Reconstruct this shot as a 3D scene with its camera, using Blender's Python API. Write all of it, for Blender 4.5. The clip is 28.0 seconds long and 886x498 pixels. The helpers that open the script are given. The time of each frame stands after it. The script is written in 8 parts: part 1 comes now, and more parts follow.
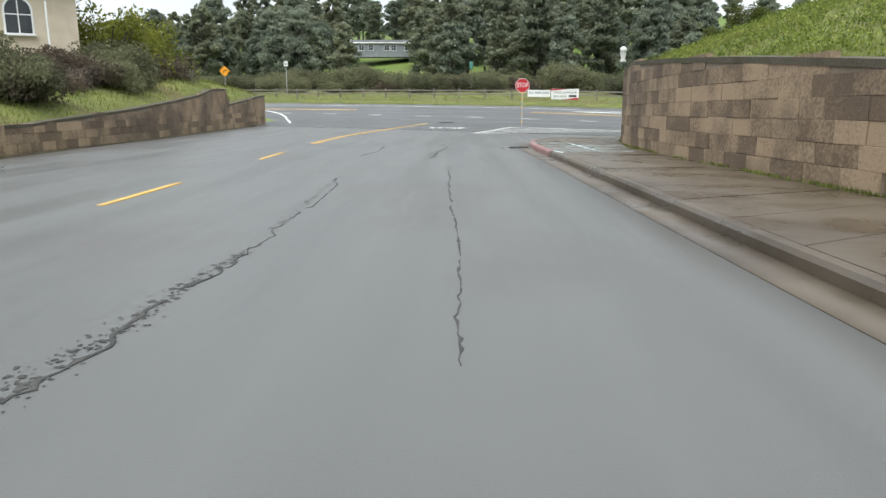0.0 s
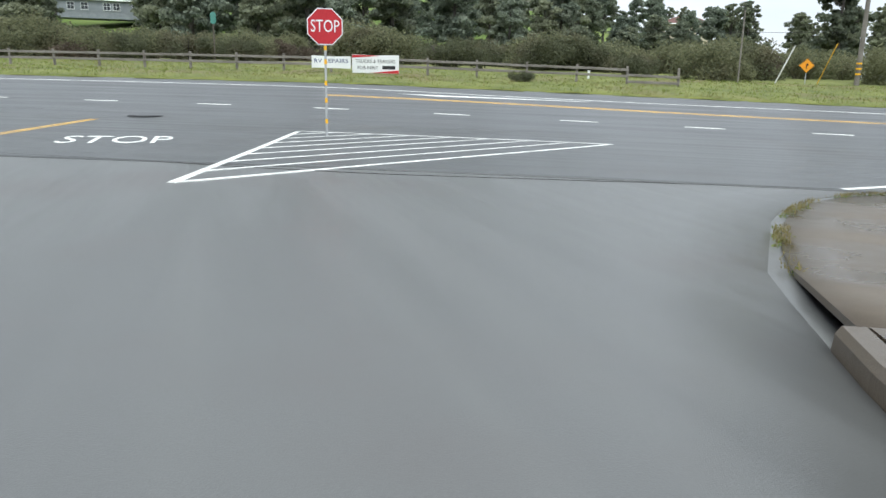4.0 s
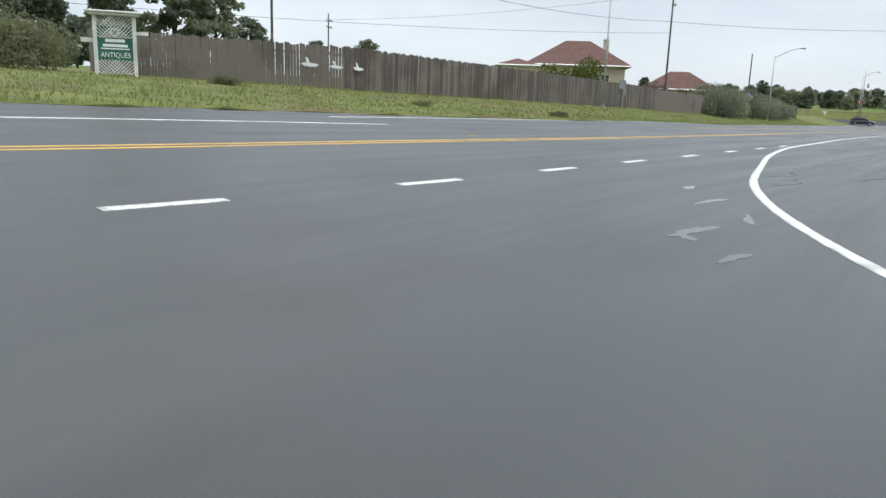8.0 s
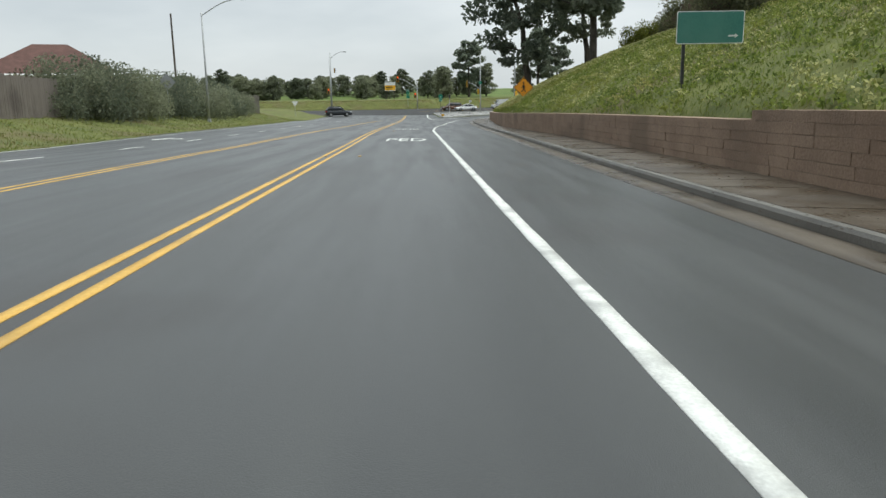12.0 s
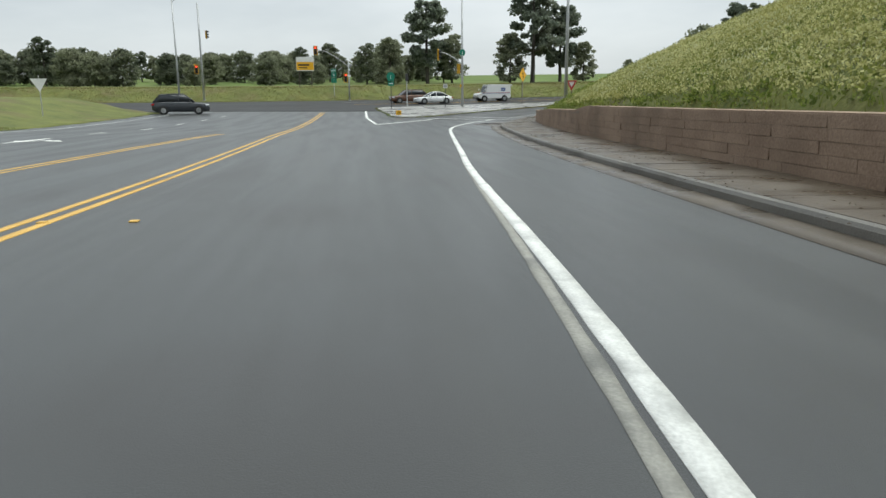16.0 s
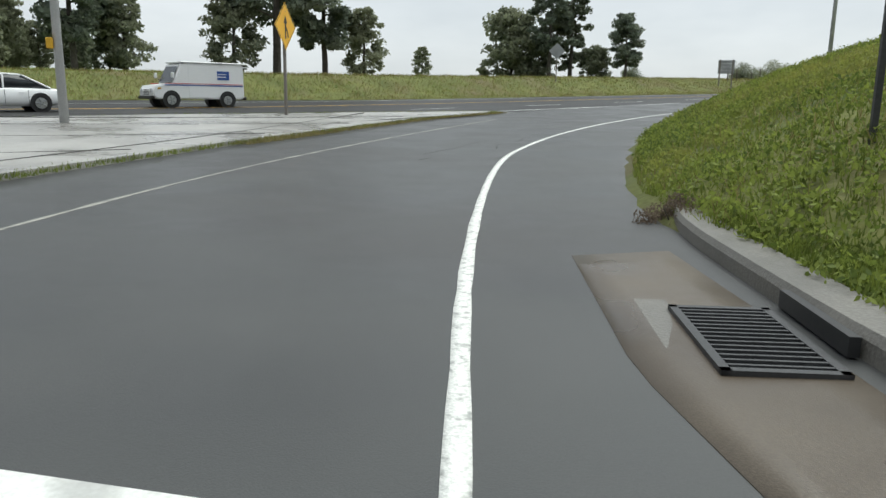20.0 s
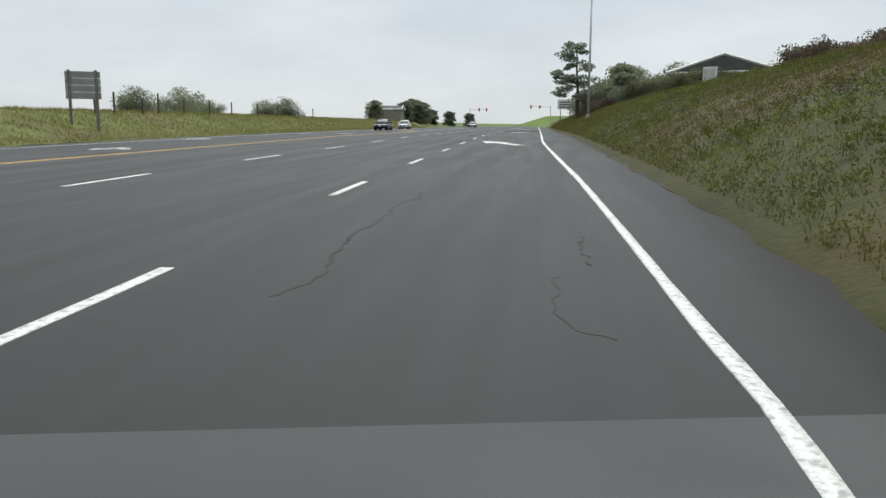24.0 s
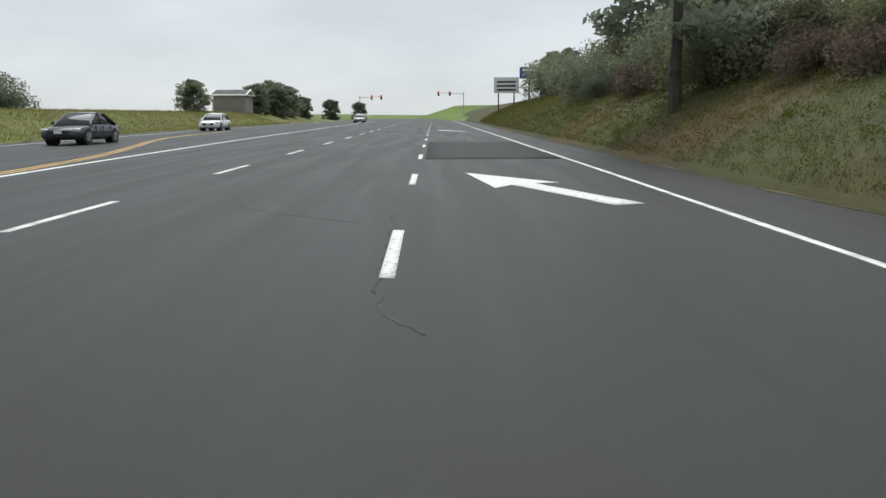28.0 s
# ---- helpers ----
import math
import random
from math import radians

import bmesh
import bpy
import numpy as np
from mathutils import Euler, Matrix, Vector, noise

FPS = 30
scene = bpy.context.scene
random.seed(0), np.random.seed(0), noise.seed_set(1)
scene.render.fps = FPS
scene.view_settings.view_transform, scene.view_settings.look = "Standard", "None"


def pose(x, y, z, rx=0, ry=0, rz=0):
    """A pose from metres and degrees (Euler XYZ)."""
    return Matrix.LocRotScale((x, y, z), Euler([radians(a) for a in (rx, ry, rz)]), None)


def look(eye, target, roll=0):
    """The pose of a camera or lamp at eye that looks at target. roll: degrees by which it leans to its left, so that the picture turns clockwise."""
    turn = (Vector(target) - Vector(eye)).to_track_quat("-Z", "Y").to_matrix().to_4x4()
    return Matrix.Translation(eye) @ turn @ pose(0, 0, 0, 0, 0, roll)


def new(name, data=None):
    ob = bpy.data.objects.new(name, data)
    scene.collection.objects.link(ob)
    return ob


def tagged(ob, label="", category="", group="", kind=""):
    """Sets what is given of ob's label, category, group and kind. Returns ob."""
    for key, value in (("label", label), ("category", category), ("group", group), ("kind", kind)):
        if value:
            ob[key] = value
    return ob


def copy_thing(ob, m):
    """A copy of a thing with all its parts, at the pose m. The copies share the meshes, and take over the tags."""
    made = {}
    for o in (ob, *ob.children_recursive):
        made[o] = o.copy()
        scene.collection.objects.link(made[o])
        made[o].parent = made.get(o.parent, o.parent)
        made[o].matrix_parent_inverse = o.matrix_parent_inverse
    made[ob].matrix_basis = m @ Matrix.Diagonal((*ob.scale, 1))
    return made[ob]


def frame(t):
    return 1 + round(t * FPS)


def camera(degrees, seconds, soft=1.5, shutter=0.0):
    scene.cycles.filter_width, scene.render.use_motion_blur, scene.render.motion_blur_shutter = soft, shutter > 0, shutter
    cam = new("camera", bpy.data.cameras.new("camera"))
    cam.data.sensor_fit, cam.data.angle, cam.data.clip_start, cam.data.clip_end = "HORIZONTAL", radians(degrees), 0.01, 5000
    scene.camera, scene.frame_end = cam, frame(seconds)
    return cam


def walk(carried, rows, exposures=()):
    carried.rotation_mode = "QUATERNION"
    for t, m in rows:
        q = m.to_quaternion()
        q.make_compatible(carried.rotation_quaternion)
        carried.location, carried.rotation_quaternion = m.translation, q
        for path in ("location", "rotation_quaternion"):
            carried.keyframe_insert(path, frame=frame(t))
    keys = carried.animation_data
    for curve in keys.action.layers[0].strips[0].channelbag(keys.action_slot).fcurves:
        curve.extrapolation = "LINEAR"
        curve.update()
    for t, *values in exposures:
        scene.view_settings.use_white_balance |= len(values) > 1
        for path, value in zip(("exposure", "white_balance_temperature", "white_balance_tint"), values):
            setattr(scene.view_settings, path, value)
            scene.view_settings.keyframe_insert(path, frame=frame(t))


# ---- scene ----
cam = camera(61.66, 28.0, soft=1.5)
PATH = [
    (0, (17.479, -43.341, 5.221), (16.153, -41.903, 4.801), -0.2),
    (0.5, (14.948, -40.684, 5.136), (13.687, -39.191, 4.714), -0.1),
    (1, (12.184, -37.616, 5.039), (10.94, -36.11, 4.611), -0.2),
    (1.5, (9.463, -34.491, 4.932), (8.235, -32.971, 4.503), -0.2),
    (2, (6.669, -31.293, 4.824), (5.455, -29.766, 4.385), -0.5),
    (2.5, (3.924, -28.163, 4.717), (2.737, -26.615, 4.275), -0.0),
    (4.5, (-3.055, -16.172, 4.295), (-3.635, -14.312, 3.845), 1.5),
    (5, (-3.682, -13.395, 4.213), (-3.997, -11.467, 3.786), 2.2),
    (5.5, (-3.865, -10.763, 4.135), (-3.947, -8.814, 3.695), 2.8),
    (6, (-3.756, -8.386, 4.051), (-3.631, -6.448, 3.576), 3.0),
    (6.5, (-3.26, -5.796, 3.952), (-2.905, -3.882, 3.493), 2.9),
    (7, (-2.231, -2.776, 3.832), (-1.608, -0.929, 3.384), 3.1),
    (7.5, (-0.679, 0.609, 3.709), (0.192, 2.359, 3.287), 2.3),
    (8, (1.623, 4.303, 3.584), (2.74, 5.908, 3.167), 2.0),
    (8.5, (4.872, 8.186, 3.482), (6.213, 9.617, 3.091), 0.2),
    (9, (8.564, 11.577, 3.452), (10.088, 12.817, 3.077), -1.6),
    (9.5, (13.767, 15.136, 3.434), (15.448, 16.153, 3.063), -1.6),
    (10, (19.92, 18.36, 3.317), (21.71, 19.165, 2.934), -0.8),
    (10.5, (26.221, 21.002, 3.194), (28.057, 21.697, 2.809), -0.9),
    (11, (33.059, 23.765, 3.081), (34.911, 24.408, 2.682), -1.2),
    (11.5, (40.489, 26.607, 2.955), (42.347, 27.225, 2.55), -1.3),
    (12, (48.083, 29.624, 2.836), (49.947, 30.223, 2.429), -0.8),
    (12.5, (56.01, 32.451, 2.658), (57.873, 33.048, 2.243), -0.9),
    (14.5, (89.291, 44.678, 1.957), (91.174, 45.201, 1.532), -0.4),
    (15, (96.841, 47.053, 1.757), (98.731, 47.548, 1.328), -0.4),
    (15.5, (104.551, 49.212, 1.566), (106.447, 49.684, 1.137), -0.3),
    (16, (112.468, 51.482, 1.38), (114.371, 51.929, 0.954), -0.5),
    (16.5, (120.771, 53.695, 1.194), (122.679, 54.118, 0.769), -0.8),
    (17, (129.072, 55.945, 1.008), (130.983, 56.338, 0.571), -0.9),
    (17.5, (136.463, 57.571, 0.844), (138.383, 57.925, 0.409), -0.9),
    (18, (143.812, 59.123, 0.689), (145.742, 59.419, 0.261), -0.1),
    (18.5, (151.29, 60.311, 0.518), (153.233, 60.527, 0.095), -0.5),
    (19, (158.487, 60.881, 0.349), (160.441, 60.975, -0.071), -0.3),
    (19.5, (165.221, 61.046, 0.235), (167.182, 60.959, -0.148), 0.0),
    (20, (171.632, 60.551, 0.167), (173.573, 60.282, -0.233), 0.8),
    (20.5, (177.447, 59.921, 0.146), (179.354, 59.469, -0.251), 0.2),
    (21, (182.811, 58.732, 0.171), (184.669, 58.085, -0.192), 0.7),
    (21.5, (188.689, 56.533, 0.264), (190.477, 55.709, -0.088), 0.9),
    (23.5, (209.079, 39.935, 1.136), (210.474, 38.537, 0.826), 0.2),
    (24, (213.773, 34.853, 1.374), (215.04, 33.335, 1.073), 0.2),
    (24.5, (218.368, 29.109, 1.625), (219.512, 27.496, 1.321), -0.0),
    (25, (222.966, 22.892, 1.84), (224.046, 21.237, 1.532), -0.2),
    (25.5, (227.418, 16.753, 2.009), (228.485, 15.098, 1.659), -0.2),
    (26, (231.856, 10.648, 2.157), (232.918, 8.986, 1.824), 0.2),
    (26.5, (236.423, 4.17, 2.354), (237.476, 2.502, 2.025), 0.7),
    (27, (241.118, -2.482, 2.557), (242.171, -4.152, 2.234), 0.7),
    (27.5, (245.939, -9.281, 2.737), (246.987, -10.954, 2.414), 1.1),
    (28, (250.284, -15.431, 2.83), (251.334, -17.101, 2.504), -0.3),
]
walk(cam, [(t, look(eye, target, roll)) for t, eye, target, roll in PATH],
     [(0, 0.74, 6500, 9.5), (5, 0.66, 6200, 9), (7.5, 0.47, 6200, 9), (9, 0.22, 6300, 8), (12, 0.15, 6500, 6), (16, 0.17, 6500, 6), (20, 0.2, 6500, 7), (24, 0.1, 6500, 8.5), (28, 0.1, 6500, 8.5)])

# ---------------------------------------------------------------- sky and light
SUN_UP, SUN_TURN = 68.0, 150.0
world = bpy.data.worlds.new("overcast_sky")
scene.world = world
world.use_nodes = True
wn, wl = world.node_tree.nodes, world.node_tree.links
wn.clear()
sky = wn.new("ShaderNodeTexSky")
sky.sky_type, sky.sun_disc = "NISHITA", False
sky.sun_elevation, sky.sun_rotation = radians(SUN_UP), radians(SUN_TURN)
dim = wn.new("ShaderNodeVectorMath")
dim.operation = "SCALE"
dim.inputs[3].default_value = 0.10
cloud_at = wn.new("ShaderNodeTexCoord")
cloud_map = wn.new("ShaderNodeMapping")
cloud_map.inputs["Scale"].default_value = (1.0, 1.0, 3.2)
cloud = wn.new("ShaderNodeTexNoise")
cloud.inputs["Scale"].default_value, cloud.inputs["Detail"].default_value, cloud.inputs["Roughness"].default_value = 2.2, 5.0, 0.55
tone = wn.new("ShaderNodeValToRGB")
tone.color_ramp.elements[0].position, tone.color_ramp.elements[0].color = 0.32, (0.56, 0.60, 0.64, 1)
tone.color_ramp.elements[1].position, tone.color_ramp.elements[1].color = 0.68, (0.76, 0.79, 0.82, 1)
veil = wn.new("ShaderNodeMix")
veil.data_type = "RGBA"
veil.inputs["Factor"].default_value = 0.86
back, out = wn.new("ShaderNodeBackground"), wn.new("ShaderNodeOutputWorld")
back.inputs["Strength"].default_value = 1.0
wl.new(sky.outputs[0], dim.inputs[0])
wl.new(cloud_at.outputs["Generated"], cloud_map.inputs["Vector"])
wl.new(cloud_map.outputs["Vector"], cloud.inputs["Vector"])
wl.new(cloud.outputs["Fac"], tone.inputs["Fac"])
wl.new(dim.outputs[0], veil.inputs["A"])
wl.new(tone.outputs["Color"], veil.inputs["B"])
wl.new(veil.outputs["Result"], back.inputs["Color"])
wl.new(back.outputs[0], out.inputs["Surface"])
sun_data = bpy.data.lights.new("sun", "SUN")
sun_data.energy, sun_data.angle, sun_data.color = 2.9, radians(60), (0.96, 1.0, 0.97)
sun = new("sun", sun_data)
sun.matrix_basis = look((0, 0, 60), (-math.sin(radians(SUN_TURN)) * 40, -math.cos(radians(SUN_TURN)) * 40, 60 - 40 * math.tan(radians(SUN_UP))))

# ---------------------------------------------------------------- materials


def mat(name, a, b, rough=0.8, scale=1.0, bump=0.3, fine=40.0, metal=0.0, c=None, stain=0.0, spec=0.5, rough_b=None, island=0.0, place="Position", along=None, leaf=0.0):
    """Two tones mixed by coarse noise, broken up by fine noise, with a third tone in patches and fine relief. Scales are per metre."""
    m = bpy.data.materials.new(name)
    m.use_nodes = True
    n, l = m.node_tree.nodes, m.node_tree.links
    p = n["Principled BSDF"]
    p.inputs["Metallic"].default_value, p.inputs["Specular IOR Level"].default_value = metal, spec
    geo = n.new("ShaderNodeNewGeometry")
    src = geo.outputs["Position"]
    if place == "Object":
        src = n.new("ShaderNodeTexCoord").outputs["Object"]
    big, small = n.new("ShaderNodeTexNoise"), n.new("ShaderNodeTexNoise")
    wide = src
    if along is not None:
        spin, pull = n.new("ShaderNodeMapping"), n.new("ShaderNodeMapping")
        spin.inputs["Rotation"].default_value = (0, 0, -along)
        pull.inputs["Scale"].default_value = (0.12, 1.6, 1.0)
        l.new(src, spin.inputs["Vector"])
        l.new(spin.outputs["Vector"], pull.inputs["Vector"])
        wide = pull.outputs["Vector"]
    for t, sc, de, at in ((big, scale, 4.0, wide), (small, fine, 3.0, src)):
        t.inputs["Scale"].default_value, t.inputs["Detail"].default_value = sc, de
        l.new(at, t.inputs["Vector"])
    add = n.new("ShaderNodeMath")
    add.operation = "MULTIPLY_ADD"
    add.inputs[1].default_value = 0.45
    l.new(small.outputs["Fac"], add.inputs[0])
    half = n.new("ShaderNodeMath")
    half.operation = "MULTIPLY"
    half.inputs[1].default_value = 0.55
    l.new(big.outputs["Fac"], half.inputs[0])
    l.new(half.outputs[0], add.inputs[2])
    fac = add.outputs[0]
    if island:
        info = n.new("ShaderNodeObjectInfo")
        more = n.new("ShaderNodeMath")
        more.operation = "MULTIPLY_ADD"
        more.inputs[1].default_value = island
        l.new(info.outputs["Random"], more.inputs[0])
        l.new(fac, more.inputs[2])
        shift = n.new("ShaderNodeMath")
        shift.operation = "SUBTRACT"
        shift.inputs[1].default_value = island / 2
        l.new(more.outputs[0], shift.inputs[0])
        fac = shift.outputs[0]
    if leaf:
        one = n.new("ShaderNodeMath")
        one.operation = "SUBTRACT"
        one.inputs[1].default_value = 0.5
        l.new(geo.outputs["Random Per Island"], one.inputs[0])
        each = n.new("ShaderNodeMath")
        each.operation = "MULTIPLY_ADD"
        each.inputs[1].default_value = leaf
        l.new(one.outputs[0], each.inputs[0])
        l.new(fac, each.inputs[2])
        fac = each.outputs[0]
    ramp = n.new("ShaderNodeValToRGB")
    ramp.color_ramp.elements[0].position, ramp.color_ramp.elements[0].color = 0.38, (*a, 1)
    ramp.color_ramp.elements[1].position, ramp.color_ramp.elements[1].color = 0.62, (*b, 1)
    l.new(fac, ramp.inputs["Fac"])
    col = ramp.outputs["Color"]
    if c is not None:
        spot = n.new("ShaderNodeTexNoise")
        spot.inputs["Scale"].default_value, spot.inputs["Detail"].default_value = scale * 0.37, 6.0
        l.new(src, spot.inputs["Vector"])
        edge = n.new("ShaderNodeValToRGB")
        edge.color_ramp.elements[0].position, edge.color_ramp.elements[1].position = 0.52, 0.66
        l.new(spot.outputs["Fac"], edge.inputs["Fac"])
        gain = n.new("ShaderNodeMath")
        gain.operation = "MULTIPLY"
        gain.inputs[1].default_value = stain
        l.new(edge.outputs["Color"], gain.inputs[0])
        mix = n.new("ShaderNodeMix")
        mix.data_type = "RGBA"
        l.new(gain.outputs[0], mix.inputs["Factor"])
        l.new(col, mix.inputs["A"])
        mix.inputs["B"].default_value = (*c, 1)
        col = mix.outputs["Result"]
    l.new(col, p.inputs["Base Color"])
    if rough_b is None:
        p.inputs["Roughness"].default_value = rough
    else:
        wet = n.new("ShaderNodeMapRange")
        wet.inputs["From Min"].default_value, wet.inputs["From Max"].default_value = 0.4, 0.62
        wet.inputs["To Min"].default_value, wet.inputs["To Max"].default_value = rough, rough_b
        l.new(big.outputs["Fac"], wet.inputs["Value"])
        l.new(wet.outputs[0], p.inputs["Roughness"])
    if bump:
        bp = n.new("ShaderNodeBump")
        bp.inputs["Strength"].default_value, bp.inputs["Distance"].default_value = bump, 0.02
        l.new(small.outputs["Fac"], bp.inputs["Height"])
        l.new(bp.outputs["Normal"], p.inputs["Normal"])
    return m


def glow(name, color, power):
    m = bpy.data.materials.new(name)
    m.use_nodes = True
    p = m.node_tree.nodes["Principled BSDF"]
    p.inputs["Base Color"].default_value = (*[v * 0.3 for v in color], 1)
    p.inputs["Emission Color"].default_value, p.inputs["Emission Strength"].default_value = (*color, 1), power
    return m


ASPHALT = mat("worn_wet_asphalt", (0.0482, 0.0499, 0.0499), (0.0705, 0.0722, 0.0714), 0.32, 0.9, 0.13, 130, c=(0.0447, 0.0421, 0.0404), stain=0.5, rough_b=0.42, along=radians(19.4))
ASPHALT_R1 = mat("dry_cracked_asphalt", (0.0215, 0.0213, 0.0209), (0.0335, 0.0331, 0.0323), 0.5, 0.9, 0.13, 130, c=(0.0267, 0.0241, 0.0232), stain=0.5, rough_b=0.6, spec=0.22, along=radians(-57.2))
ASPHALT_OLD = mat("patched_street_asphalt", (0.0826, 0.0834, 0.0808), (0.1118, 0.1127, 0.1092), 0.30, 0.9, 0.13, 130, c=(0.0877, 0.0817, 0.0783), stain=0.7, rough_b=0.42, along=radians(131.0))
ASPHALT_SLIP = mat("damp_slip_lane_asphalt", (0.0344, 0.0353, 0.0348), (0.0550, 0.0559, 0.0550), 0.42, 0.6, 0.13, 130, c=(0.0370, 0.0344, 0.0335), stain=0.5, rough_b=0.55)
TAR = mat("dark_asphalt_patch", (0.012, 0.012, 0.013), (0.024, 0.024, 0.024), 0.7, 0.8, 0.2, 110, spec=0.25)
CRACK = mat("crack_filled_with_dirt", (0.035, 0.035, 0.034), (0.065, 0.062, 0.058), 0.9, 2.0, 0.5, 30)
PAINT_W = mat("worn_white_road_paint", (0.60, 0.60, 0.57), (0.80, 0.80, 0.77), 0.55, 5.0, 0.25, 40, c=(0.33, 0.33, 0.32), stain=0.65)
PAINT_OLD = mat("flaking_white_road_paint", (0.56, 0.56, 0.53), (0.80, 0.80, 0.76), 0.6, 45.0, 0.3, 70, c=(0.26, 0.26, 0.25), stain=0.75)
PAINT_FADE = mat("worn_grey_road_paint", (0.24, 0.235, 0.21), (0.34, 0.33, 0.295), 0.6, 5.0, 0.25, 40, c=(0.12, 0.12, 0.115), stain=0.6)
PAINT_Y = mat("yellow_road_paint", (0.56, 0.32, 0.06), (0.70, 0.43, 0.10), 0.55, 1.5, 0.2, 25, c=(0.30, 0.21, 0.09), stain=0.5)
PAINT_R = mat("faded_red_kerb_paint", (0.19, 0.095, 0.095), (0.28, 0.155, 0.148), 0.6, 2.0, 0.3, 30, c=(0.2, 0.17, 0.15), stain=0.6)
CHALK = mat("pale_blue_marking_chalk", (0.5, 0.68, 0.72), (0.68, 0.82, 0.84), 0.8, 5.0, 0.2, 30, c=(0.2, 0.22, 0.21), stain=0.5)
CONCRETE = mat("damp_concrete", (0.105, 0.098, 0.086), (0.17, 0.160, 0.143), 0.42, 1.2, 0.3, 45, c=(0.07, 0.063, 0.054), stain=0.7, rough_b=0.65)
CONCRETE_WET = mat("wet_pale_concrete", (0.24, 0.23, 0.215), (0.36, 0.35, 0.33), 0.22, 0.6, 0.2, 45, c=(0.14, 0.13, 0.12), stain=0.7, rough_b=0.5)
BLOCK = mat("tan_retaining_blocks", (0.14, 0.098, 0.064), (0.35, 0.255, 0.165), 0.9, 1.1, 0.9, 16, c=(0.085, 0.062, 0.046), stain=0.75, island=0.32)
MORTAR = mat("pale_block_joints", (0.17, 0.135, 0.10), (0.26, 0.21, 0.16), 0.95, 2.0, 0.5, 30)
BLOCK_R = mat("reddish_brown_split_blocks", (0.22, 0.150, 0.105), (0.33, 0.235, 0.168), 0.9, 0.9, 0.9, 22, c=(0.15, 0.105, 0.072), stain=0.7, island=0.12)
WALK = mat("wet_brown_pavement_concrete", (0.062, 0.047, 0.032), (0.112, 0.088, 0.062), 0.26, 0.8, 0.12, 90, c=(0.046, 0.033, 0.021), stain=0.8, rough_b=0.5)
WATER = mat("shallow_rain_water", (0.03, 0.03, 0.03), (0.04, 0.04, 0.04), 0.03, 0.5, 0.0, 3)
GRASS_SOIL = mat("grassy_bank", (0.075, 0.092, 0.020), (0.155, 0.165, 0.040), 0.95, 0.5, 1.0, 9, c=(0.125, 0.098, 0.045), stain=0.8)
FIELD = mat("spring_meadow", (0.07, 0.11, 0.018), (0.13, 0.19, 0.035), 0.95, 0.12, 1.0, 5, c=(0.13, 0.12, 0.04), stain=0.5)
DIRT = mat("damp_brown_dirt", (0.05, 0.036, 0.024), (0.11, 0.08, 0.05), 0.95, 1.5, 1.0, 20, c=(0.045, 0.05, 0.02), stain=0.5)
BRICK_PAD = mat("red_tactile_paving", (0.22, 0.075, 0.05), (0.32, 0.12, 0.08), 0.6, 3.0, 0.8, 30)
BLADE = mat("green_grass_blades", (0.095, 0.128, 0.020), (0.22, 0.26, 0.05), 0.8, 0.4, 0.0, 3, c=(0.24, 0.21, 0.075), stain=0.7, leaf=0.25)
BLADE_DRY = mat("dry_grass_blades", (0.17, 0.145, 0.055), (0.32, 0.27, 0.12), 0.85, 0.6, 0.0, 3, leaf=0.25)
WEED = mat("pale_flowering_weeds", (0.4, 0.42, 0.2), (0.66, 0.66, 0.44), 0.8, 0.8, 0.0, 3)
PINE = mat("dark_pine_needles", (0.1288, 0.1571, 0.1185), (0.2640, 0.2962, 0.2215), 0.85, 0.5, 0.0, 5, c=(0.2705, 0.2705, 0.1932), stain=0.4, island=0.3, leaf=0.3)
CYPRESS = mat("cypress_foliage", (0.1288, 0.1494, 0.1030), (0.2705, 0.2859, 0.1867), 0.85, 0.5, 0.0, 5, c=(0.2126, 0.2215, 0.1417), stain=0.5, island=0.4, leaf=0.3)
BUSH = mat("coastal_scrub_leaves", (0.092, 0.100, 0.056), (0.19, 0.195, 0.105), 0.85, 0.7, 0.0, 5, c=(0.18, 0.145, 0.095), stain=0.5, island=0.5, leaf=0.3)
BUSH_Y = mat("yellow_green_shrub_leaves", (0.07, 0.09, 0.014), (0.20, 0.21, 0.035), 0.85, 0.8, 0.0, 5, island=0.4, leaf=0.3)
BUSH_RED = mat("brown_bare_brush", (0.085, 0.066, 0.048), (0.16, 0.122, 0.09), 0.9, 0.8, 0.0, 5, island=0.3, leaf=0.3)
BARK = mat("dark_bark", (0.05, 0.043, 0.037), (0.11, 0.096, 0.082), 0.95, 2.0, 0.8, 18)
WOOD = mat("weathered_brown_grey_fence_boards", (0.085, 0.070, 0.061), (0.175, 0.148, 0.13), 0.9, 0.8, 0.5, 24, c=(0.06, 0.046, 0.039), stain=0.6, island=0.4)
WOOD_D = mat("dark_weathered_post_wood", (0.07, 0.058, 0.046), (0.13, 0.11, 0.09), 0.9, 1.5, 0.5, 24)
POLE_W = mat("grey_utility_pole_wood", (0.14, 0.125, 0.11), (0.23, 0.21, 0.185), 0.9, 1.0, 0.5, 20)
STEEL = mat("galvanised_steel", (0.36, 0.37, 0.375), (0.48, 0.485, 0.49), 0.5, 1.5, 0.1, 30, metal=0.2)
DARK = mat("dark_metal", (0.02, 0.021, 0.022), (0.04, 0.04, 0.042), 0.5, 2.0, 0.1, 30)
RED = mat("red_sign_sheeting", (0.42, 0.012, 0.02), (0.52, 0.02, 0.03), 0.45, 1.0, 0.0, 20)
WHITE = mat("white_paint", (0.68, 0.69, 0.69), (0.80, 0.80, 0.79), 0.5, 1.0, 0.0, 20)
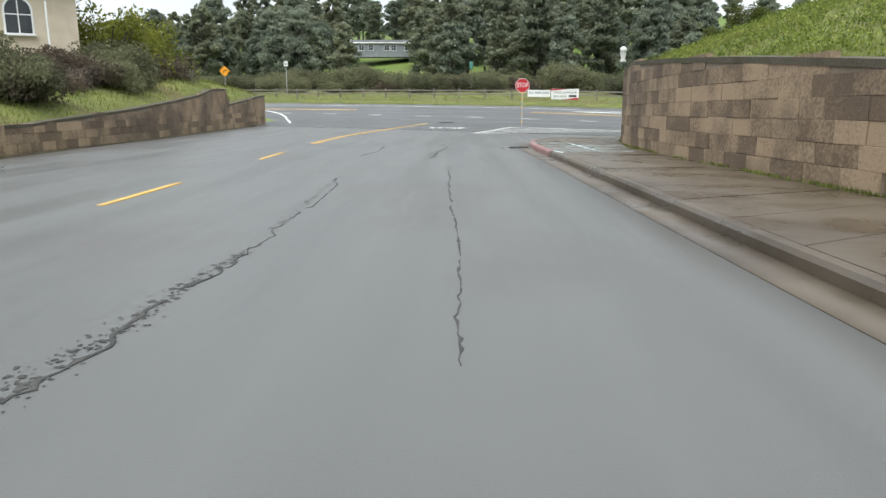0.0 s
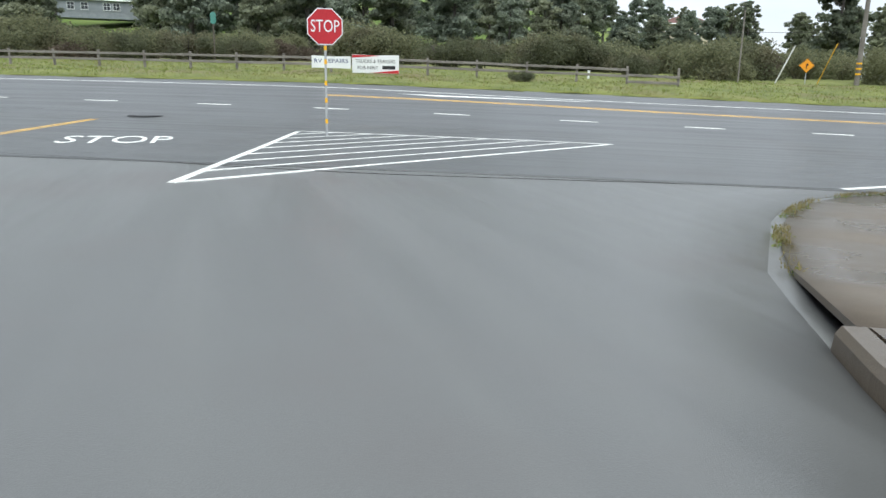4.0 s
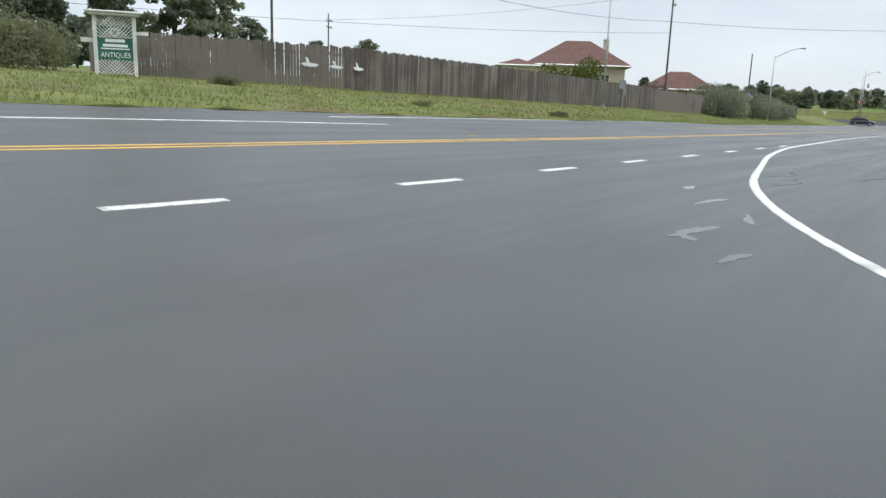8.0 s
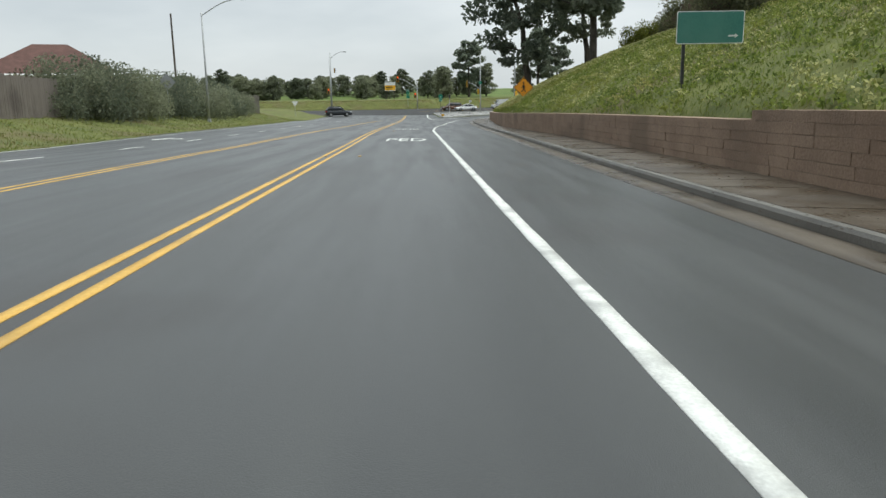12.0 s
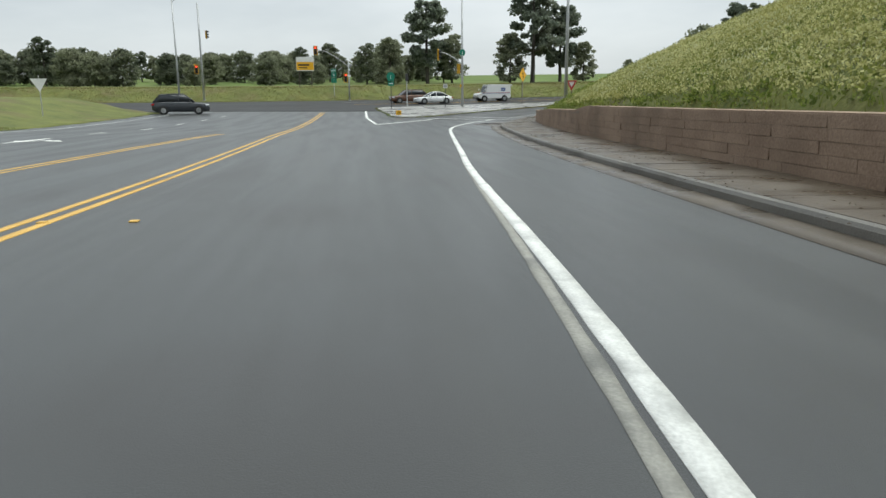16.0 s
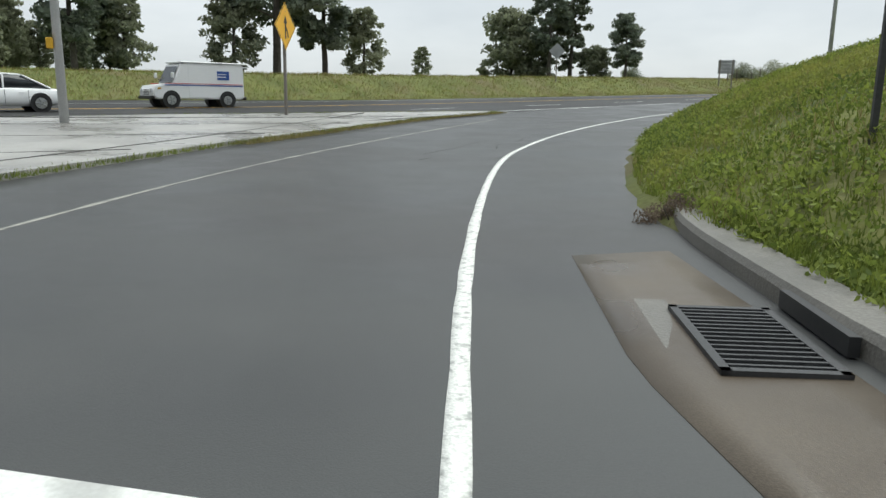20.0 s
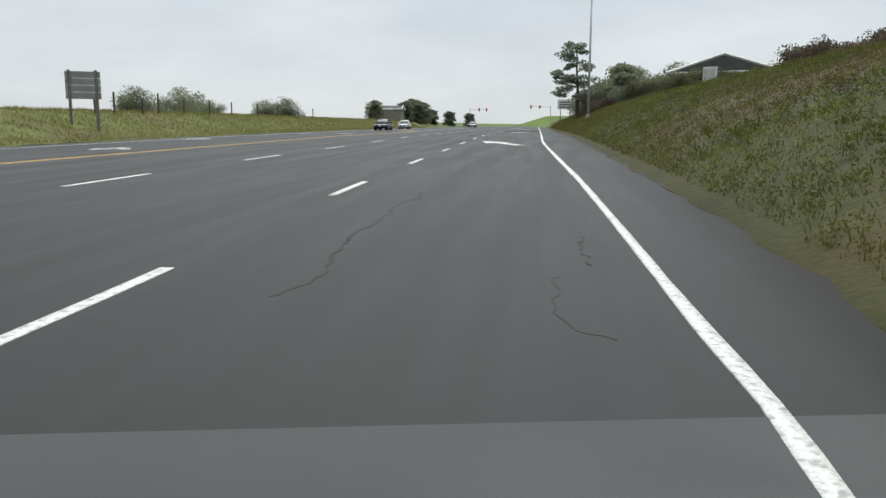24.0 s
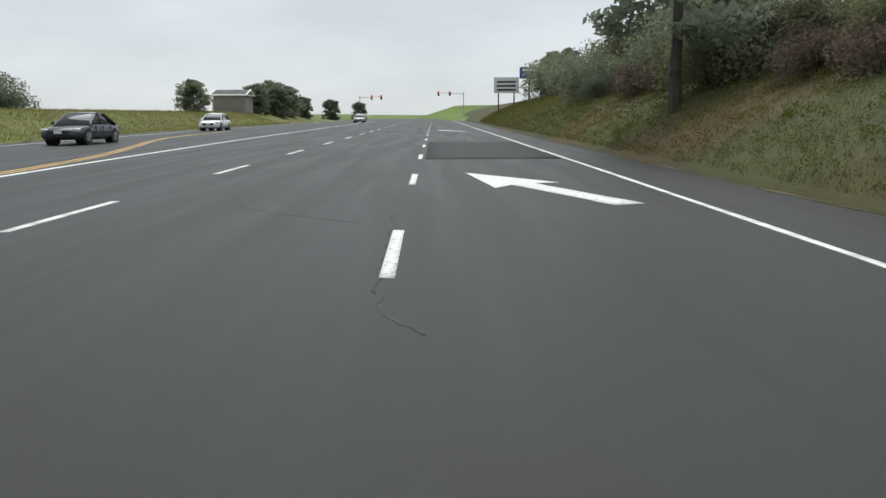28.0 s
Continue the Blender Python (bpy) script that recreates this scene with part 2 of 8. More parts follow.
WHITE_W = mat("weathered_white_wood", (0.52, 0.53, 0.50), (0.70, 0.70, 0.67), 0.7, 2.0, 0.3, 25, c=(0.35, 0.38, 0.33), stain=0.5)
YELLOW = mat("yellow_sign_sheeting", (0.78, 0.40, 0.01), (0.86, 0.47, 0.02), 0.4, 1.0, 0.0, 20)
ORANGE = mat("amber_sign_sheeting", (0.80, 0.30, 0.01), (0.86, 0.36, 0.015), 0.4, 1.0, 0.0, 20)
GREEN = mat("green_sign_sheeting", (0.0, 0.16, 0.10), (0.01, 0.22, 0.14), 0.45, 1.0, 0.0, 20)
TEAL = mat("faded_green_guide_sign", (0.03, 0.17, 0.14), (0.05, 0.22, 0.18), 0.5, 1.0, 0.0, 20, c=(0.10, 0.24, 0.2), stain=0.5)
SIGN_DARK = mat("dark_green_sign_board", (0.012, 0.085, 0.05), (0.02, 0.12, 0.075), 0.6, 1.5, 0.1, 25, c=(0.05, 0.14, 0.10), stain=0.4)
# ink and black parts; also painted shade in the storm grates and inlet
BLACK = mat("black_ink_and_shade", (0.012, 0.012, 0.013), (0.02, 0.02, 0.02), 0.5, 1.0, 0.0, 20)
BLUE = mat("blue_sign_paint", (0.015, 0.06, 0.25), (0.025, 0.09, 0.32), 0.45, 1.0, 0.0, 20)
NAVY = mat("navy_ink", (0.02, 0.035, 0.12), (0.03, 0.05, 0.16), 0.5, 1.0, 0.0, 20)
SIGN_GREY = mat("bare_aluminium_sign_back", (0.25, 0.26, 0.27), (0.36, 0.37, 0.38), 0.5, 1.0, 0.1, 20, metal=0.4)
STUCCO = mat("pale_cream_stucco", (0.50, 0.42, 0.32), (0.60, 0.52, 0.41), 0.9, 1.5, 0.3, 30)
SIDING = mat("grey_house_siding", (0.20, 0.215, 0.235), (0.27, 0.285, 0.30), 0.8, 1.0, 0.2, 20)
TAUPE = mat("taupe_house_siding", (0.20, 0.185, 0.17), (0.27, 0.25, 0.23), 0.8, 1.0, 0.2, 20)
ROOF_R = mat("red_brown_roof_shingles", (0.085, 0.042, 0.034), (0.14, 0.07, 0.058), 0.9, 1.5, 0.6, 20)
ROOF_G = mat("grey_roof_shingles", (0.07, 0.07, 0.072), (0.12, 0.12, 0.12), 0.9, 1.5, 0.6, 20)
GLASS = mat("dark_window_glass", (0.014, 0.018, 0.022), (0.03, 0.035, 0.04), 0.06, 1.0, 0.0, 20)
TYRE = mat("black_tyre_rubber", (0.012, 0.012, 0.012), (0.024, 0.024, 0.024), 0.85, 3.0, 0.2, 30)
RIM = mat("silver_wheel_rim", (0.35, 0.36, 0.37), (0.5, 0.5, 0.5), 0.35, 2.0, 0.0, 20, metal=0.8)
CAR_W = mat("white_car_paint", (0.74, 0.75, 0.75), (0.82, 0.82, 0.82), 0.2, 0.5, 0.0, 20)
CAR_S = mat("silver_car_paint", (0.42, 0.44, 0.46), (0.5, 0.52, 0.53), 0.22, 0.5, 0.0, 20, metal=0.3)
CAR_D = mat("dark_grey_car_paint", (0.028, 0.032, 0.038), (0.045, 0.05, 0.055), 0.2, 0.5, 0.0, 20)
CAR_B = mat("brown_car_paint", (0.10, 0.05, 0.03), (0.15, 0.08, 0.055), 0.22, 0.5, 0.0, 20)
CAR_BL = mat("slate_blue_car_paint", (0.05, 0.065, 0.085), (0.075, 0.09, 0.11), 0.22, 0.5, 0.0, 20)
SIG_Y = mat("yellow_signal_housing", (0.50, 0.28, 0.01), (0.6, 0.34, 0.02), 0.5, 1.0, 0.0, 20)
LAMP_RED = glow("lit_red_lens", (1.0, 0.05, 0.02), 3.0)
TAIL_RED = mat("red_lamp_lens", (0.35, 0.01, 0.01), (0.45, 0.015, 0.015), 0.2, 1.0, 0.0, 20)
LENS = mat("clear_headlamp_lens", (0.45, 0.47, 0.5), (0.6, 0.62, 0.64), 0.1, 1.0, 0.0, 20)

STONE = mat("pale_rough_stone", (0.19, 0.165, 0.13), (0.33, 0.29, 0.235), 0.9, 3.0, 0.7, 25, c=(0.10, 0.10, 0.06), stain=0.6)
BLADE_OLIVE = mat("olive_bank_grass", (0.062, 0.082, 0.014), (0.145, 0.145, 0.034), 0.85, 0.3, 0.0, 3, c=(0.15, 0.095, 0.035), stain=0.8, leaf=0.2)
HERB = mat("leafy_green_weeds", (0.095, 0.135, 0.026), (0.25, 0.30, 0.062), 0.75, 0.45, 0.0, 4, c=(0.33, 0.31, 0.08), stain=0.6, leaf=0.4)
HERB_PALE = mat("yellow_green_flowering_weeds", (0.25, 0.26, 0.075), (0.58, 0.56, 0.27), 0.75, 0.5, 0.0, 4, c=(0.36, 0.33, 0.09), stain=0.6, leaf=0.5)
HERB_OLIVE = mat("low_olive_bank_weeds", (0.060, 0.075, 0.014), (0.135, 0.135, 0.032), 0.85, 0.3, 0.0, 4, c=(0.145, 0.092, 0.038), stain=0.8, leaf=0.15)


def leafy(m, share):
    """Lets part of the light through a leaf."""
    n, l = m.node_tree.nodes, m.node_tree.links
    p, out = n["Principled BSDF"], n["Material Output"]
    through_leaf, both = n.new("ShaderNodeBsdfTranslucent"), n.new("ShaderNodeMixShader")
    both.inputs[0].default_value = share
    l.new(p.inputs["Base Color"].links[0].from_socket, through_leaf.inputs["Color"])
    l.new(p.outputs[0], both.inputs[1])
    l.new(through_leaf.outputs[0], both.inputs[2])
    l.new(both.outputs[0], out.inputs["Surface"])


for m in (PINE, CYPRESS, BUSH, BUSH_Y, BUSH_RED, BLADE, BLADE_DRY, BLADE_OLIVE, HERB, HERB_PALE, HERB_OLIVE, WEED):
    leafy(m, 0.5)
BANK_OLIVE = mat("olive_bank_soil", (0.034, 0.040, 0.009), (0.066, 0.062, 0.017), 0.95, 0.3, 1.0, 9, c=(0.085, 0.052, 0.022), stain=0.85)

# ---------------------------------------------------------------- plan
# The road bed falls and rises along the drive; the camera rides 1.3 m over it.
bed = np.array([(*eye[:2], eye[2] - 1.3) for t, eye, target, roll in PATH])
first, last = bed[0] - bed[2], bed[-1] - bed[-3]
bed = np.vstack([[bed[0] + first * k for k in range(8, 0, -1)], bed, [bed[-1] + last * k * (1, 1, 0.9) for k in range(1, 24)]])
mark = np.r_[0, np.cumsum(np.hypot(*np.diff(bed[:, :2], axis=0).T))]
along = np.arange(0, mark[-1], 1.0)
SPINE = np.stack([np.interp(along, mark, bed[:, k]) for k in range(3)], 1)

HO, HA = np.array([0.0, 10.9]), radians(19.4)      # cross highway: lane-drop line and heading
HU, HN = np.array([math.cos(HA), math.sin(HA)]), np.array([-math.sin(HA), math.cos(HA)])
RO, RA = np.array([222.0, 26.0]), radians(-57.2)   # main highway after the slip lane
RU, RN = np.array([math.cos(RA), math.sin(RA)]), np.array([-math.sin(RA), math.cos(RA)])


def hw(s, n):
    return tuple(HO + HU * s + HN * n)


def r1(s, n):
    return tuple(RO + RU * s + RN * n)


def to_hw(x, y):
    return (x - HO[0]) * HU[0] + (y - HO[1]) * HU[1], (x - HO[0]) * HN[0] + (y - HO[1]) * HN[1]


def to_r1(x, y):
    return (x - RO[0]) * RU[0] + (y - RO[1]) * RU[1], (x - RO[0]) * RN[0] + (y - RO[1]) * RN[1]


def ease(v, a, b):
    w = np.clip((v - a) / (b - a), 0, 1)
    return w * w * (3 - 2 * w)


def bed_z(x, y):
    """Height of the road surface."""
    x, y = np.broadcast_arrays(np.asarray(x, float), np.asarray(y, float))
    shape, x, y = x.shape, x.ravel(), y.ravel()
    z = np.empty(len(x))
    for k in range(0, len(x), 20000):
        d = (x[k:k + 20000, None] - SPINE[:, 0]) ** 2 + (y[k:k + 20000, None] - SPINE[:, 1]) ** 2
        d += 6.0
        w = 1 / (d * np.sqrt(d))
        z[k:k + 20000] = (w @ SPINE[:, 2]) / w.sum(1)
    z += camber(x, y)
    return z.reshape(shape)


def camber(x, y):
    """Extra height of the banked cross highway, rising to its far side."""
    s, n = to_hw(x, y)
    return np.interp(s, (-20, 5, 25, 80, 150, 160), (0.105, 0.078, 0.062, 0.012, 0.012, 0)) * np.clip(0.5 * (n + 2 + np.sqrt((n + 2) ** 2 + 0.1)), 0, 14)


SPINE[:, 2] -= camber(SPINE[:, 0], SPINE[:, 1])


def line(points, step=1.0):
    """A polyline resampled at even steps."""
    p = np.array(points, float)
    m = np.r_[0, np.cumsum(np.hypot(*np.diff(p, axis=0).T))]
    q = np.linspace(0, m[-1], max(2, int(m[-1] / step) + 1))
    return np.stack([np.interp(q, m, p[:, 0]), np.interp(q, m, p[:, 1])], 1)


def smooth(points, step=1.0, rounds=3):
    """A polyline with its corners cut, resampled."""
    p = np.array(points, float)
    for _ in range(rounds):
        a, b = p[:-1] * 0.75 + p[1:] * 0.25, p[:-1] * 0.25 + p[1:] * 0.75
        p = np.vstack([p[:1], np.stack([a, b], 1).reshape(-1, 2), p[-1:]])
    return line(p, step)


def away(x, y, path):
    """Distance to a polyline, and the side: left of its way is positive."""
    x, y = np.asarray(x, float).ravel(), np.asarray(y, float).ravel()
    best, side, where = np.full(len(x), 1e9), np.zeros(len(x)), np.zeros(len(x))
    m = np.r_[0, np.cumsum(np.hypot(*np.diff(path, axis=0).T))]
    for k, (a, b) in enumerate(zip(path[:-1], path[1:])):
        d = b - a
        u = np.clip(((x - a[0]) * d[0] + (y - a[1]) * d[1]) / max(d @ d, 1e-9), 0, 1)
        px, py = x - a[0] - u * d[0], y - a[1] - u * d[1]
        q = np.hypot(px, py)
        near = q < best
        best = np.where(near, q, best)
        side = np.where(near, np.sign(d[0] * py - d[1] * px), side)
        where = np.where(near, m[k] + u * (m[k + 1] - m[k]), where)
    return best, side, where


# right-hand edge of everything driven on: street wall, corner, highway wall, slip-lane bank, main-highway bank
WALL_STREET = [(26.0, -44.5), (19.0, -36.8), (15.3, -32.3), (13.2, -30.2), (9.2, -25.9), (5.5, -21.4), (3.4, -18.2), (2.0, -15.6), (1.5, -13.4)]
WALL_HIGHWAY = [(25.5, 11.0), (34.0, 17.2), (43.6, 21.4), (57.0, 26.2), (79.0, 33.6), (100.0, 41.6), (113.2, 45.4), (141.0, 53.0), (152.5, 55.3), (160.5, 56.6)]
BANK_EDGE = [(171.9, 56.5), (176.9, 57.4), (180.5, 56.8), (183.9, 55.6), (191.2, 52.4), (194.9, 50.3), (200.7, 46.0), (207.3, 40.3), (212.0, 33.8), (214.6, 29.2), (220.7, 19.6), (228.2, 7.8), (238.6, -8.2), (256.0, -35.0), (275, -64.5), (306, -114), (370, -214)]
KERB_STREET = [(30.0, -52.5), (18.6, -40.2), (16.4, -37.9), (11.5, -32.5), (8.4, -29.1), (4.3, -24.6), (2.4, -22.5), (0.5, -20.0), (-1.2, -16.8), (-2.0, -13.0), (-2.05, -9.4), (-1.5, -7.0), (-0.6, -5.7), (1.6, -4.0), (5.0, -1.6)]
KERB_HIGHWAY = [(5.0, -1.6), (13.2, 4.9), (25.0, 13.8), (36.0, 18.9), (41.2, 21.9), (48.9, 25.2), (71.4, 33.2), (106.9, 45.0), (133.9, 53.4), (150.8, 57.4), (158.3, 58.5), (166.8, 58.7), (170.2, 58.4)]
RIGHT = np.vstack([line(WALL_STREET, 2), smooth([WALL_STREET[-1], (2.6, -10.0), (8.0, -3.5), WALL_HIGHWAY[0]], 2), line(WALL_HIGHWAY, 2), smooth([WALL_HIGHWAY[-1], (166.0, 55.6), BANK_EDGE[0]], 2), line(BANK_EDGE, 2)])
RUN = [np.hypot(*np.diff(np.array(q, float), axis=0).T).sum() for q in (WALL_STREET, smooth([WALL_STREET[-1], (2.6, -10.0), (8.0, -3.5), WALL_HIGHWAY[0]], 2), WALL_HIGHWAY, smooth([WALL_HIGHWAY[-1], (166.0, 55.6), BANK_EDGE[0]], 2))]
RUN = np.cumsum(RUN)
WALL_LEFT = [(-31.2, -10.4), (-28.3, -12.6), (-22.4, -19.6), (-16.4, -25.9), (-8.9, -33.8), (-6.1, -36.4), (4.0, -47.5), (14, -60)]
LEFT_STREET = np.array(WALL_LEFT)


def far_edge(s):
    return np.interp(s, (-200, 22, 36, 50, 65, 100, 200), (10.0, 10.0, 10.6, 12.4, 14.8, 17.4, 18.6))


def land_z(x, y, back=0.0):
    """Height of the land: the road bed, with banks, hills and verges, these set back from the roads."""
    x, y = np.broadcast_arrays(np.asarray(x, float), np.asarray(y, float))
    shape, x, y = x.shape, x.ravel(), y.ravel()
    z = bed_z(x, y)
    s, n = to_hw(x, y)
    s1, n1 = to_r1(x, y)
    d, side, at = away(x, y, RIGHT)
    inside = (side < 0) * np.clip(d - back, 0, None)
    total = np.array([0, 10, 16.2, 22, 31, RUN[0], RUN[1], RUN[2] - 28, RUN[2], RUN[3], RUN[3] + 20, RUN[3] + 60, RUN[3] + 150, RUN[3] + 300])
    start = np.interp(at, total, (1.15, 1.35, 1.68, 2.08, 2.55, 2.45, 1.0, 0.92, 0.45, 0.12, 0.05, 0.0, 0.0, 0.0))
    steep = np.interp(at, total, (0.42, 0.42, 0.42, 0.42, 0.42, 0.42, 0.62, 0.62, 0.6, 0.55, 0.55, 0.72, 0.75, 0.75))
    cap = np.interp(at, total, (11, 11, 11, 11, 11, 11, 13, 12, 9.0, 6.2, 5.4, 4.9, 4.7, 4.7))
    rise = start * ease(inside, 0.0, 0.3) + cap * (1 - np.exp(-steep * inside / cap))
    z += np.where(side < 0, rise, 0)
    # north verge of the cross highway, with scrub flats and wooded hills behind
    edge = far_edge(s) + back
    verge = (n > edge) & (s < 196) & (n1 < 60)
    z += np.where(verge, np.interp(s, (0, 40, 70), (0.75, 1.0, 1.3)) * ease(n, edge, edge + np.interp(s, (20, 70), (15, 9))) + 0.5 * ease(n, edge + 14, edge + 28), 0)
    west = (1 - ease(s, -10, 60)) * ease(n, 40, 60)
    z += west * (-1.0 + 17 * ease(n, 70, 180) + 24 * ease(n, 150, 420)) + ease(n, 60, 300) * 4 * ease(s, -10, 60) * (1 - ease(s1, -140, -60))
    # bank left of the side street
    d2, side2, at2 = away(x, y, LEFT_STREET)
    out = np.where(side2 < 0, np.clip(d2 - back, 0, None), 0) * (n < -3.5)
    z += np.interp(at2, (0, 4, 11, 11.6, 14, 16, 20, 26, 34, 50), (1.9, 1.85, 1.3, 2.2, 2.15, 1.85, 1.55, 1.15, 0.75, 0.75)) * ease(out, 0.0, 0.4) * (at2 > 0.2) + 3.0 * (1 - np.exp(-out / 9.0))
    # bank across the main highway and meadow behind it
    far = np.interp(s1, (-200, -52, -26, 20, 60, 110, 200), (27.5, 26.5, 20.5, 20.5, 21.0, 24.0, 24.0)) + back
    bank = n1 > far
    z += np.where(bank, 1.7 * ease(n1, far + 0.5, far + 8) + 2.0 * ease(n1, far + 12, far + 120), 0)
    return z.reshape(shape)


def grid_mesh(name, xs, ys, zf):
    gx, gy = np.meshgrid(xs, ys)
    z = zf(gx, gy)
    co = np.stack([gx, gy, z], -1).reshape(-1, 3)
    w, h = len(xs), len(ys)
    a = (np.arange(h - 1)[:, None] * w + np.arange(w - 1)).ravel()
    faces = np.stack([a, a + 1, a + w + 1, a + w], 1)
    me = bpy.data.meshes.new(name)
    me.from_pydata(co.tolist(), [], faces.tolist())
    me.shade_smooth()
    return me


def ribbon(name, left, right, dz, material, cols=8, zf=bed_z, rows=None, step=1.0, bulge=None):
    """A surface laid on the land between two lines."""
    rows = rows or max(2, int(max(np.hypot(*np.diff(np.array(q, float), axis=0).T).sum() for q in (left, right)) / step))

    def even(p):
        p = np.array(p, float)
        m = np.r_[0, np.cumsum(np.hypot(*np.diff(p, axis=0).T))]
        q = np.linspace(0, m[-1], rows + 1)
        return np.stack([np.interp(q, m, p[:, 0]), np.interp(q, m, p[:, 1])], 1)

    a, b = even(left), even(right)
    u = np.r_[0, np.linspace(0, 1, cols + 1), 1][None, :, None]
    xy = a[:, None] * (1 - u) + b[:, None] * u
    z = zf(xy[..., 0], xy[..., 1]) + dz
    z[:, 0] -= 0.05
    z[:, -1] -= 0.05
    xy, z = np.concatenate([xy[:1], xy, xy[-1:]]), np.concatenate([z[:1] - 0.05, z, z[-1:] - 0.05])
    cols, rows = cols + 2, rows + 2
    co = np.concatenate([xy, z[..., None]], -1).reshape(-1, 3)
    k = (np.arange(rows)[:, None] * (cols + 1) + np.arange(cols)).ravel()
    faces = np.stack([k, k + cols + 1, k + cols + 2, k + 1], 1)
    me = bpy.data.meshes.new(name)
    me.from_pydata(co.tolist(), [], faces.tolist())
    inside = np.zeros((rows, cols), bool)
    inside[1:-1, 1:-1] = True
    me.polygons.foreach_set("use_smooth", inside.ravel())
    me.materials.append(material)
    return me


def shifted(path, d):
    """A polyline moved to its left by d."""
    p = np.array(path, float)
    t = np.gradient(p, axis=0)
    t /= np.hypot(*t.T)[:, None]
    return p + np.stack([-t[:, 1], t[:, 0]], 1) * d


def structure(name, me, label, category):
    return tagged(new(name, me), label, category, kind="structure")


# ---------------------------------------------------------------- ground and roads
xs = np.unique(np.r_[np.linspace(-2500, -300, 12), np.linspace(-300, -90, 22), np.arange(-90, 330, 2.0), np.linspace(330, 600, 28), np.linspace(600, 2500, 10)])
ys = np.unique(np.r_[np.linspace(-2500, -300, 12), np.linspace(-300, -130, 18), np.arange(-130, 180, 2.0), np.linspace(180, 450, 28), np.linspace(450, 2500, 10)])


def low_land(x, y):
    return land_z(x, y, 3.0) - 0.3 * (1 - ease(np.hypot(x - 80, y - 10), 300, 500))


ground_me = grid_mesh("ground", xs, ys, low_land)
ground_me.materials.append(FIELD)
structure("ground", ground_me, "rolling coastal grassland around the two highways", "ground")

STREET_LEFT = [(16.0, -58), (4.4, -46.8), (-5.7, -35.9), (-8.5, -33.4), (-16.0, -25.5), (-22.0, -19.2), (-28.0, -12.2), (-31.5, -9.4), (-36.0, -8.4), (-44, -9.5)]
structure("road_street", ribbon("road_street", STREET_LEFT, KERB_STREET + [(14.0, 6.0)], 0.0, ASPHALT_OLD, 16), "worn patched asphalt side street, damp from rain", "road")
hs = np.r_[np.arange(-170, -8, 1.5), np.arange(-8, 214, 1.0)]
kerb_s, kerb_n = to_hw(*np.array(KERB_HIGHWAY + [(176.5, 58.0)]).T)
right_n = np.where(hs < 2, -15.3, np.interp(hs, kerb_s, kerb_n))
right_n = np.where(hs < -40, -4.2, np.where((hs >= -40) & (hs < 2), -15.3, right_n))
right_n = np.where(hs > 176, -8.0, right_n)
structure("road_cross_highway", ribbon("road_cross_highway", [hw(s, far_edge(s)) for s in hs], [hw(s, n) for s, n in zip(hs, right_n)], 0.006, ASPHALT, 64, rows=len(hs) - 1), "damp grey asphalt highway with a banked surface", "road")
SLIP_LEFT = [(168.6, 66.3), (171.4, 65.7), (174.6, 66.9), (178.6, 66.2), (183.0, 65.2), (189.3, 63.1), (194.5, 60.7), (200.7, 57.4), (205.0, 53.3), (209.5, 49.0), (214.0, 43.0), (218.4, 35.2)]
SLIP_RIGHT = [(168.0, 58.6), (171.6, 58.2), (176.9, 57.7), (180.5, 57.1), (183.9, 55.9), (191.2, 52.7), (194.9, 50.7), (200.7, 46.4), (207.3, 40.7), (212.3, 34.2), (214.2, 31.0)]
structure("road_slip_lane", ribbon("road_slip_lane", smooth(SLIP_LEFT, 1), shifted(smooth(SLIP_RIGHT, 1), -0.7), 0.017, ASPHALT_SLIP, 12, zf=lambda x, y: bed_z(x, y) - 0.0085 * np.clip((174 - x) / 5, 0, 1)), "wet curving asphalt slip lane", "road")
rs = np.r_[np.arange(-190, 300, 1.5)]
r_right = np.interp(rs, (-190, -75, -60, -34, -26, -16, -6, 60, 240), (-4, -4, -6, -5.5, -5, -5, -4.9, -4.9, -4.9))
r_left = np.interp(rs, (-190, -52, -26, 20, 60, 110, 240), (27.0, 26.0, 20.0, 20.0, 20.5, 23.5, 23.5))
structure("road_main_highway", ribbon("road_main_highway", [r1(s, n) for s, n in zip(rs, r_left)], [r1(s, n) for s, n in zip(rs, r_right)], 0.012, ASPHALT_R1, 18, rows=len(rs) - 1), "wide cracked grey asphalt highway rising ahead", "road")

# banks and verges next to the roads, finer than the open ground
right_bank = [(171.9, 56.5)] + BANK_EDGE[1:]
bank_in = smooth(right_bank, 0.7, 2)


def bank_z(x, y):
    s = np.sin(x * 1.7 + y * 0.9) * np.sin(x * 0.8 - y * 1.9) * 0.05 + np.sin(x * 4.1) * np.sin(y * 3.7) * 0.03
    return land_z(x, y) + s


def edge_bank(name, path, width, cols, dz=0.02, soil=None):
    return ribbon(name, path, shifted(path, -width), dz, soil or GRASS_SOIL, cols, bank_z, rows=len(path) - 1)


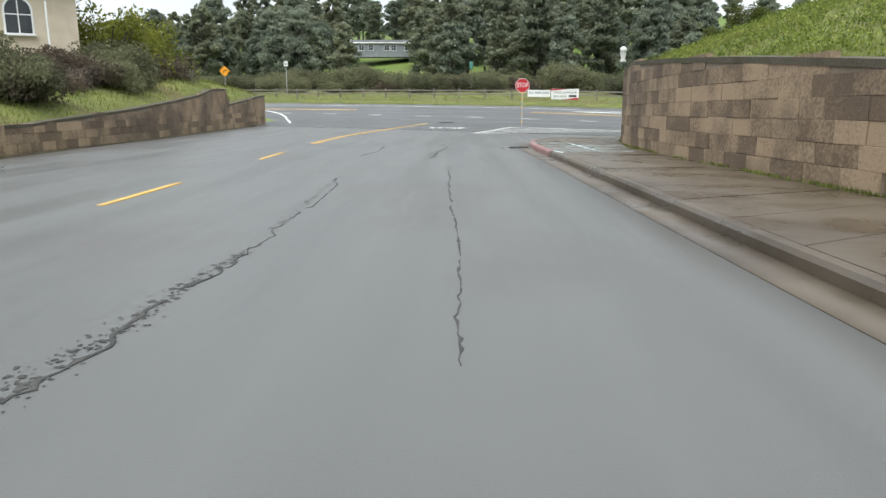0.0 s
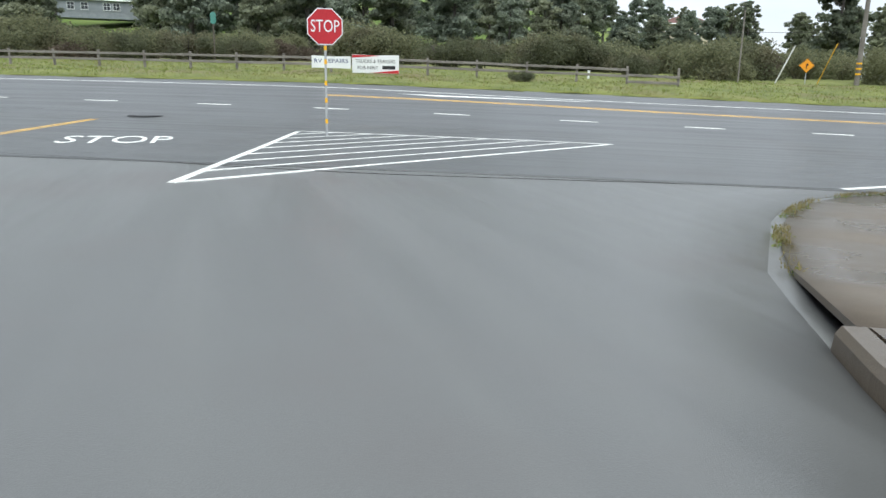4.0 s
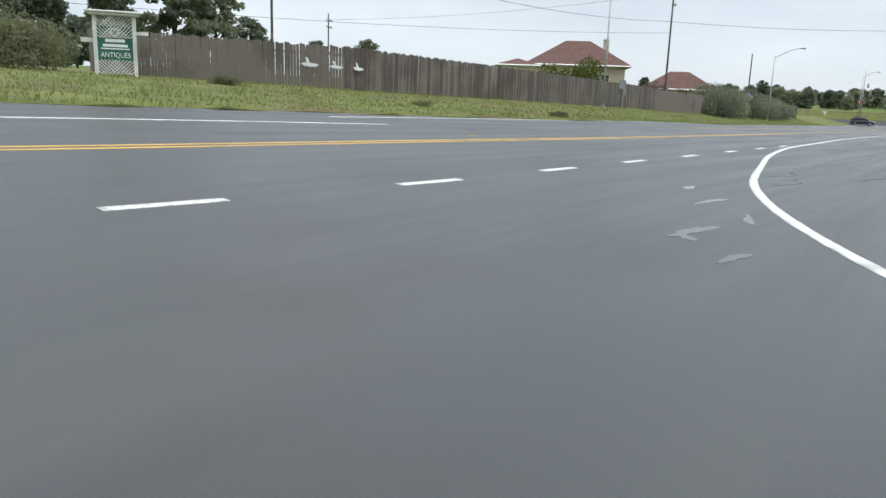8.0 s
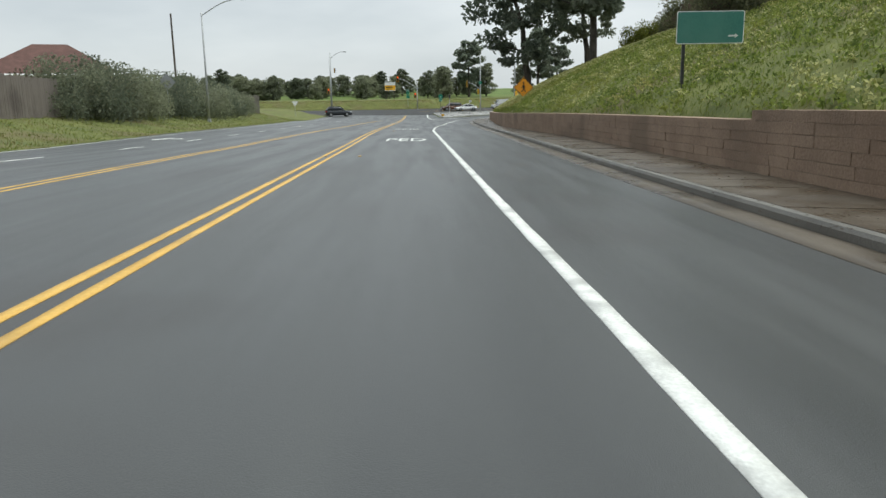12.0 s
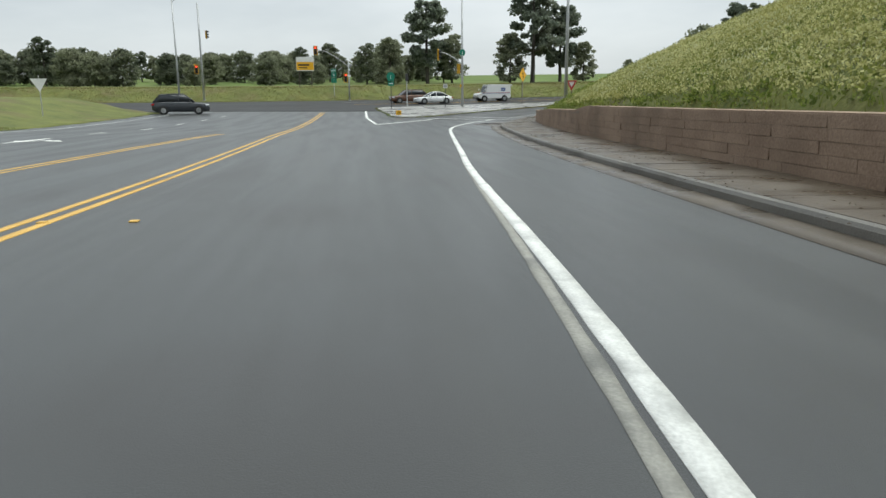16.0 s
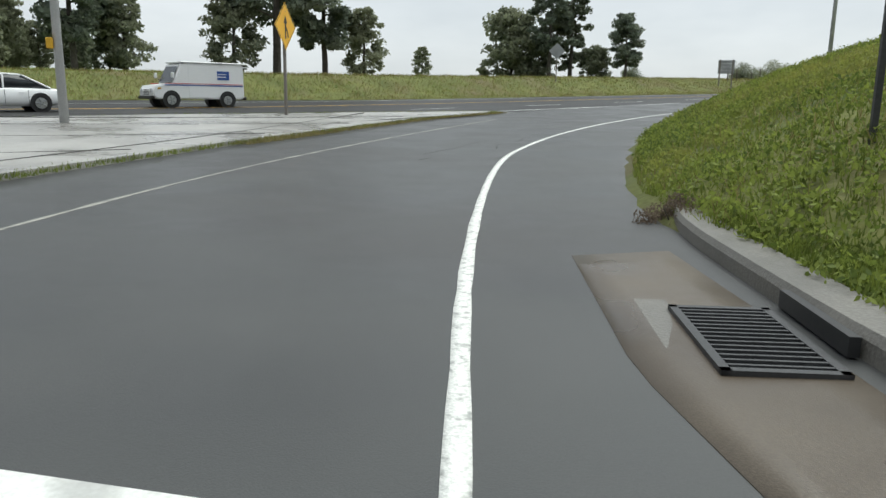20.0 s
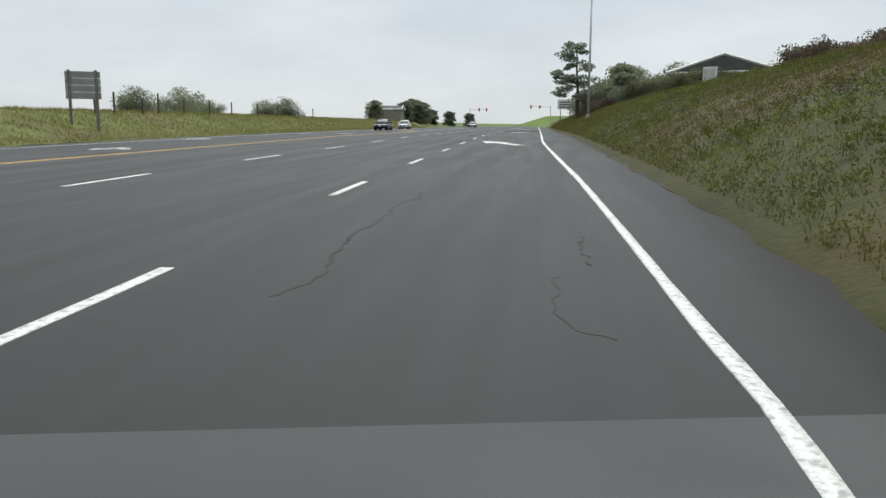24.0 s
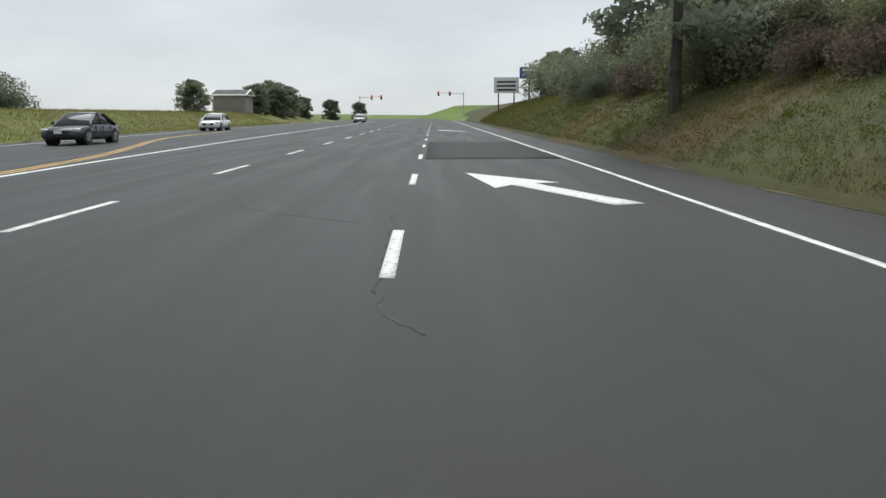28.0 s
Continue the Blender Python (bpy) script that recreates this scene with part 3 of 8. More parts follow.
turn_at = int(np.argmin(np.hypot(bank_in[:, 0] - 214.0, bank_in[:, 1] - 30.3)))
bank_out = shifted(bank_in, 0.22)
structure("bank_slip_lane", edge_bank("bank_slip_lane", bank_out[:turn_at + 1], 20.4, 30, -0.03), "steep green grassy bank with dry patches beside the road", "grass bank")
structure("bank_main_highway", edge_bank("bank_main_highway", bank_out[turn_at:], 20.4, 30, -0.03, BANK_OLIVE), "olive and brown grassy bank along the main highway", "grass bank")
structure("bank_highway_wall", edge_bank("bank_highway_wall", shifted(line(WALL_HIGHWAY + [(166.0, 56.0), (172.4, 56.4)], 0.7), -0.16), 22.0, 34), "steep weedy hillside with white flowers above the block wall", "grass bank")
structure("bank_street_wall", edge_bank("bank_street_wall", shifted(line(WALL_STREET, 0.8), -0.45), 16.0, 16), "green grassy slope above the tall block wall", "grass bank")
structure("bank_street_left", edge_bank("bank_street_left", shifted(line(WALL_LEFT, 0.8), -0.3), 14.0, 14), "overgrown bank behind the low block wall", "grass bank")
vs = np.arange(-170, 190, 1.0)
structure("verge_north", ribbon("verge_north", [hw(s, far_edge(s) + 26) for s in vs], [hw(s, far_edge(s) - 0.15 + 0.12 * math.sin(s * 1.3)) for s in vs], 0.02, GRASS_SOIL, 22, bank_z, rows=len(vs) - 1), "green roadside grass verge with bare dirt at the edge", "grass verge")
bs = np.arange(-180, 220, 1.2)
b_edge = np.interp(bs, (-200, -52, -26, 20, 60, 110, 200), (26.9, 25.9, 19.9, 19.9, 20.4, 23.4, 23.4))
structure("bank_far", ribbon("bank_far", [r1(s, n + 26) for s, n in zip(bs, b_edge)], [r1(s, n) for s, n in zip(bs, b_edge)], 0.03, GRASS_SOIL, 20, bank_z, rows=len(bs) - 1), "low olive grass bank along the far side of the highway", "grass bank")

# ---------------------------------------------------------------- building helpers


def zat(x, y, land=True):
    return float((land_z if land else bed_z)(np.array([x]), np.array([y]))[0])


def thing(name, x, y, z, turn=0.0, label="", category="", group=""):
    """An Empty at a thing's base, turned about the vertical by degrees."""
    ob = new(name)
    ob.matrix_basis = pose(x, y, z, 0, 0, turn)
    return tagged(ob, label, category, group)


def part(name, bm, material, parent=None, label="", flat=True):
    me = bpy.data.meshes.new(name)
    bm.normal_update()
    bm.to_mesh(me)
    bm.free()
    me.materials.append(material)
    if not flat:
        me.shade_smooth()
    ob = new(name, me)
    if parent is not None:
        ob.parent = parent
    return tagged(ob, label)


def raw(name, verts, faces, material, parent=None, label="", flat=True):
    me = bpy.data.meshes.new(name)
    me.from_pydata([tuple(map(float, v)) for v in verts], [], [tuple(map(int, f)) for f in faces])
    me.materials.append(material)
    if not flat:
        me.shade_smooth()
    ob = new(name, me)
    if parent is not None:
        ob.parent = parent
    return tagged(ob, label)


def box(bm, x, y, z, w, d, h, turn=0.0, bevel=0.0, tilt=0.0):
    """A box with its base's middle at x, y, z."""
    made = bmesh.ops.create_cube(bm, size=1, matrix=pose(x, y, z, tilt, 0, turn) @ Matrix.Translation((0, 0, h / 2)) @ Matrix.Diagonal((w, d, h, 1)))
    if bevel:
        edges = {e for v in made["verts"] for e in v.link_edges}
        bmesh.ops.bevel(bm, geom=list(edges), offset=bevel, segments=1, affect="EDGES")
    return bm


def rod(bm, a, b, r0, r1=None, seg=8):
    a, b = Vector(a), Vector(b)
    m = Matrix.Translation((a + b) / 2) @ (b - a).to_track_quat("Z", "Y").to_matrix().to_4x4()
    bmesh.ops.create_cone(bm, cap_ends=True, segments=seg, radius1=r0, radius2=r0 if r1 is None else r1, depth=(b - a).length, matrix=m)
    return bm


def plate(bm, outline, thick, m=None):
    """A flat shape in the xz plane, its face towards -y, extruded by its thickness."""
    m = m or Matrix()
    front = [bm.verts.new(m @ Vector((x, 0, z))) for x, z in outline]
    rear = [bm.verts.new(m @ Vector((x, thick, z))) for x, z in outline]
    bm.faces.new(front)
    bm.faces.new(rear[::-1])
    k = len(outline)
    for i in range(k):
        bm.faces.new((front[i], rear[i], rear[(i + 1) % k], front[(i + 1) % k]))
    return bm


def ngon(n, r, start=0.0, sx=1.0, sz=1.0, cz=0.0):
    return [(math.cos(start + 2 * math.pi * k / n) * r * sx, cz + math.sin(start + 2 * math.pi * k / n) * r * sz) for k in range(n)]


def rounded(w, h, r, cz=0.0, n=4):
    out = []
    for cx, cy, a in ((w / 2 - r, h / 2 - r, 0), (-w / 2 + r, h / 2 - r, 90), (-w / 2 + r, -h / 2 + r, 180), (w / 2 - r, -h / 2 + r, 270)):
        out += [(cx + r * math.cos(radians(a + 90 * k / n)), cz + cy + r * math.sin(radians(a + 90 * k / n))) for k in range(n + 1)]
    return out


def B():
    return bmesh.new()


def words(name, text, size, m, material, parent=None, width=None, stretch=1.0, thick=0.004):
    """Lettering in the built-in font as a mesh; it stands in the xy plane of m, centred."""
    cu = bpy.data.curves.new(name, "FONT")
    cu.body, cu.size, cu.align_x, cu.align_y, cu.extrude, cu.resolution_u = text, size, "CENTER", "CENTER", thick, 3
    holder = bpy.data.objects.new(name, cu)
    scene.collection.objects.link(holder)
    bpy.context.view_layer.update()
    me = bpy.data.meshes.new_from_object(holder.evaluated_get(bpy.context.evaluated_depsgraph_get()))
    bpy.data.objects.remove(holder)
    xs = [v.co.x for v in me.vertices]
    k = (width / (max(xs) - min(xs))) if width else 1.0
    me.transform(m @ Matrix.Diagonal((k, stretch, 1, 1)))
    me.materials.clear()
    me.materials.append(material)
    ob = new(name, me)
    if parent is not None:
        ob.parent = parent
    return ob


UPRIGHT = pose(0, 0, 0, 90, 0, 0)


def sweep(name, path, profile, zf, material, parent=None, label="", dz=0.0):
    """A profile of (offset to the right, height) drawn along a line on the land."""
    p = np.array(path, float)
    rows = [shifted(p, -o) for o, h in profile]
    base = zf(p[:, 0], p[:, 1]) + dz
    verts = np.stack([np.column_stack([r, base + h]) for r, (o, h) in zip(rows, profile)], 1).reshape(-1, 3)
    k = len(profile)
    faces = [(i * k + j, i * k + j + 1, (i + 1) * k + j + 1, (i + 1) * k + j) for i in range(len(p) - 1) for j in range(k - 1)]
    faces += [tuple(range(k))[::-1], tuple(range((len(p) - 1) * k, len(p) * k))]
    return raw(name, verts, faces, material, parent, label)


# ---------------------------------------------------------------- walls of split blocks


def block_mesh(name, material, rough=0.016):
    """A unit block with chamfered, uneven faces."""
    bm = B()
    bmesh.ops.create_cube(bm, size=1)
    bmesh.ops.bevel(bm, geom=bm.edges[:], offset=0.016, segments=1, affect="EDGES")
    for v in bm.verts:
        v.co += Vector([random.uniform(-rough, rough) for _ in range(3)])
    me = bpy.data.meshes.new(name)
    bm.to_mesh(me)
    bm.free()
    me.materials.append(material)
    return me


def block_wall(name, path, tall, course, length, depth, material, label, spare=300, dz=0.0, base=0.0):
    """A wall along a line, its face on the line and its back to the right; tall: height along it as (distance, metres)."""
    p = line(path, 0.5)
    m = np.r_[0, np.cumsum(np.hypot(*np.diff(p, axis=0).T))]
    high = np.interp(m, [q[0] for q in tall], [q[1] for q in tall])
    z = bed_z(p[:, 0], p[:, 1]) + base
    inner, back = shifted(p, 0.004), shifted(p, -depth)
    k = len(p)
    verts = np.vstack([np.column_stack([inner, z - 0.4]), np.column_stack([inner, z + high - 0.03]), np.column_stack([back, z + high - 0.03]), np.column_stack([back, z - 0.4])])
    faces = [(c * k + i, c * k + i + 1, (c + 1) * k + i + 1, (c + 1) * k + i) for c in range(3) for i in range(k - 1)]
    faces += [(0, k, 2 * k, 3 * k), (k - 1, 4 * k - 1, 3 * k - 1, 2 * k - 1)]
    wall = tagged(raw(name, verts, faces, MORTAR), label, "wall", kind="structure")
    shapes = [block_mesh("block", material) for _ in range(5)]
    todo = []
    for row in range(int(max(high) / course + 0.5)):
        d = -random.random() * length
        while d < m[-1]:
            size = length * random.uniform(0.75, 1.25)
            mid = d + size / 2
            if 0 < mid < m[-1] and (row + 0.6) * course < np.interp(mid, m, high):
                x, y = np.interp(mid, m, p[:, 0]), np.interp(mid, m, p[:, 1])
                ahead = [np.interp(min(mid + 0.4, m[-1]), m, p[:, c]) - np.interp(max(mid - 0.4, 0), m, p[:, c]) for c in (0, 1)]
                turn = math.atan2(ahead[1], ahead[0])
                zz = np.interp(mid, m, z) + (row + 0.5) * course
                slope = math.atan2(np.interp(min(mid + 1, m[-1]), m, z) - np.interp(max(mid - 1, 0), m, z), 2.0)
                todo.append((x, y, zz, turn, slope, min(size, m[-1] - d, size + d if d < 0 else size), random.uniform(-0.006, 0.012)))
            d += size
    near = sorted(range(len(todo)), key=lambda i: i % max(1, len(todo) // spare))[:spare] if len(todo) > spare else range(len(todo))
    near = set(near)
    extra_v, extra_f = [], []
    for i, (x, y, zz, turn, slope, size, out) in enumerate(todo):
        me = shapes[i % 5]
        w = Matrix.Translation((x, y, zz)) @ Matrix.Rotation(turn, 4, "Z") @ Matrix.Rotation(-slope, 4, "Y") @ Matrix.Translation((0, -0.06 + out, 0)) @ Matrix.Diagonal((size - 0.005, 0.16, course - 0.005, 1))
        if i in near:
            ob = new("block", me)
            ob.parent, ob.matrix_basis = wall, w
        else:
            at = len(extra_v)
            extra_v += [tuple(w @ v.co) for v in me.vertices]
            extra_f += [tuple(at + q for q in f.vertices) for f in me.polygons]
    if extra_v:
        tagged(raw("blocks", extra_v, extra_f, material, wall), kind="stuff")
    return wall, p, m, high, z


random.seed(4)
DARK_CAP = mat("mossy_dark_coping", (0.055, 0.048, 0.026), (0.10, 0.085, 0.062), 0.95, 1.5, 0.6, 25, c=(0.05, 0.06, 0.025), stain=0.6)
wall, wp, wm, whigh, wz = block_wall("wall_street", WALL_STREET, [(0, 1.2), (10, 1.4), (16.2, 1.72), (19.2, 1.95), (22, 2.15), (27, 2.45), (31, 2.65), (40, 2.55)], 0.34, 0.95, 0.5, BLOCK, "tall tan retaining wall of split blocks with dark stains", 300, base=0.12)
rows = np.column_stack([wp, wz + whigh])
sweep("coping", wp, [(-0.03, -0.05), (-0.03, 0.07), (0.5, 0.09), (0.5, -0.05)], lambda x, y: wz + whigh, DARK_CAP, wall, "dark mossy coping")
wall, wp, wm, whigh, wz = block_wall("wall_left", WALL_LEFT, [(0, 2.0), (4, 1.95), (11.2, 1.36), (11.3, 2.32), (14, 2.26), (16, 1.95), (20, 1.63), (26, 1.23), (34, 0.82), (67, 0.8)], 0.30, 0.95, 0.4, BLOCK, "low tan retaining wall of blocks with a dark coping", 200)
sweep("coping", wp, [(-0.03, -0.04), (-0.03, 0.06), (0.36, 0.07), (0.36, -0.04)], lambda x, y: wz + whigh, DARK_CAP, wall, "dark mossy coping")
wall, wp, wm, whigh, wz = block_wall("wall_highway", WALL_HIGHWAY, [(0, 1.14), (41.9, 1.14), (42.1, 0.96), (92, 0.95), (110, 0.98), (122, 1.02), (124, 0.86), (134, 0.84), (140, 0.7)], 0.2, 0.85, 0.36, BLOCK_R, "long reddish brown split block wall holding the hillside", 300, base=0.12)
sweep("coping", wp, [(-0.02, -0.03), (-0.02, 0.05), (0.34, 0.06), (0.34, -0.03)], lambda x, y: wz + whigh, BLOCK_R, wall, "brown cap blocks")
corner = smooth([WALL_STREET[-1], (2.6, -10.0), (8.0, -3.5), WALL_HIGHWAY[0]], 1.0)
wall, wp, wm, whigh, wz = block_wall("wall_corner", corner, [(0, 2.6), (12, 2.2), (34, 1.15)], 0.30, 0.78, 0.4, BLOCK, "tan block wall rounding the street corner", 150, base=0.12)

# ---------------------------------------------------------------- kerbs and pavements
KERB = [(-0.02, -0.12), (0.0, 0.10), (0.03, 0.145), (0.15, 0.15), (0.16, -0.1)]
kerb_all = smooth(KERB_STREET, 0.6, 2)
raised = kerb_all[kerb_all[:, 1] < -14.2]
tagged(sweep("kerb_street", raised, KERB, bed_z, WALK, None), "grey concrete street kerb", "kerb", kind="structure")
red_run = kerb_all[(kerb_all[:, 1] > -26.1) & (kerb_all[:, 1] < -18.6)]
tagged(sweep("kerb_red", red_run, [(-0.03, 0.0), (-0.012, 0.11), (0.02, 0.153), (0.16, 0.158), (0.165, 0.1)], bed_z, PAINT_R), "kerb painted faded red", "kerb", kind="structure")
kerb_far = smooth(KERB_HIGHWAY[2:], 0.8, 2)
tagged(sweep("kerb_highway", kerb_far, KERB, bed_z, CONCRETE), "damp concrete highway kerb", "kerb", kind="structure")
gutter = ribbon("gutter_highway", kerb_far, shifted(kerb_far, 0.55), 0.012, WALK, 2)
structure("gutter_highway", gutter, "damp concrete gutter along the kerb", "gutter")
structure("gutter_street", ribbon("gutter_street", kerb_all[4:int(len(kerb_all) * 0.72)], shifted(kerb_all[4:int(len(kerb_all) * 0.72)], 0.45), 0.007, WALK, 2), "damp concrete gutter round the corner", "gutter")


def paved(name, near, far, label, every, material=CONCRETE, gap=0.014):
    """A pavement of slabs between two lines, each slab a piece."""
    n = int(np.hypot(*np.diff(np.array(near, float), axis=0).T).sum() / every)

    def even(p, q):
        p = np.array(p, float)
        m = np.r_[0, np.cumsum(np.hypot(*np.diff(p, axis=0).T))]
        return np.array([np.interp(q * m[-1], m, p[:, 0]), np.interp(q * m[-1], m, p[:, 1])])

    base = ribbon(name, near, far, 0.125, MORTAR, 3)
    ob = structure(name, base, label, "pavement")
    for i in range(n):
        u = [i / n + gap / every / n, (i + 1) / n - gap / every / n]
        quad = [even(near, u[0]), even(near, u[1]), even(far, u[1]), even(far, u[0])]
        verts = []
        for dz in (0.05, 0.152 + random.uniform(-0.004, 0.004)):
            for c in quad:
                verts.append((*c, zat(*c, False) + dz))
        raw("slab", verts, [(4, 5, 6, 7), (0, 1, 5, 4), (1, 2, 6, 5), (2, 3, 7, 6), (3, 0, 4, 7)], material, ob)
    return ob


paved("pavement_street", shifted(raised[8:], -0.16), line(WALL_STREET[:-1] + [(1.6, -14.2)], 1), "damp brown concrete pavement beside the block wall", 1.6, WALK)
paved("pavement_highway", shifted(kerb_far, -0.16), line(WALL_HIGHWAY + [(166.0, 56.2), (170.8, 56.6)], 1), "wet brown concrete pavement along the highway wall", 1.25, WALK)
flush = kerb_all[(kerb_all[:, 1] >= -15.0)]
ramp = lambda x, y: bed_z(x, y) + 0.135 * np.clip((-12.6 - y) / 1.6, 0, 1)
structure("road_corner", ribbon("road_corner", shifted(flush, 1.3), shifted(flush, -0.3), -0.006, ASPHALT_OLD, 4), "worn street asphalt rounding the corner", "road")
structure("pavement_corner", ribbon("pavement_corner", shifted(flush, -0.1), line([(1.75, -14.9), (1.5, -13.4), (2.6, -10.0), (5.0, -6.6), (8.0, -3.2)], 0.6), 0.014, WALK, 6, zf=ramp), "damp brown concrete corner flush with the street", "pavement")
for a, b in (((2.0, -21.85), (2.8, -20.9)), ((2.8, -20.85), (6.0, -24.4)), ((3.2, -22.95), (5.3, -20.7)), ((4.0, -23.94), (5.6, -21.9)), ((4.8, -24.87), (6.4, -23.0)), ((5.6, -25.86), (6.3, -26.45)), ((5.6, -25.86), (7.2, -24.2))):
    q = line([a, b], 0.5)
    structure("chalk_line", ribbon("chalk_line", shifted(q, 0.03), shifted(q, -0.03), 0.158, CHALK, 1), "pale blue survey chalk line on the pavement", "marking")

# ---------------------------------------------------------------- road markings


def stripe(name, path, width, material=PAINT_W, dz=0.0105, label="solid white edge line", ragged=0.0):
    q = np.array(path, float)
    w = width / 2 + (np.random.uniform(-ragged, ragged, len(q)) if ragged else 0)
    t = np.gradient(q, axis=0)
    t /= np.hypot(*t.T)[:, None]
    side = np.stack([-t[:, 1], t[:, 0]], 1) * np.reshape(w * np.ones(len(q)), (-1, 1))
    return structure(name, ribbon(name, q + side, q - side, dz, material, 2, rows=len(q) - 1), label, "road marking")


def dashes(name, path, first, length, period, width, material=PAINT_W, label="white lane dash", dz=0.0105):
    p = line(path, 0.25)
    m = np.arange(len(p)) * 0.25
    d = first
    while d + length < m[-1]:
        q = np.array([[np.interp(v, m, p[:, 0]), np.interp(v, m, p[:, 1])] for v in np.linspace(d, d + length, 6)])
        stripe(name, q, width, material, dz, label)
        d += period


def hline(s0, s1, n0, n1=None, step=1.0):
    n1 = n0 if n1 is None else n1
    return line([hw(s0, n0), hw(s1, n1)], step)


def rline(s0, s1, n0, n1=None, step=1.0):
    n1 = n0 if n1 is None else n1
    return line([r1(s0, n0), r1(s1, n1)], step)


# side street
street_mid = smooth([(11.5, -44.0), (7.2, -39.1), (-6.6, -24.6)], 0.5)
dashes("centre_dash", street_mid, 6.6, 3.2, 9.6, 0.12, PAINT_Y, "worn yellow centre dash")
for off in (0.09, -0.09):
    stripe("double_yellow", shifted(smooth([(-5.9, -25.4), (-9.4, -21.5), (-12.8, -17.2), (-16.6, -11.4), (-20.5, -5.2), (-23.0, -1.2)], 0.5), off), 0.10, PAINT_Y, label="double yellow centre line of the street")
def on_road(ob, lift):
    """Drapes flat lettering over the road surface."""
    co = np.empty(len(ob.data.vertices) * 3)
    ob.data.vertices.foreach_get("co", co)
    co = co.reshape(-1, 3)
    low = co[:, 2].min()
    co[:, 2] = bed_z(co[:, 0], co[:, 1]) + lift + (co[:, 2] - low)
    ob.data.vertices.foreach_set("co", co.ravel())
    ob.data.update()
    return ob


STOP_M = pose(-16.0, -6.6, zat(-16.0, -6.6, False) + 0.012, 0, 0, 42)
tagged(on_road(words("stop_lettering", "STOP", 1.0, STOP_M, PAINT_OLD, width=2.4, stretch=3.0, thick=0.002), 0.008), "worn white STOP lettering on the asphalt", "road marking", kind="structure")
TRI = [(-15.0, -0.9), (-6.45, 1.9), (-9.6, -11.4)]
for a, b in ((0, 1), (1, 2), (2, 0)):
    stripe("island_outline", line([TRI[a], TRI[b]], 0.7), 0.15, label="white outline of the hatched island")
for k in range(1, 8):
    u = k / 8.0
    a = np.array(TRI[0]) * (1 - u) + np.array(TRI[1]) * u
    a2 = np.array(TRI[0]) * (1 - u) + np.array(TRI[2]) * u
    stripe("hatch", line([a2, a], 0.7), 0.11, label="white diagonal hatch in the painted island")
joint = smooth([(-24, -12.5), (-14.5, -9.8), (-8.6, -9.0), (-5.6, -7.7), (-0.8, -5.2)], 0.6)
stripe("asphalt_joint", joint, 0.025, CRACK, 0.0085, "dark joint between street and highway asphalt", 0.01)
# cross highway
drop_line = line([hw(-64, 2.6), hw(-19.7, 1.6), hw(-13, 1.15), hw(-8.5, 0.72), hw(-4.1, 0.4), hw(0.4, 0.2), hw(4.6, -0.1), hw(8.6, -0.3), hw(12.5, -0.27), hw(16.7, -0.13), hw(20.9, 0.0), hw(25.8, 0.15), hw(36, 0.26)], 0.25)
drop_s = np.array([to_hw(*c)[0] for c in drop_line])
for s0 in (-62.9, -58.1, -53.3, -48.5, -43.7, -38.9, -34.1, -29.3, -24.5, -19.7, -14.9, -10.1, -5.6, -1.2, 3.1, 7.3, 11.3, 15.3, 19.7, 24.4, 28.6, 32.7):
    run = [hw(v, np.interp(v, drop_s, [to_hw(*c)[1] for c in drop_line])) for v in np.linspace(s0, s0 + 1.4, 5)]
    stripe("lane_dash", np.array(run), 0.16, PAINT_OLD, label="worn white lane-drop dash", ragged=0.012)
for off in (-0.13, 0.13):
    stripe("double_yellow", smooth([hw(-20.2, 5.5 + off), hw(-14, 5.2 + off), hw(-9, 4.7 + off), hw(-4, 4.2 + off), hw(5, 3.7 + off), hw(13, 3.58 + off), hw(19.5, 3.68 + off), hw(26, 3.82 + off), hw(33, 3.95 + off), hw(41, 3.9 + off), hw(47, 3.98 + off), hw(56, 4.16 + off), hw(76, 4.4 + off), hw(100, 4.7 + off), hw(112, 4.62 + off), hw(125, 4.58 + off), hw(132, 4.4 + off), hw(140, 4.32 + off), hw(155, 4.4 + off), hw(192, 4.4 + off)], 1.0), 0.11, PAINT_Y, label="double yellow centre line", ragged=0.006)
for n in (7.58, 7.80):
    stripe("median_yellow", smooth([hw(44, n - 0.3), hw(60, n + 0.5), hw(80, n + 0.9), hw(110, n + 0.6), hw(140, n - 0.1), hw(152, n - 0.9)], 1.0), 0.085, PAINT_Y, label="yellow line of the painted median")
stripe("far_yellow", smooth([hw(-150, 4.0), hw(-60, 4.6), hw(-37, 5.2)], 1.0), 0.3, PAINT_Y, label="yellow centre line beyond the junction")
structure("merge_wedge", ribbon("merge_wedge", line([hw(-17.2, 6.95), hw(-8.5, 6.86)], 0.7), line([hw(-15.6, 6.5), hw(-8.5, 6.78)], 0.7), 0.0105, PAINT_W, 1), "long tapering white wedge at the lane's start", "road marking")
stripe("far_edge_line", smooth([hw(-150, 7.5), hw(-37, 8.4), hw(-19.7, 8.3), hw(-13.1, 7.56), hw(-5, 7.25), hw(5, 7.35), hw(15.5, 6.95)], 1.0), 0.11, label="white far edge line")
stripe("far_edge_line", smooth([hw(15, 8.7), hw(22.7, 9.5), hw(33, 10.3), hw(50, 12.2), hw(65, 14.2), hw(80, 15.8), hw(100, 16.3), hw(185, 16.8)], 1.0), 0.11, label="white far edge line")
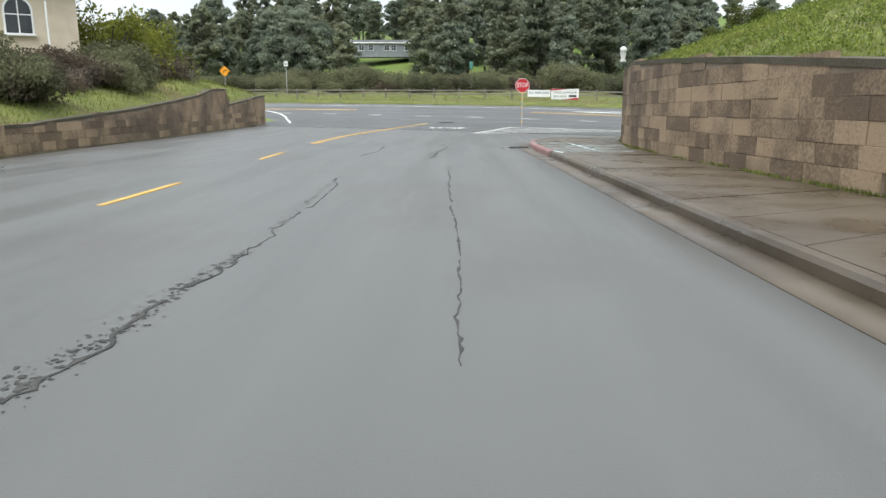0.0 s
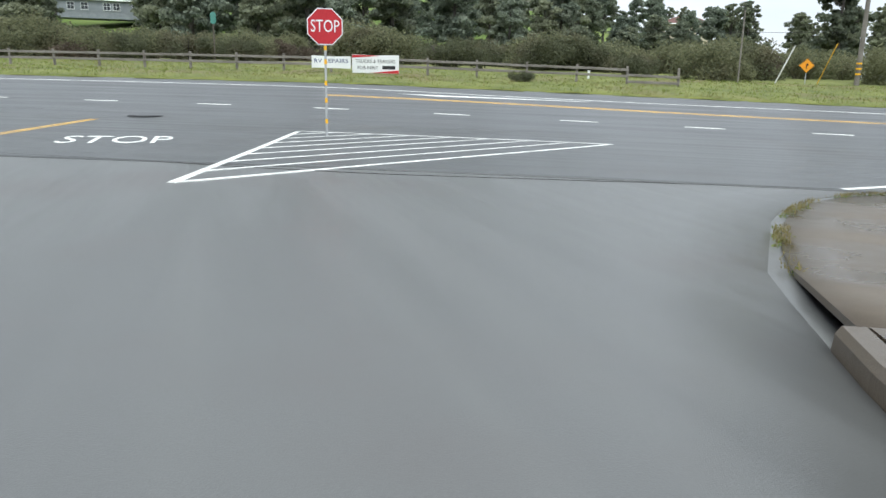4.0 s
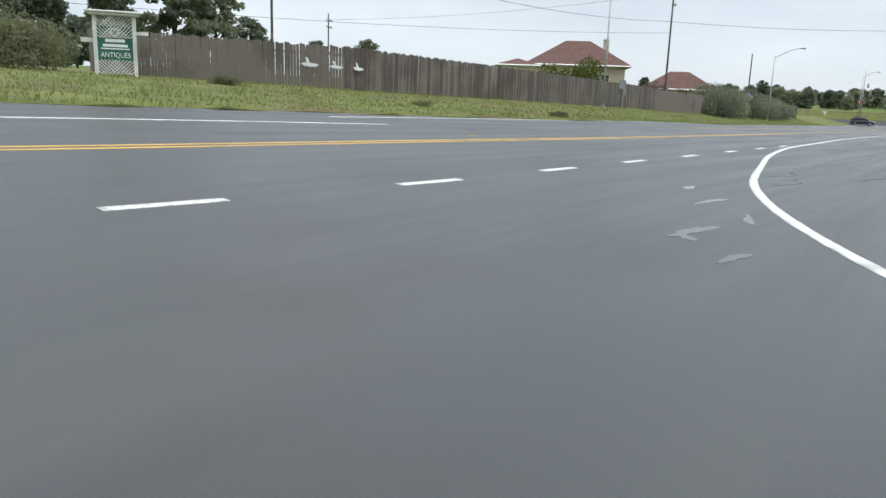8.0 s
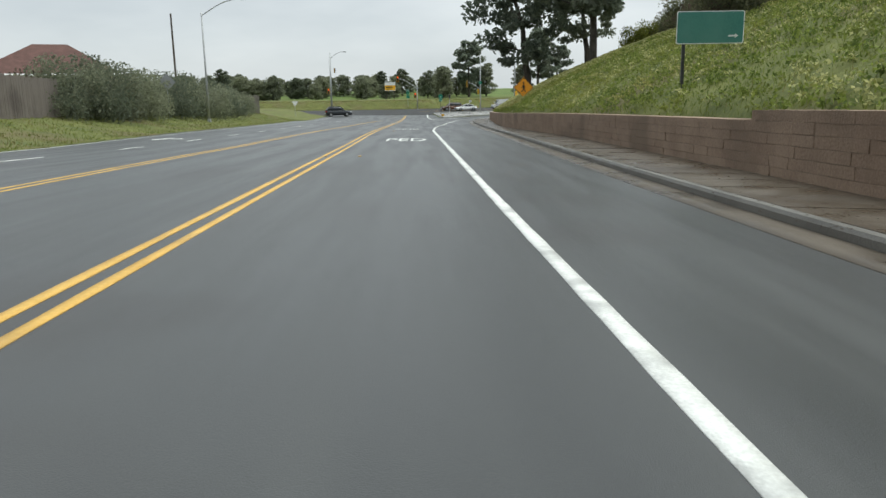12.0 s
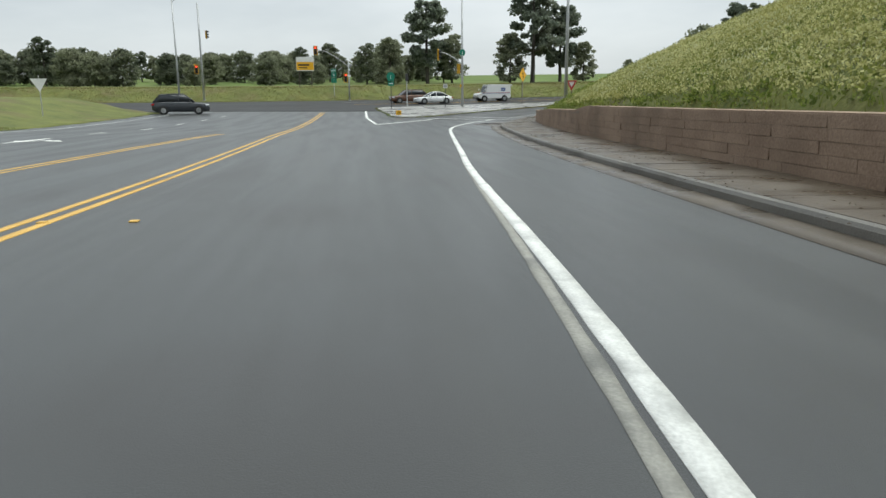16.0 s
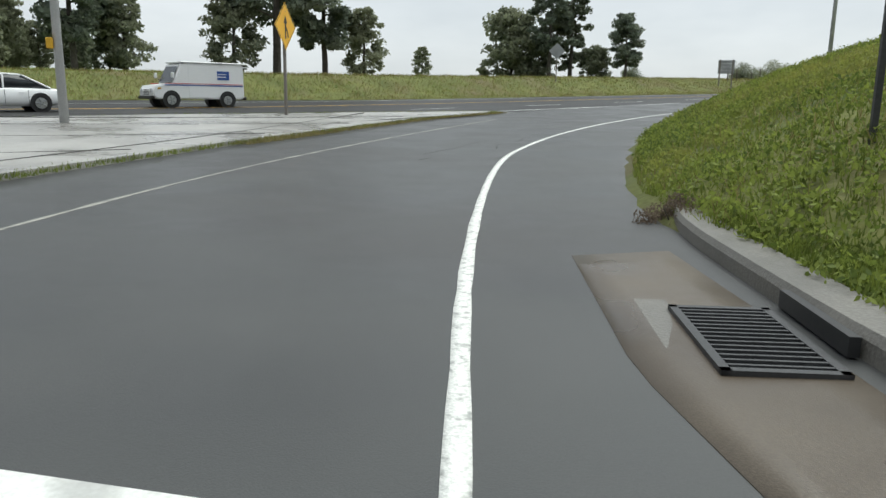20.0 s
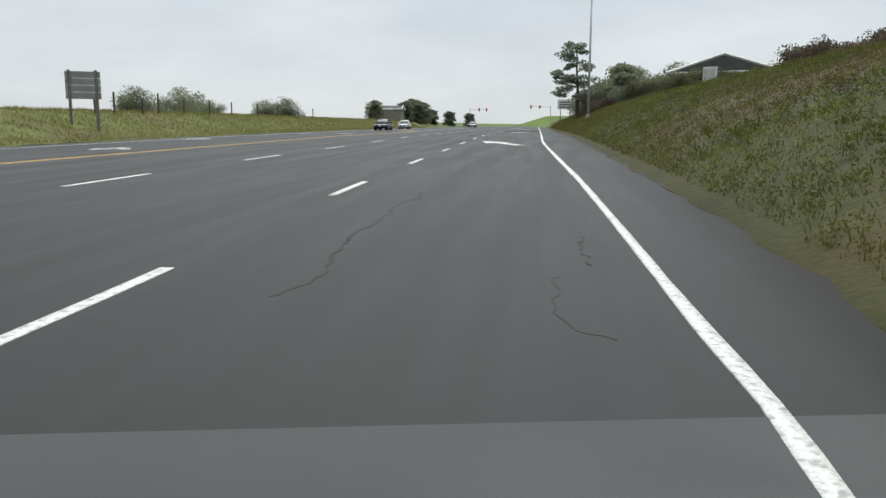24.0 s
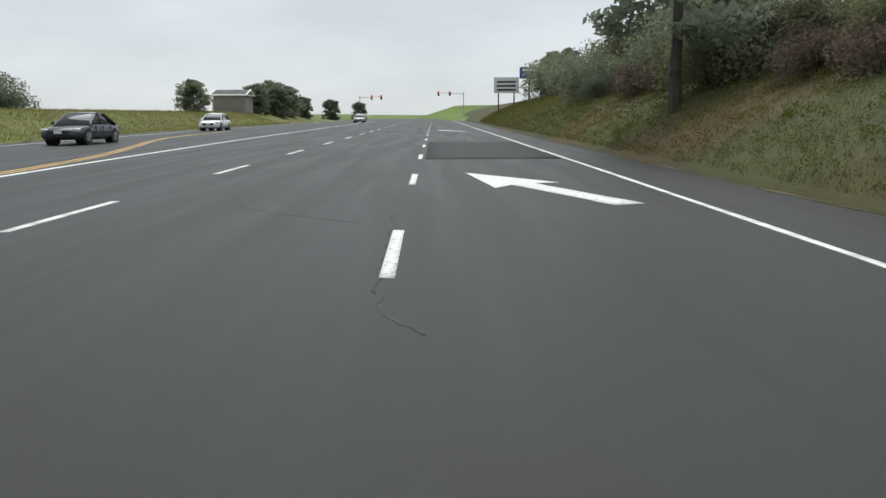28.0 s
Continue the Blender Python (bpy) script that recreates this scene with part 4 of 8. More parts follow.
stripe("ghost_line", smooth([hw(114, 0.52), hw(118, 0.3), hw(123, -0.24), hw(127, -0.6), hw(131, -0.92), hw(136, -1.36)], 0.5), 0.1, PAINT_FADE, 0.0095, "faint older edge line beside the new one", 0.008)
dashes("turn_dash", hline(70, 185, 12.0), 0, 2.2, 7.4, 0.12, label="white turn-lane dash")


def turn_arrow(place, s0, n0, way, dz):
    """A lane arrow: shaft, head and a bent side branch, pointing along the lane."""
    p = lambda u, v: place(s0 + way * u, n0 + way * v)
    stripe("arrow_shaft", line([p(-1.3, 0), p(0.5, 0)], 0.3), 0.2, PAINT_OLD, dz, "worn white turn arrow shaft")
    stripe("arrow_branch", line([p(-0.3, 0.05), p(0.2, 0.55), p(0.35, 0.75)], 0.2), 0.2, PAINT_OLD, dz, "worn white turn arrow branch")
    for name, tip in (("arrow_head", ((0.4, -0.45), (1.6, 0.0), (0.4, 0.45))), ("arrow_head", ((0.0, 0.85), (0.75, 0.5), (0.95, 1.25)))):
        c = [p(*q) for q in tip]
        tagged(raw(name, [(*q, zat(*q, False) + dz + 0.001) for q in c], [(0, 1, 2)], PAINT_OLD), "worn white turn arrow head", "road marking", kind="structure")


for s0, n0 in ((88.5, 14.2), (118.5, 12.5), (146.2, 11.9)):
    turn_arrow(hw, s0, n0, -1, 0.0105)
curve = smooth([hw(-6.4, -15.0), hw(-4.2, -13.3), hw(0.4, -9.8), hw(5.5, -6.7), hw(9.5, -4.75), hw(13.7, -3.35), hw(17.5, -2.53), hw(21.5, -1.75), hw(25, -1.05), hw(30.3, -0.36), hw(34.2, -0.05), hw(38.8, 0.06), hw(42, 0.18), hw(47, 0.33), hw(54.7, 0.47), hw(68, 0.62), hw(98.6, 0.86), hw(103, 0.82), hw(107, 0.68), hw(111, 0.56), hw(118, 0.12), hw(123, -0.42), hw(127, -0.74), hw(134.5, -1.25), hw(140, -1.83), hw(144.7, -2.28), hw(153, -3.1), hw(157.3, -3.58), hw(160.2, -4.0), hw(164.2, -4.78), hw(171, -6.65), hw(176.6, -9.1)], 0.5)
stripe("edge_line", curve, 0.16, label="solid white edge line curving round the corner", ragged=0.006)
slip_edge = smooth([(173.5, 60.25), (177.3, 59.6), (182.5, 58.42), (186.4, 57.33), (188.9, 56.35), (192.6, 54.5), (197.4, 51.4), (203.0, 46.8), (208.6, 40.8), (212.6, 35.0), (214.8, 31.25), r1(-8, -3.14), r1(-3, -3.07), r1(4, -2.95)], 0.5)
stripe("slip_edge_line", slip_edge, 0.11, PAINT_OLD, 0.0215, "flaking white edge line of the slip lane", 0.006)
for text, at, turn in (("PED", hw(85.3, 2.35), -70.6), ("XING", hw(106.05, 2.66), -70.6)):
    tagged(on_road(words("ped_xing_lettering", text, 1.0, pose(*at, 0, 0, 0, turn), PAINT_W, width=1.75, stretch=4.3, thick=0.002), 0.008), "white %s lettering on the lane" % text, "road marking", kind="structure")
stripe("gore_line", line([(157.9, 66.4), (171.3, 65.5)], 0.5), 0.22, dz=0.0215, label="white gore line of the slip lane")
stripe("gore_line", line([(157.9, 66.4), (170.3, 71.3), (183.2, 75.8)], 0.5), 0.22, dz=0.0215, label="white lane line beside the island")
stripe("crossing_line", line([(169.0, 58.9), (169.9, 61.6), (171.2, 65.4)], 0.4), 0.30, dz=0.0215, label="white crossing line")
stripe("crossing_line", line([(172.8, 58.5), (174.4, 62.8), (175.2, 65.2)], 0.4), 0.30, dz=0.0215, label="white crossing line")
stripe("stub_line", line([(169.5, 60.9), (168.2, 61.1)], 0.3), 0.24, dz=0.0215, label="white stub at the crossing")
stripe("slip_left_line", smooth([(176.6, 64.2), (184, 62.6), (192.0, 59.4), (200.6, 54.5)], 0.5), 0.07, PAINT_FADE, 0.0215, "flaking faint left edge line", 0.02)
# main highway
stripe("edge_line", smooth([r1(4, -2.95), r1(9, -2.82), r1(14, -2.72), r1(22, -2.55), r1(28, -2.44), r1(40, -2.49), r1(55, -2.5), r1(75, -2.6), r1(230, -2.6)], 1.0), 0.125, dz=0.0165, label="solid white edge line", ragged=0.01)
dashes("lane_dash", [r1(-36, 0.7), r1(-7, 0.87), r1(0, 1.05), r1(24, 1.46), r1(41, 1.6), r1(60, 1.75), r1(226, 1.75)], 3.1, 2.5, 8.08, 0.13, PAINT_OLD, "white lane dash", 0.0165)
dashes("lane_dash", rline(-40, 226, 6.1, 6.4), 7.0, 3.0, 8.32, 0.14, PAINT_W, "white lane dash", 0.0165)
for n in (11.9, 12.15):
    stripe("double_yellow", smooth([r1(-60, n), r1(30, n - 0.3), r1(59, n - 1.3), r1(72, n - 0.4), r1(82, n + 2.0), r1(90, n + 4.2), r1(98, n + 5.6), r1(112, n + 6.2)], 1.0), 0.11, PAINT_Y, dz=0.0165, label="double yellow centre line")
stripe("turn_pocket_line", smooth([r1(62, 10.5), r1(72, 11.1), r1(103, 12.2), r1(200, 13.0)], 1.0), 0.2, PAINT_W, 0.0165, "white line of the turn pocket")
stripe("far_edge_line", smooth([r1(-60, 18.4), r1(20, 18.4), r1(60, 19.0), r1(110, 22), r1(220, 22)], 1.0), 0.12, dz=0.0165, label="white far edge line")
stripe("near_edge_line", smooth([r1(-44, 2.2), r1(-30, 2.2), r1(-18, 2.3)], 0.7), 0.16, PAINT_W, 0.0165, "white through-lane line")
stripe("gore_line", smooth([(209.8, 48.6), (213.2, 44.0), (216.4, 39.6)], 0.5), 0.2, PAINT_W, 0.0165, "white merge line")


def lane_arrow(s, n):
    """A merge arrow slanting to the left."""
    q = line([r1(s, n), r1(s + 3.5, n + 1.25)], 0.4)
    stripe("arrow_shaft", q, 0.53, PAINT_OLD, 0.0165, "flaking white merge arrow shaft", 0.02)
    tip = [r1(s + 3.5, n + 0.42), r1(s + 6.0, n + 2.14), r1(s + 2.5, n + 1.75), r1(s + 3.35, n + 1.22)]
    verts = [(*c, zat(*c, False) + 0.0175) for c in tip]
    tagged(raw("arrow_head", verts, [(0, 1, 2, 3)], PAINT_OLD), "flaking white merge arrow head", "road marking", kind="structure")


lane_arrow(22.2, -1.42)
lane_arrow(60.8, -1.5)
lane_arrow(108.0, -1.0)
for s0, n0 in ((16.0, 14.6), (51.5, 14.5), (50.5, 17.7), (30.0, 17.6)):
    turn_arrow(r1, s0, n0, -1, 0.0165)
patch = [r1(72, 1.6), r1(86, 1.6)], [r1(72, -2.4), r1(86, -2.4)]
structure("asphalt_patch", ribbon("asphalt_patch", line(patch[0], 1), line(patch[1], 1), 0.0145, TAR, 4), "dark rectangular asphalt patch", "road patch")


def crack(path, width, seed, dz=0.018, wander=0.04):
    """A ragged thin crack that breaks off and starts again."""
    r = np.random.RandomState(seed)
    p = line(path, 0.09)
    steps = r.normal(0, 1, len(p)) * min(0.03, wander * 0.75)
    off = np.cumsum(steps)
    off = off - np.linspace(off[0], off[-1], len(p)) + r.normal(0, 0.008, len(p))
    off = np.clip(off, -wander * 4, wander * 4)
    t = np.gradient(p, axis=0)
    t /= np.hypot(*t.T)[:, None]
    q = p + np.stack([-t[:, 1], t[:, 0]], 1) * off[:, None]
    w = np.abs(r.normal(width * 0.2, width * 0.18, len(q))).clip(0.004, width * 0.7)
    side = np.stack([-t[:, 1], t[:, 0]], 1) * w[:, None] / 2
    k = 0
    while k < len(q) - 4:
        n = min(len(q) - k, r.randint(9, 34))
        if n > 3:
            structure("crack", ribbon("crack", (q + side)[k:k + n], (q - side)[k:k + n], dz, CRACK, 1, rows=n - 1), "dark ragged crack in the asphalt", "crack")
        k += n + r.randint(-1, 4)


def broken(path, width, count, seed, dz=0.004):
    """A band of crumbled asphalt: many dark chips and pits along a line."""
    r = np.random.RandomState(seed)
    p = line(path, 0.05)
    i = r.randint(0, len(p), count)
    spread = np.interp(i, (0, len(p) - 1), (1.0, 0.5))
    c = p[i] + r.normal(0, 1, (count, 2)) * (width * 0.33 * spread)[:, None]
    size = r.uniform(0.006, 0.02, count) * np.where(r.uniform(0, 1, count) < 0.15, 2.2, 1.0)
    ang = np.cumsum(r.uniform(0.5, 1.6, (count, 5)), 1) + r.uniform(0, 6, count)[:, None]
    rad = size[:, None] * r.uniform(0.4, 1.3, (count, 5))
    xy = c[:, None] + np.stack([np.cos(ang), np.sin(ang)], -1) * rad[..., None]
    z = bed_z(xy[..., 0], xy[..., 1]) + dz
    co = np.concatenate([xy, z[..., None]], -1).reshape(-1, 3)
    me = bpy.data.meshes.new("broken_asphalt")
    me.from_pydata(co.tolist(), [], np.arange(count * 5).reshape(-1, 5).tolist())
    me.materials.append(CRACK)
    structure("broken_asphalt", me, "band of crumbled dark asphalt along a joint", "road damage")


def puddle(x, y, rx, ry, turn, seed, dz=0.009):
    """A shallow sheet of rain water with a wandering edge."""
    r = np.random.RandomState(seed)
    a = np.linspace(0, 2 * math.pi, 40, endpoint=False)
    rad = 1 + 0.25 * np.sin(2 * a + r.uniform(0, 6)) + 0.18 * np.sin(3 * a + r.uniform(0, 6)) + 0.12 * np.sin(7 * a + r.uniform(0, 6))
    u, v, c, d = np.cos(a) * rx * rad, np.sin(a) * ry * rad, math.cos(radians(turn)), math.sin(radians(turn))
    xy = np.stack([x + u * c - v * d, y + u * d + v * c], 1)
    me = bpy.data.meshes.new("puddle")
    me.from_pydata([(*q, float(z) + dz) for q, z in zip(xy, bed_z(xy[:, 0], xy[:, 1]))], [], [tuple(range(40))])
    me.materials.append(WATER)
    structure("puddle", me, "shallow rain puddle on the asphalt", "puddle")


for k, (x, y, rx, ry, turn) in enumerate(((8.5, 9.35, 0.5, 0.10, 15), (8.1, 9.15, 0.22, 0.08, 60), (7.6, 8.22, 0.26, 0.08, 10), (11.1, 11.0, 0.42, 0.10, 12), (12.4, 12.4, 0.3, 0.10, 20), (9.9, 9.6, 0.5, 0.05, 40))):
    puddle(x, y, rx, ry, turn, 80 + k)
broken([(13.9, -42.5), (13.1, -41.45), (12.4, -40.69), (11.6, -39.65)], 0.26, 420, 5)
broken([(11.6, -39.65), (9.0, -37.0), (6.1, -34.0)], 0.14, 160, 6)
broken([(3.7, -28.9), (3.0, -28.1), (2.0, -26.96), (1.1, -25.8)], 0.3, 330, 7)
broken([(7.0, -31.8), (6.0, -30.6)], 0.2, 60, 8)
crack([(15.1, -40.64), (14.5, -40.03), (13.2, -38.56), (11.5, -36.72), (6.8, -31.57)], 0.06, 1, 0.005, 0.015)
crack([(13.9, -42.4), (12.4, -40.69), (11.6, -39.65)], 0.12, 2, 0.005)
crack([(11.6, -39.65), (9.0, -37.0), (6.1, -34.01)], 0.06, 3, 0.005)
crack([(3.6, -28.77), (2.0, -26.96), (1.1, -25.78), (-0.7, -23.43)], 0.08, 4, 0.005)
crack([(1.6, -29.5), (0.0, -27.59), (-2.2, -25.08)], 0.04, 5, 0.005)
crack([(-2.6, -20.63), (-1.2, -23.27)], 0.05, 6, 0.005)
crack([(2, -39), (-2, -37.5)], 0.05, 9, 0.005)
crack([(-33.0, -1.3), (-30.4, -0.6), (-27.5, 0.4)], 0.1, 10, 0.010)
stripe("side_edge_line", smooth([(-56, -0.9), (-49.2, -0.9), (-44.7, -0.9), (-40.0, -2.3), (-34.8, -5.7), (-30, -9.0)], 0.6), 0.2, label="curved white edge line on the far street corner")
mx, my = -23.0, 1.0
cover = thing("manhole_cover", mx, my, zat(mx, my, False) + 0.006, 20, "dark iron manhole cover set in the asphalt", "manhole cover")
part("ring", rod(B(), (0, 0, 0.0), (0, 0, 0.014), 0.62, 0.6, 24), TAR, cover)
part("lid", rod(B(), (0, 0, 0.012), (0, 0, 0.022), 0.38, 0.37, 24), DARK, cover)
# cracks of the main highway, and a seam across it
for k, (wide, pts) in enumerate((
        (0.12, ((37.8, 2.4), (39.3, 2.5), (41, 2.4), (42.9, 2.3), (45.2, 2.4))), (0.11, ((21.7, 2.0), (24.4, 2.1), (26.2, 2.0), (31, 2.1))),
        (0.06, ((41.6, 0.8), (39.7, 0.8))), (0.06, ((44.8, -0.6), (41.8, -0.7))), (0.12, ((-7, -0.3), (-4.8, -0.3), (-3.6, -0.4), (0.1, -0.3))),
        (0.06, ((-4.1, -2.6), (-5.6, -2.6))), (0.05, ((-6.1, -2.3), (-7.2, -2.3), (-7.7, -2.6))), (0.06, ((15.2, 0.3), (13.7, 0.3))),
        (0.06, ((12, -0.2), (11.4, -0.3), (10.4, -0.1))), (0.06, ((14, -1.3), (12.2, -1.4))), (0.05, ((10.8, -1.2), (9.9, -1.0))), (0.05, ((9.7, -1.8), (8.1, -1.8))),
        (0.08, ((62.9, 4.9), (60.6, 4.2), (59.8, 3.5), (59, 2.1))), (0.08, ((59.8, 1.8), (55.6, 1.7), (54.4, 1.4))), (0.07, ((9.8, 2.8), (9.6, 0.6), (9.7, -1.7))))):
    crack([r1(*c) for c in pts], wide, 20 + k, 0.0145)
for k, pts in enumerate((((186.3, 59.0), (186.9, 58.7)), ((187.5, 58.8), (188.7, 58.2), (189.7, 57.6), (190.7, 57.0)), ((190, 56.6), (188.9, 56.9)), ((191.7, 55.6), (190.6, 56.1)), ((204, 44.8), (209, 47.6), (214, 45)))):
    crack(pts, 0.07, 50 + k, 0.0195)
crack([(162.5, 63.4), (163.5, 63.5), (165.7, 63.8)], 0.05, 60, 0.0085, 0.025)
for k, (x, y, l) in enumerate(((16.5, 13.5, 2.2), (18.0, 12.3, 3.0), (14.5, 12.2, 2.0), (30.5, 20.6, 4.0))):
    crack([(x, y), (x + l * 0.6, y + l * 0.1), (x + l, y + l * 0.35)], 0.05, 70 + k, 0.009)
# raised yellow and white road studs
for s in (16.0, 44.4, 73.0, 101.5, 128.0):
    for n in (3.45, 4.42):
        x, y = hw(s, n)
        st = B()
        box(st, 0, 0, 0, 0.1, 0.1, 0.018, bevel=0.006)
        ob = part("road_stud", st, PAINT_Y)
        ob.matrix_basis = pose(x, y, zat(x, y, False) + 0.006, 0, 0, 19.4)
        tagged(ob, "yellow reflective road stud by the centre line", "road stud", "yellow road studs")

# bare dirt at the foot of the right-hand bank
dirt_edge = smooth(BANK_EDGE[8:], 0.8, 2)
wave = np.array([0.10 * math.sin(k * 0.9) + 0.08 * math.sin(k * 2.3 + 1) for k in range(len(dirt_edge))])[:, None]
lean = shifted(dirt_edge, 1.0) - dirt_edge
grow = np.clip(np.arange(len(dirt_edge)) / 18.0, 0, 1)[:, None]
structure("dirt_shoulder", ribbon("dirt_shoulder", dirt_edge + lean * ((0.18 + 0.6 * wave) * grow - 0.3 * (1 - grow)), dirt_edge - lean * 0.35, 0.022, DIRT, 3, rows=len(dirt_edge) - 1), "dark damp dirt at the foot of the bank", "dirt")

# ---------------------------------------------------------------- plants


def mesh_np(name, verts, faces, material):
    """A mesh straight from arrays of verts and equal-sided faces."""
    me = bpy.data.meshes.new(name)
    k = faces.shape[1]
    me.vertices.add(len(verts))
    me.vertices.foreach_set("co", np.ascontiguousarray(verts, np.float32).ravel())
    me.loops.add(faces.size)
    me.loops.foreach_set("vertex_index", np.ascontiguousarray(faces, np.int32).ravel())
    me.polygons.add(len(faces))
    me.polygons.foreach_set("loop_start", np.arange(0, faces.size, k, dtype=np.int32))
    me.update(calc_edges=True)
    me.materials.append(material)
    return me


def leaves(rng, centres, radii, count, size, squash=0.8, up=0.0):
    """Small leaf cards scattered through clumps."""
    c = np.repeat(np.array(centres, float), count, 0)
    r = np.repeat(np.array(radii, float), count)
    d = rng.normal(size=(len(c), 3))
    d /= np.linalg.norm(d, axis=1)[:, None]
    d *= (1.05 * r * rng.uniform(0, 1, len(c)) ** 0.42)[:, None]
    d[:, 2] *= squash
    p = c + d
    a = rng.normal(size=(len(c), 3))
    a[:, 2] += up
    a /= np.linalg.norm(a, axis=1)[:, None]
    b = np.cross(a, rng.normal(size=(len(c), 3)))
    b /= np.linalg.norm(b, axis=1)[:, None]
    w = (size * rng.uniform(0.5, 1.4, len(c)))[:, None]
    a, b = a * w, b * w * 0.55
    verts = np.stack([p - a, p + b, p + a, p - b], 1).reshape(-1, 3)
    return verts, np.arange(len(verts)).reshape(-1, 4)


def trunk_mesh(rng, height, r, limbs, lean=0.0):
    bm = bmesh.new()
    pts = [Vector((0, 0, -0.5))]
    n = 6
    for k in range(1, n + 1):
        pts.append(Vector((lean * (k / n) ** 1.5 * height * 0.25 + rng.normal() * 0.03 * height / n, rng.normal() * 0.03 * height / n, height * k / n)))
    for k in range(n):
        rod(bm, pts[k], pts[k + 1], r * (1 - k / n * 0.8), r * (1 - (k + 1) / n * 0.8), 7)
    ends = []
    for k in range(limbs):
        u = rng.uniform(0.35, 0.95)
        at = pts[min(n, int(u * n))]
        ang = rng.uniform(0, 6.28)
        out = rng.uniform(0.14, 0.32) * height * (1.1 - u * 0.5)
        end = at + Vector((math.cos(ang) * out, math.sin(ang) * out, rng.uniform(0.02, 0.12) * height))
        rod(bm, at, end, r * 0.28, r * 0.08, 5)
        ends.append(end)
    me = bpy.data.meshes.new("trunk")
    bm.to_mesh(me)
    bm.free()
    me.materials.append(BARK)
    return me, ends, pts[-1]


def tree(name, seed, height, spread, material, low=0.3, clumps=26, cards=150, size=0.35, limbs=12, lean=0.0, label="", category="tree", group="", flat=0.55):
    rng = np.random.RandomState(seed)
    root = thing(name, 0, 0, -400, 0, label, category, group)
    tme, ends, top = trunk_mesh(rng, height * 0.93, height * 0.022 + 0.05, limbs, lean)
    tr = new("trunk", tme)
    tr.parent = root
    centres, radii = [], []
    clumps *= 2
    for k in range(clumps):
        u = low + (1 - low) * (k + rng.uniform(0, 0.8)) / clumps
        wide = spread * (0.35 + 0.65 * math.sin(math.pi * min(1, (u - low) / (1 - low) * 0.72 + 0.24))) * rng.uniform(0.35, 1.15)
        ang = rng.uniform(0, 6.28)
        centres.append((math.cos(ang) * wide * 0.62 + lean * u ** 1.5 * height * 0.25, math.sin(ang) * wide * 0.62, u * height))
        radii.append(spread * rng.uniform(0.10, 0.27))
    for e in ends:
        centres.append(tuple(e))
        radii.append(spread * rng.uniform(0.16, 0.3))
    v, f = leaves(rng, centres, radii, int(cards * 0.62), size * 0.85, flat)
    cr = new("crown", mesh_np("crown", v, f, material))
    cr.parent = root
    return root


def shrub(name, seed, height, spread, material, clumps=16, cards=160, size=0.14, label="", category="bush", group=""):
    rng = np.random.RandomState(seed)
    root = thing(name, 0, 0, -400, 0, label, category, group)
    bm = bmesh.new()
    for k in range(7):
        ang = rng.uniform(0, 6.28)
        rod(bm, (0, 0, -0.3), (math.cos(ang) * spread * 0.5, math.sin(ang) * spread * 0.5, height * 0.6), 0.05, 0.02, 5)
    part("stem", bm, BARK, root)
    centres, radii = [], []
    for k in range(clumps):
        ang, rad = rng.uniform(0, 6.28), spread * math.sqrt(rng.uniform(0, 1)) * 0.75
        centres.append((math.cos(ang) * rad, math.sin(ang) * rad, height * rng.uniform(0.15, 0.75) * (1.1 - 0.5 * rad / spread)))
        radii.append(height * rng.uniform(0.22, 0.42))
    v, f = leaves(rng, centres, radii, int(cards * 2.2), size * 0.62, 0.85)
    cr = new("foliage", mesh_np("foliage", v, f, material))
    cr.parent = root
    return root


PINES = [tree("pine_tree", 1, 15, 4.6, PINE, 0.30, 30, 190, 0.34, label="tall dark pine with an uneven open crown", group="roadside pines"),
         tree("pine_tree", 2, 13, 5.2, PINE, 0.22, 32, 190, 0.34, label="broad dark pine with layered branches", group="roadside pines"),
         tree("cypress_tree", 3, 16, 4.0, CYPRESS, 0.12, 32, 190, 0.34, label="dense dark cypress on the hillside", group="roadside pines"),
         tree("cypress_tree", 4, 11, 5.0, CYPRESS, 0.08, 38, 105, 0.36, label="rounded dark cypress with low foliage", group="roadside pines"),
         tree("windbreak_tree", 5, 8.5, 6.0, CYPRESS, 0.02, 44, 100, 0.36, 18, label="broad low dark windbreak tree", group="windbreak trees"),
         tree("leaning_pine", 6, 12, 5.0, PINE, 0.24, 26, 190, 0.24, 14, 0.75, label="leaning dark pine over the block wall"),
         tree("pine_tree", 7, 8.6, 4.0, PINE, 0.26, 16, 210, 0.17, 14, 0.2, label="windswept pine with layered open branches", flat=0.36)]
SHRUBS = [shrub("scrub_bush", 11, 2.6, 2.6, BUSH, label="grey-green coastal scrub bush", group="scrub bushes"),
          shrub("scrub_bush", 12, 3.4, 3.0, BUSH, 20, 170, 0.16, label="dense dark olive scrub bush", group="scrub bushes"),
          shrub("dark_shrub", 13, 4.2, 3.4, CYPRESS, 24, 200, 0.16, label="large dark green hedge shrub by the fence", group="hedge shrubs"),
          shrub("yellow_shrub", 14, 2.8, 2.4, BUSH_Y, 18, 170, 0.13, label="shrub with yellow-green new leaves", group="yellow shrubs"),
          shrub("brown_brush", 15, 2.4, 2.4, BUSH_RED, 14, 130, 0.14, label="brown half-bare brush on the slope", group="brown brush")]
waiting = []


def plant(kind, x, y, scale=1.0, turn=None, sink=0.15):
    """Notes a plant of a kind for a place; all are set out together."""
    waiting.append((kind, x, y, scale, random.uniform(0, 360) if turn is None else turn, sink))


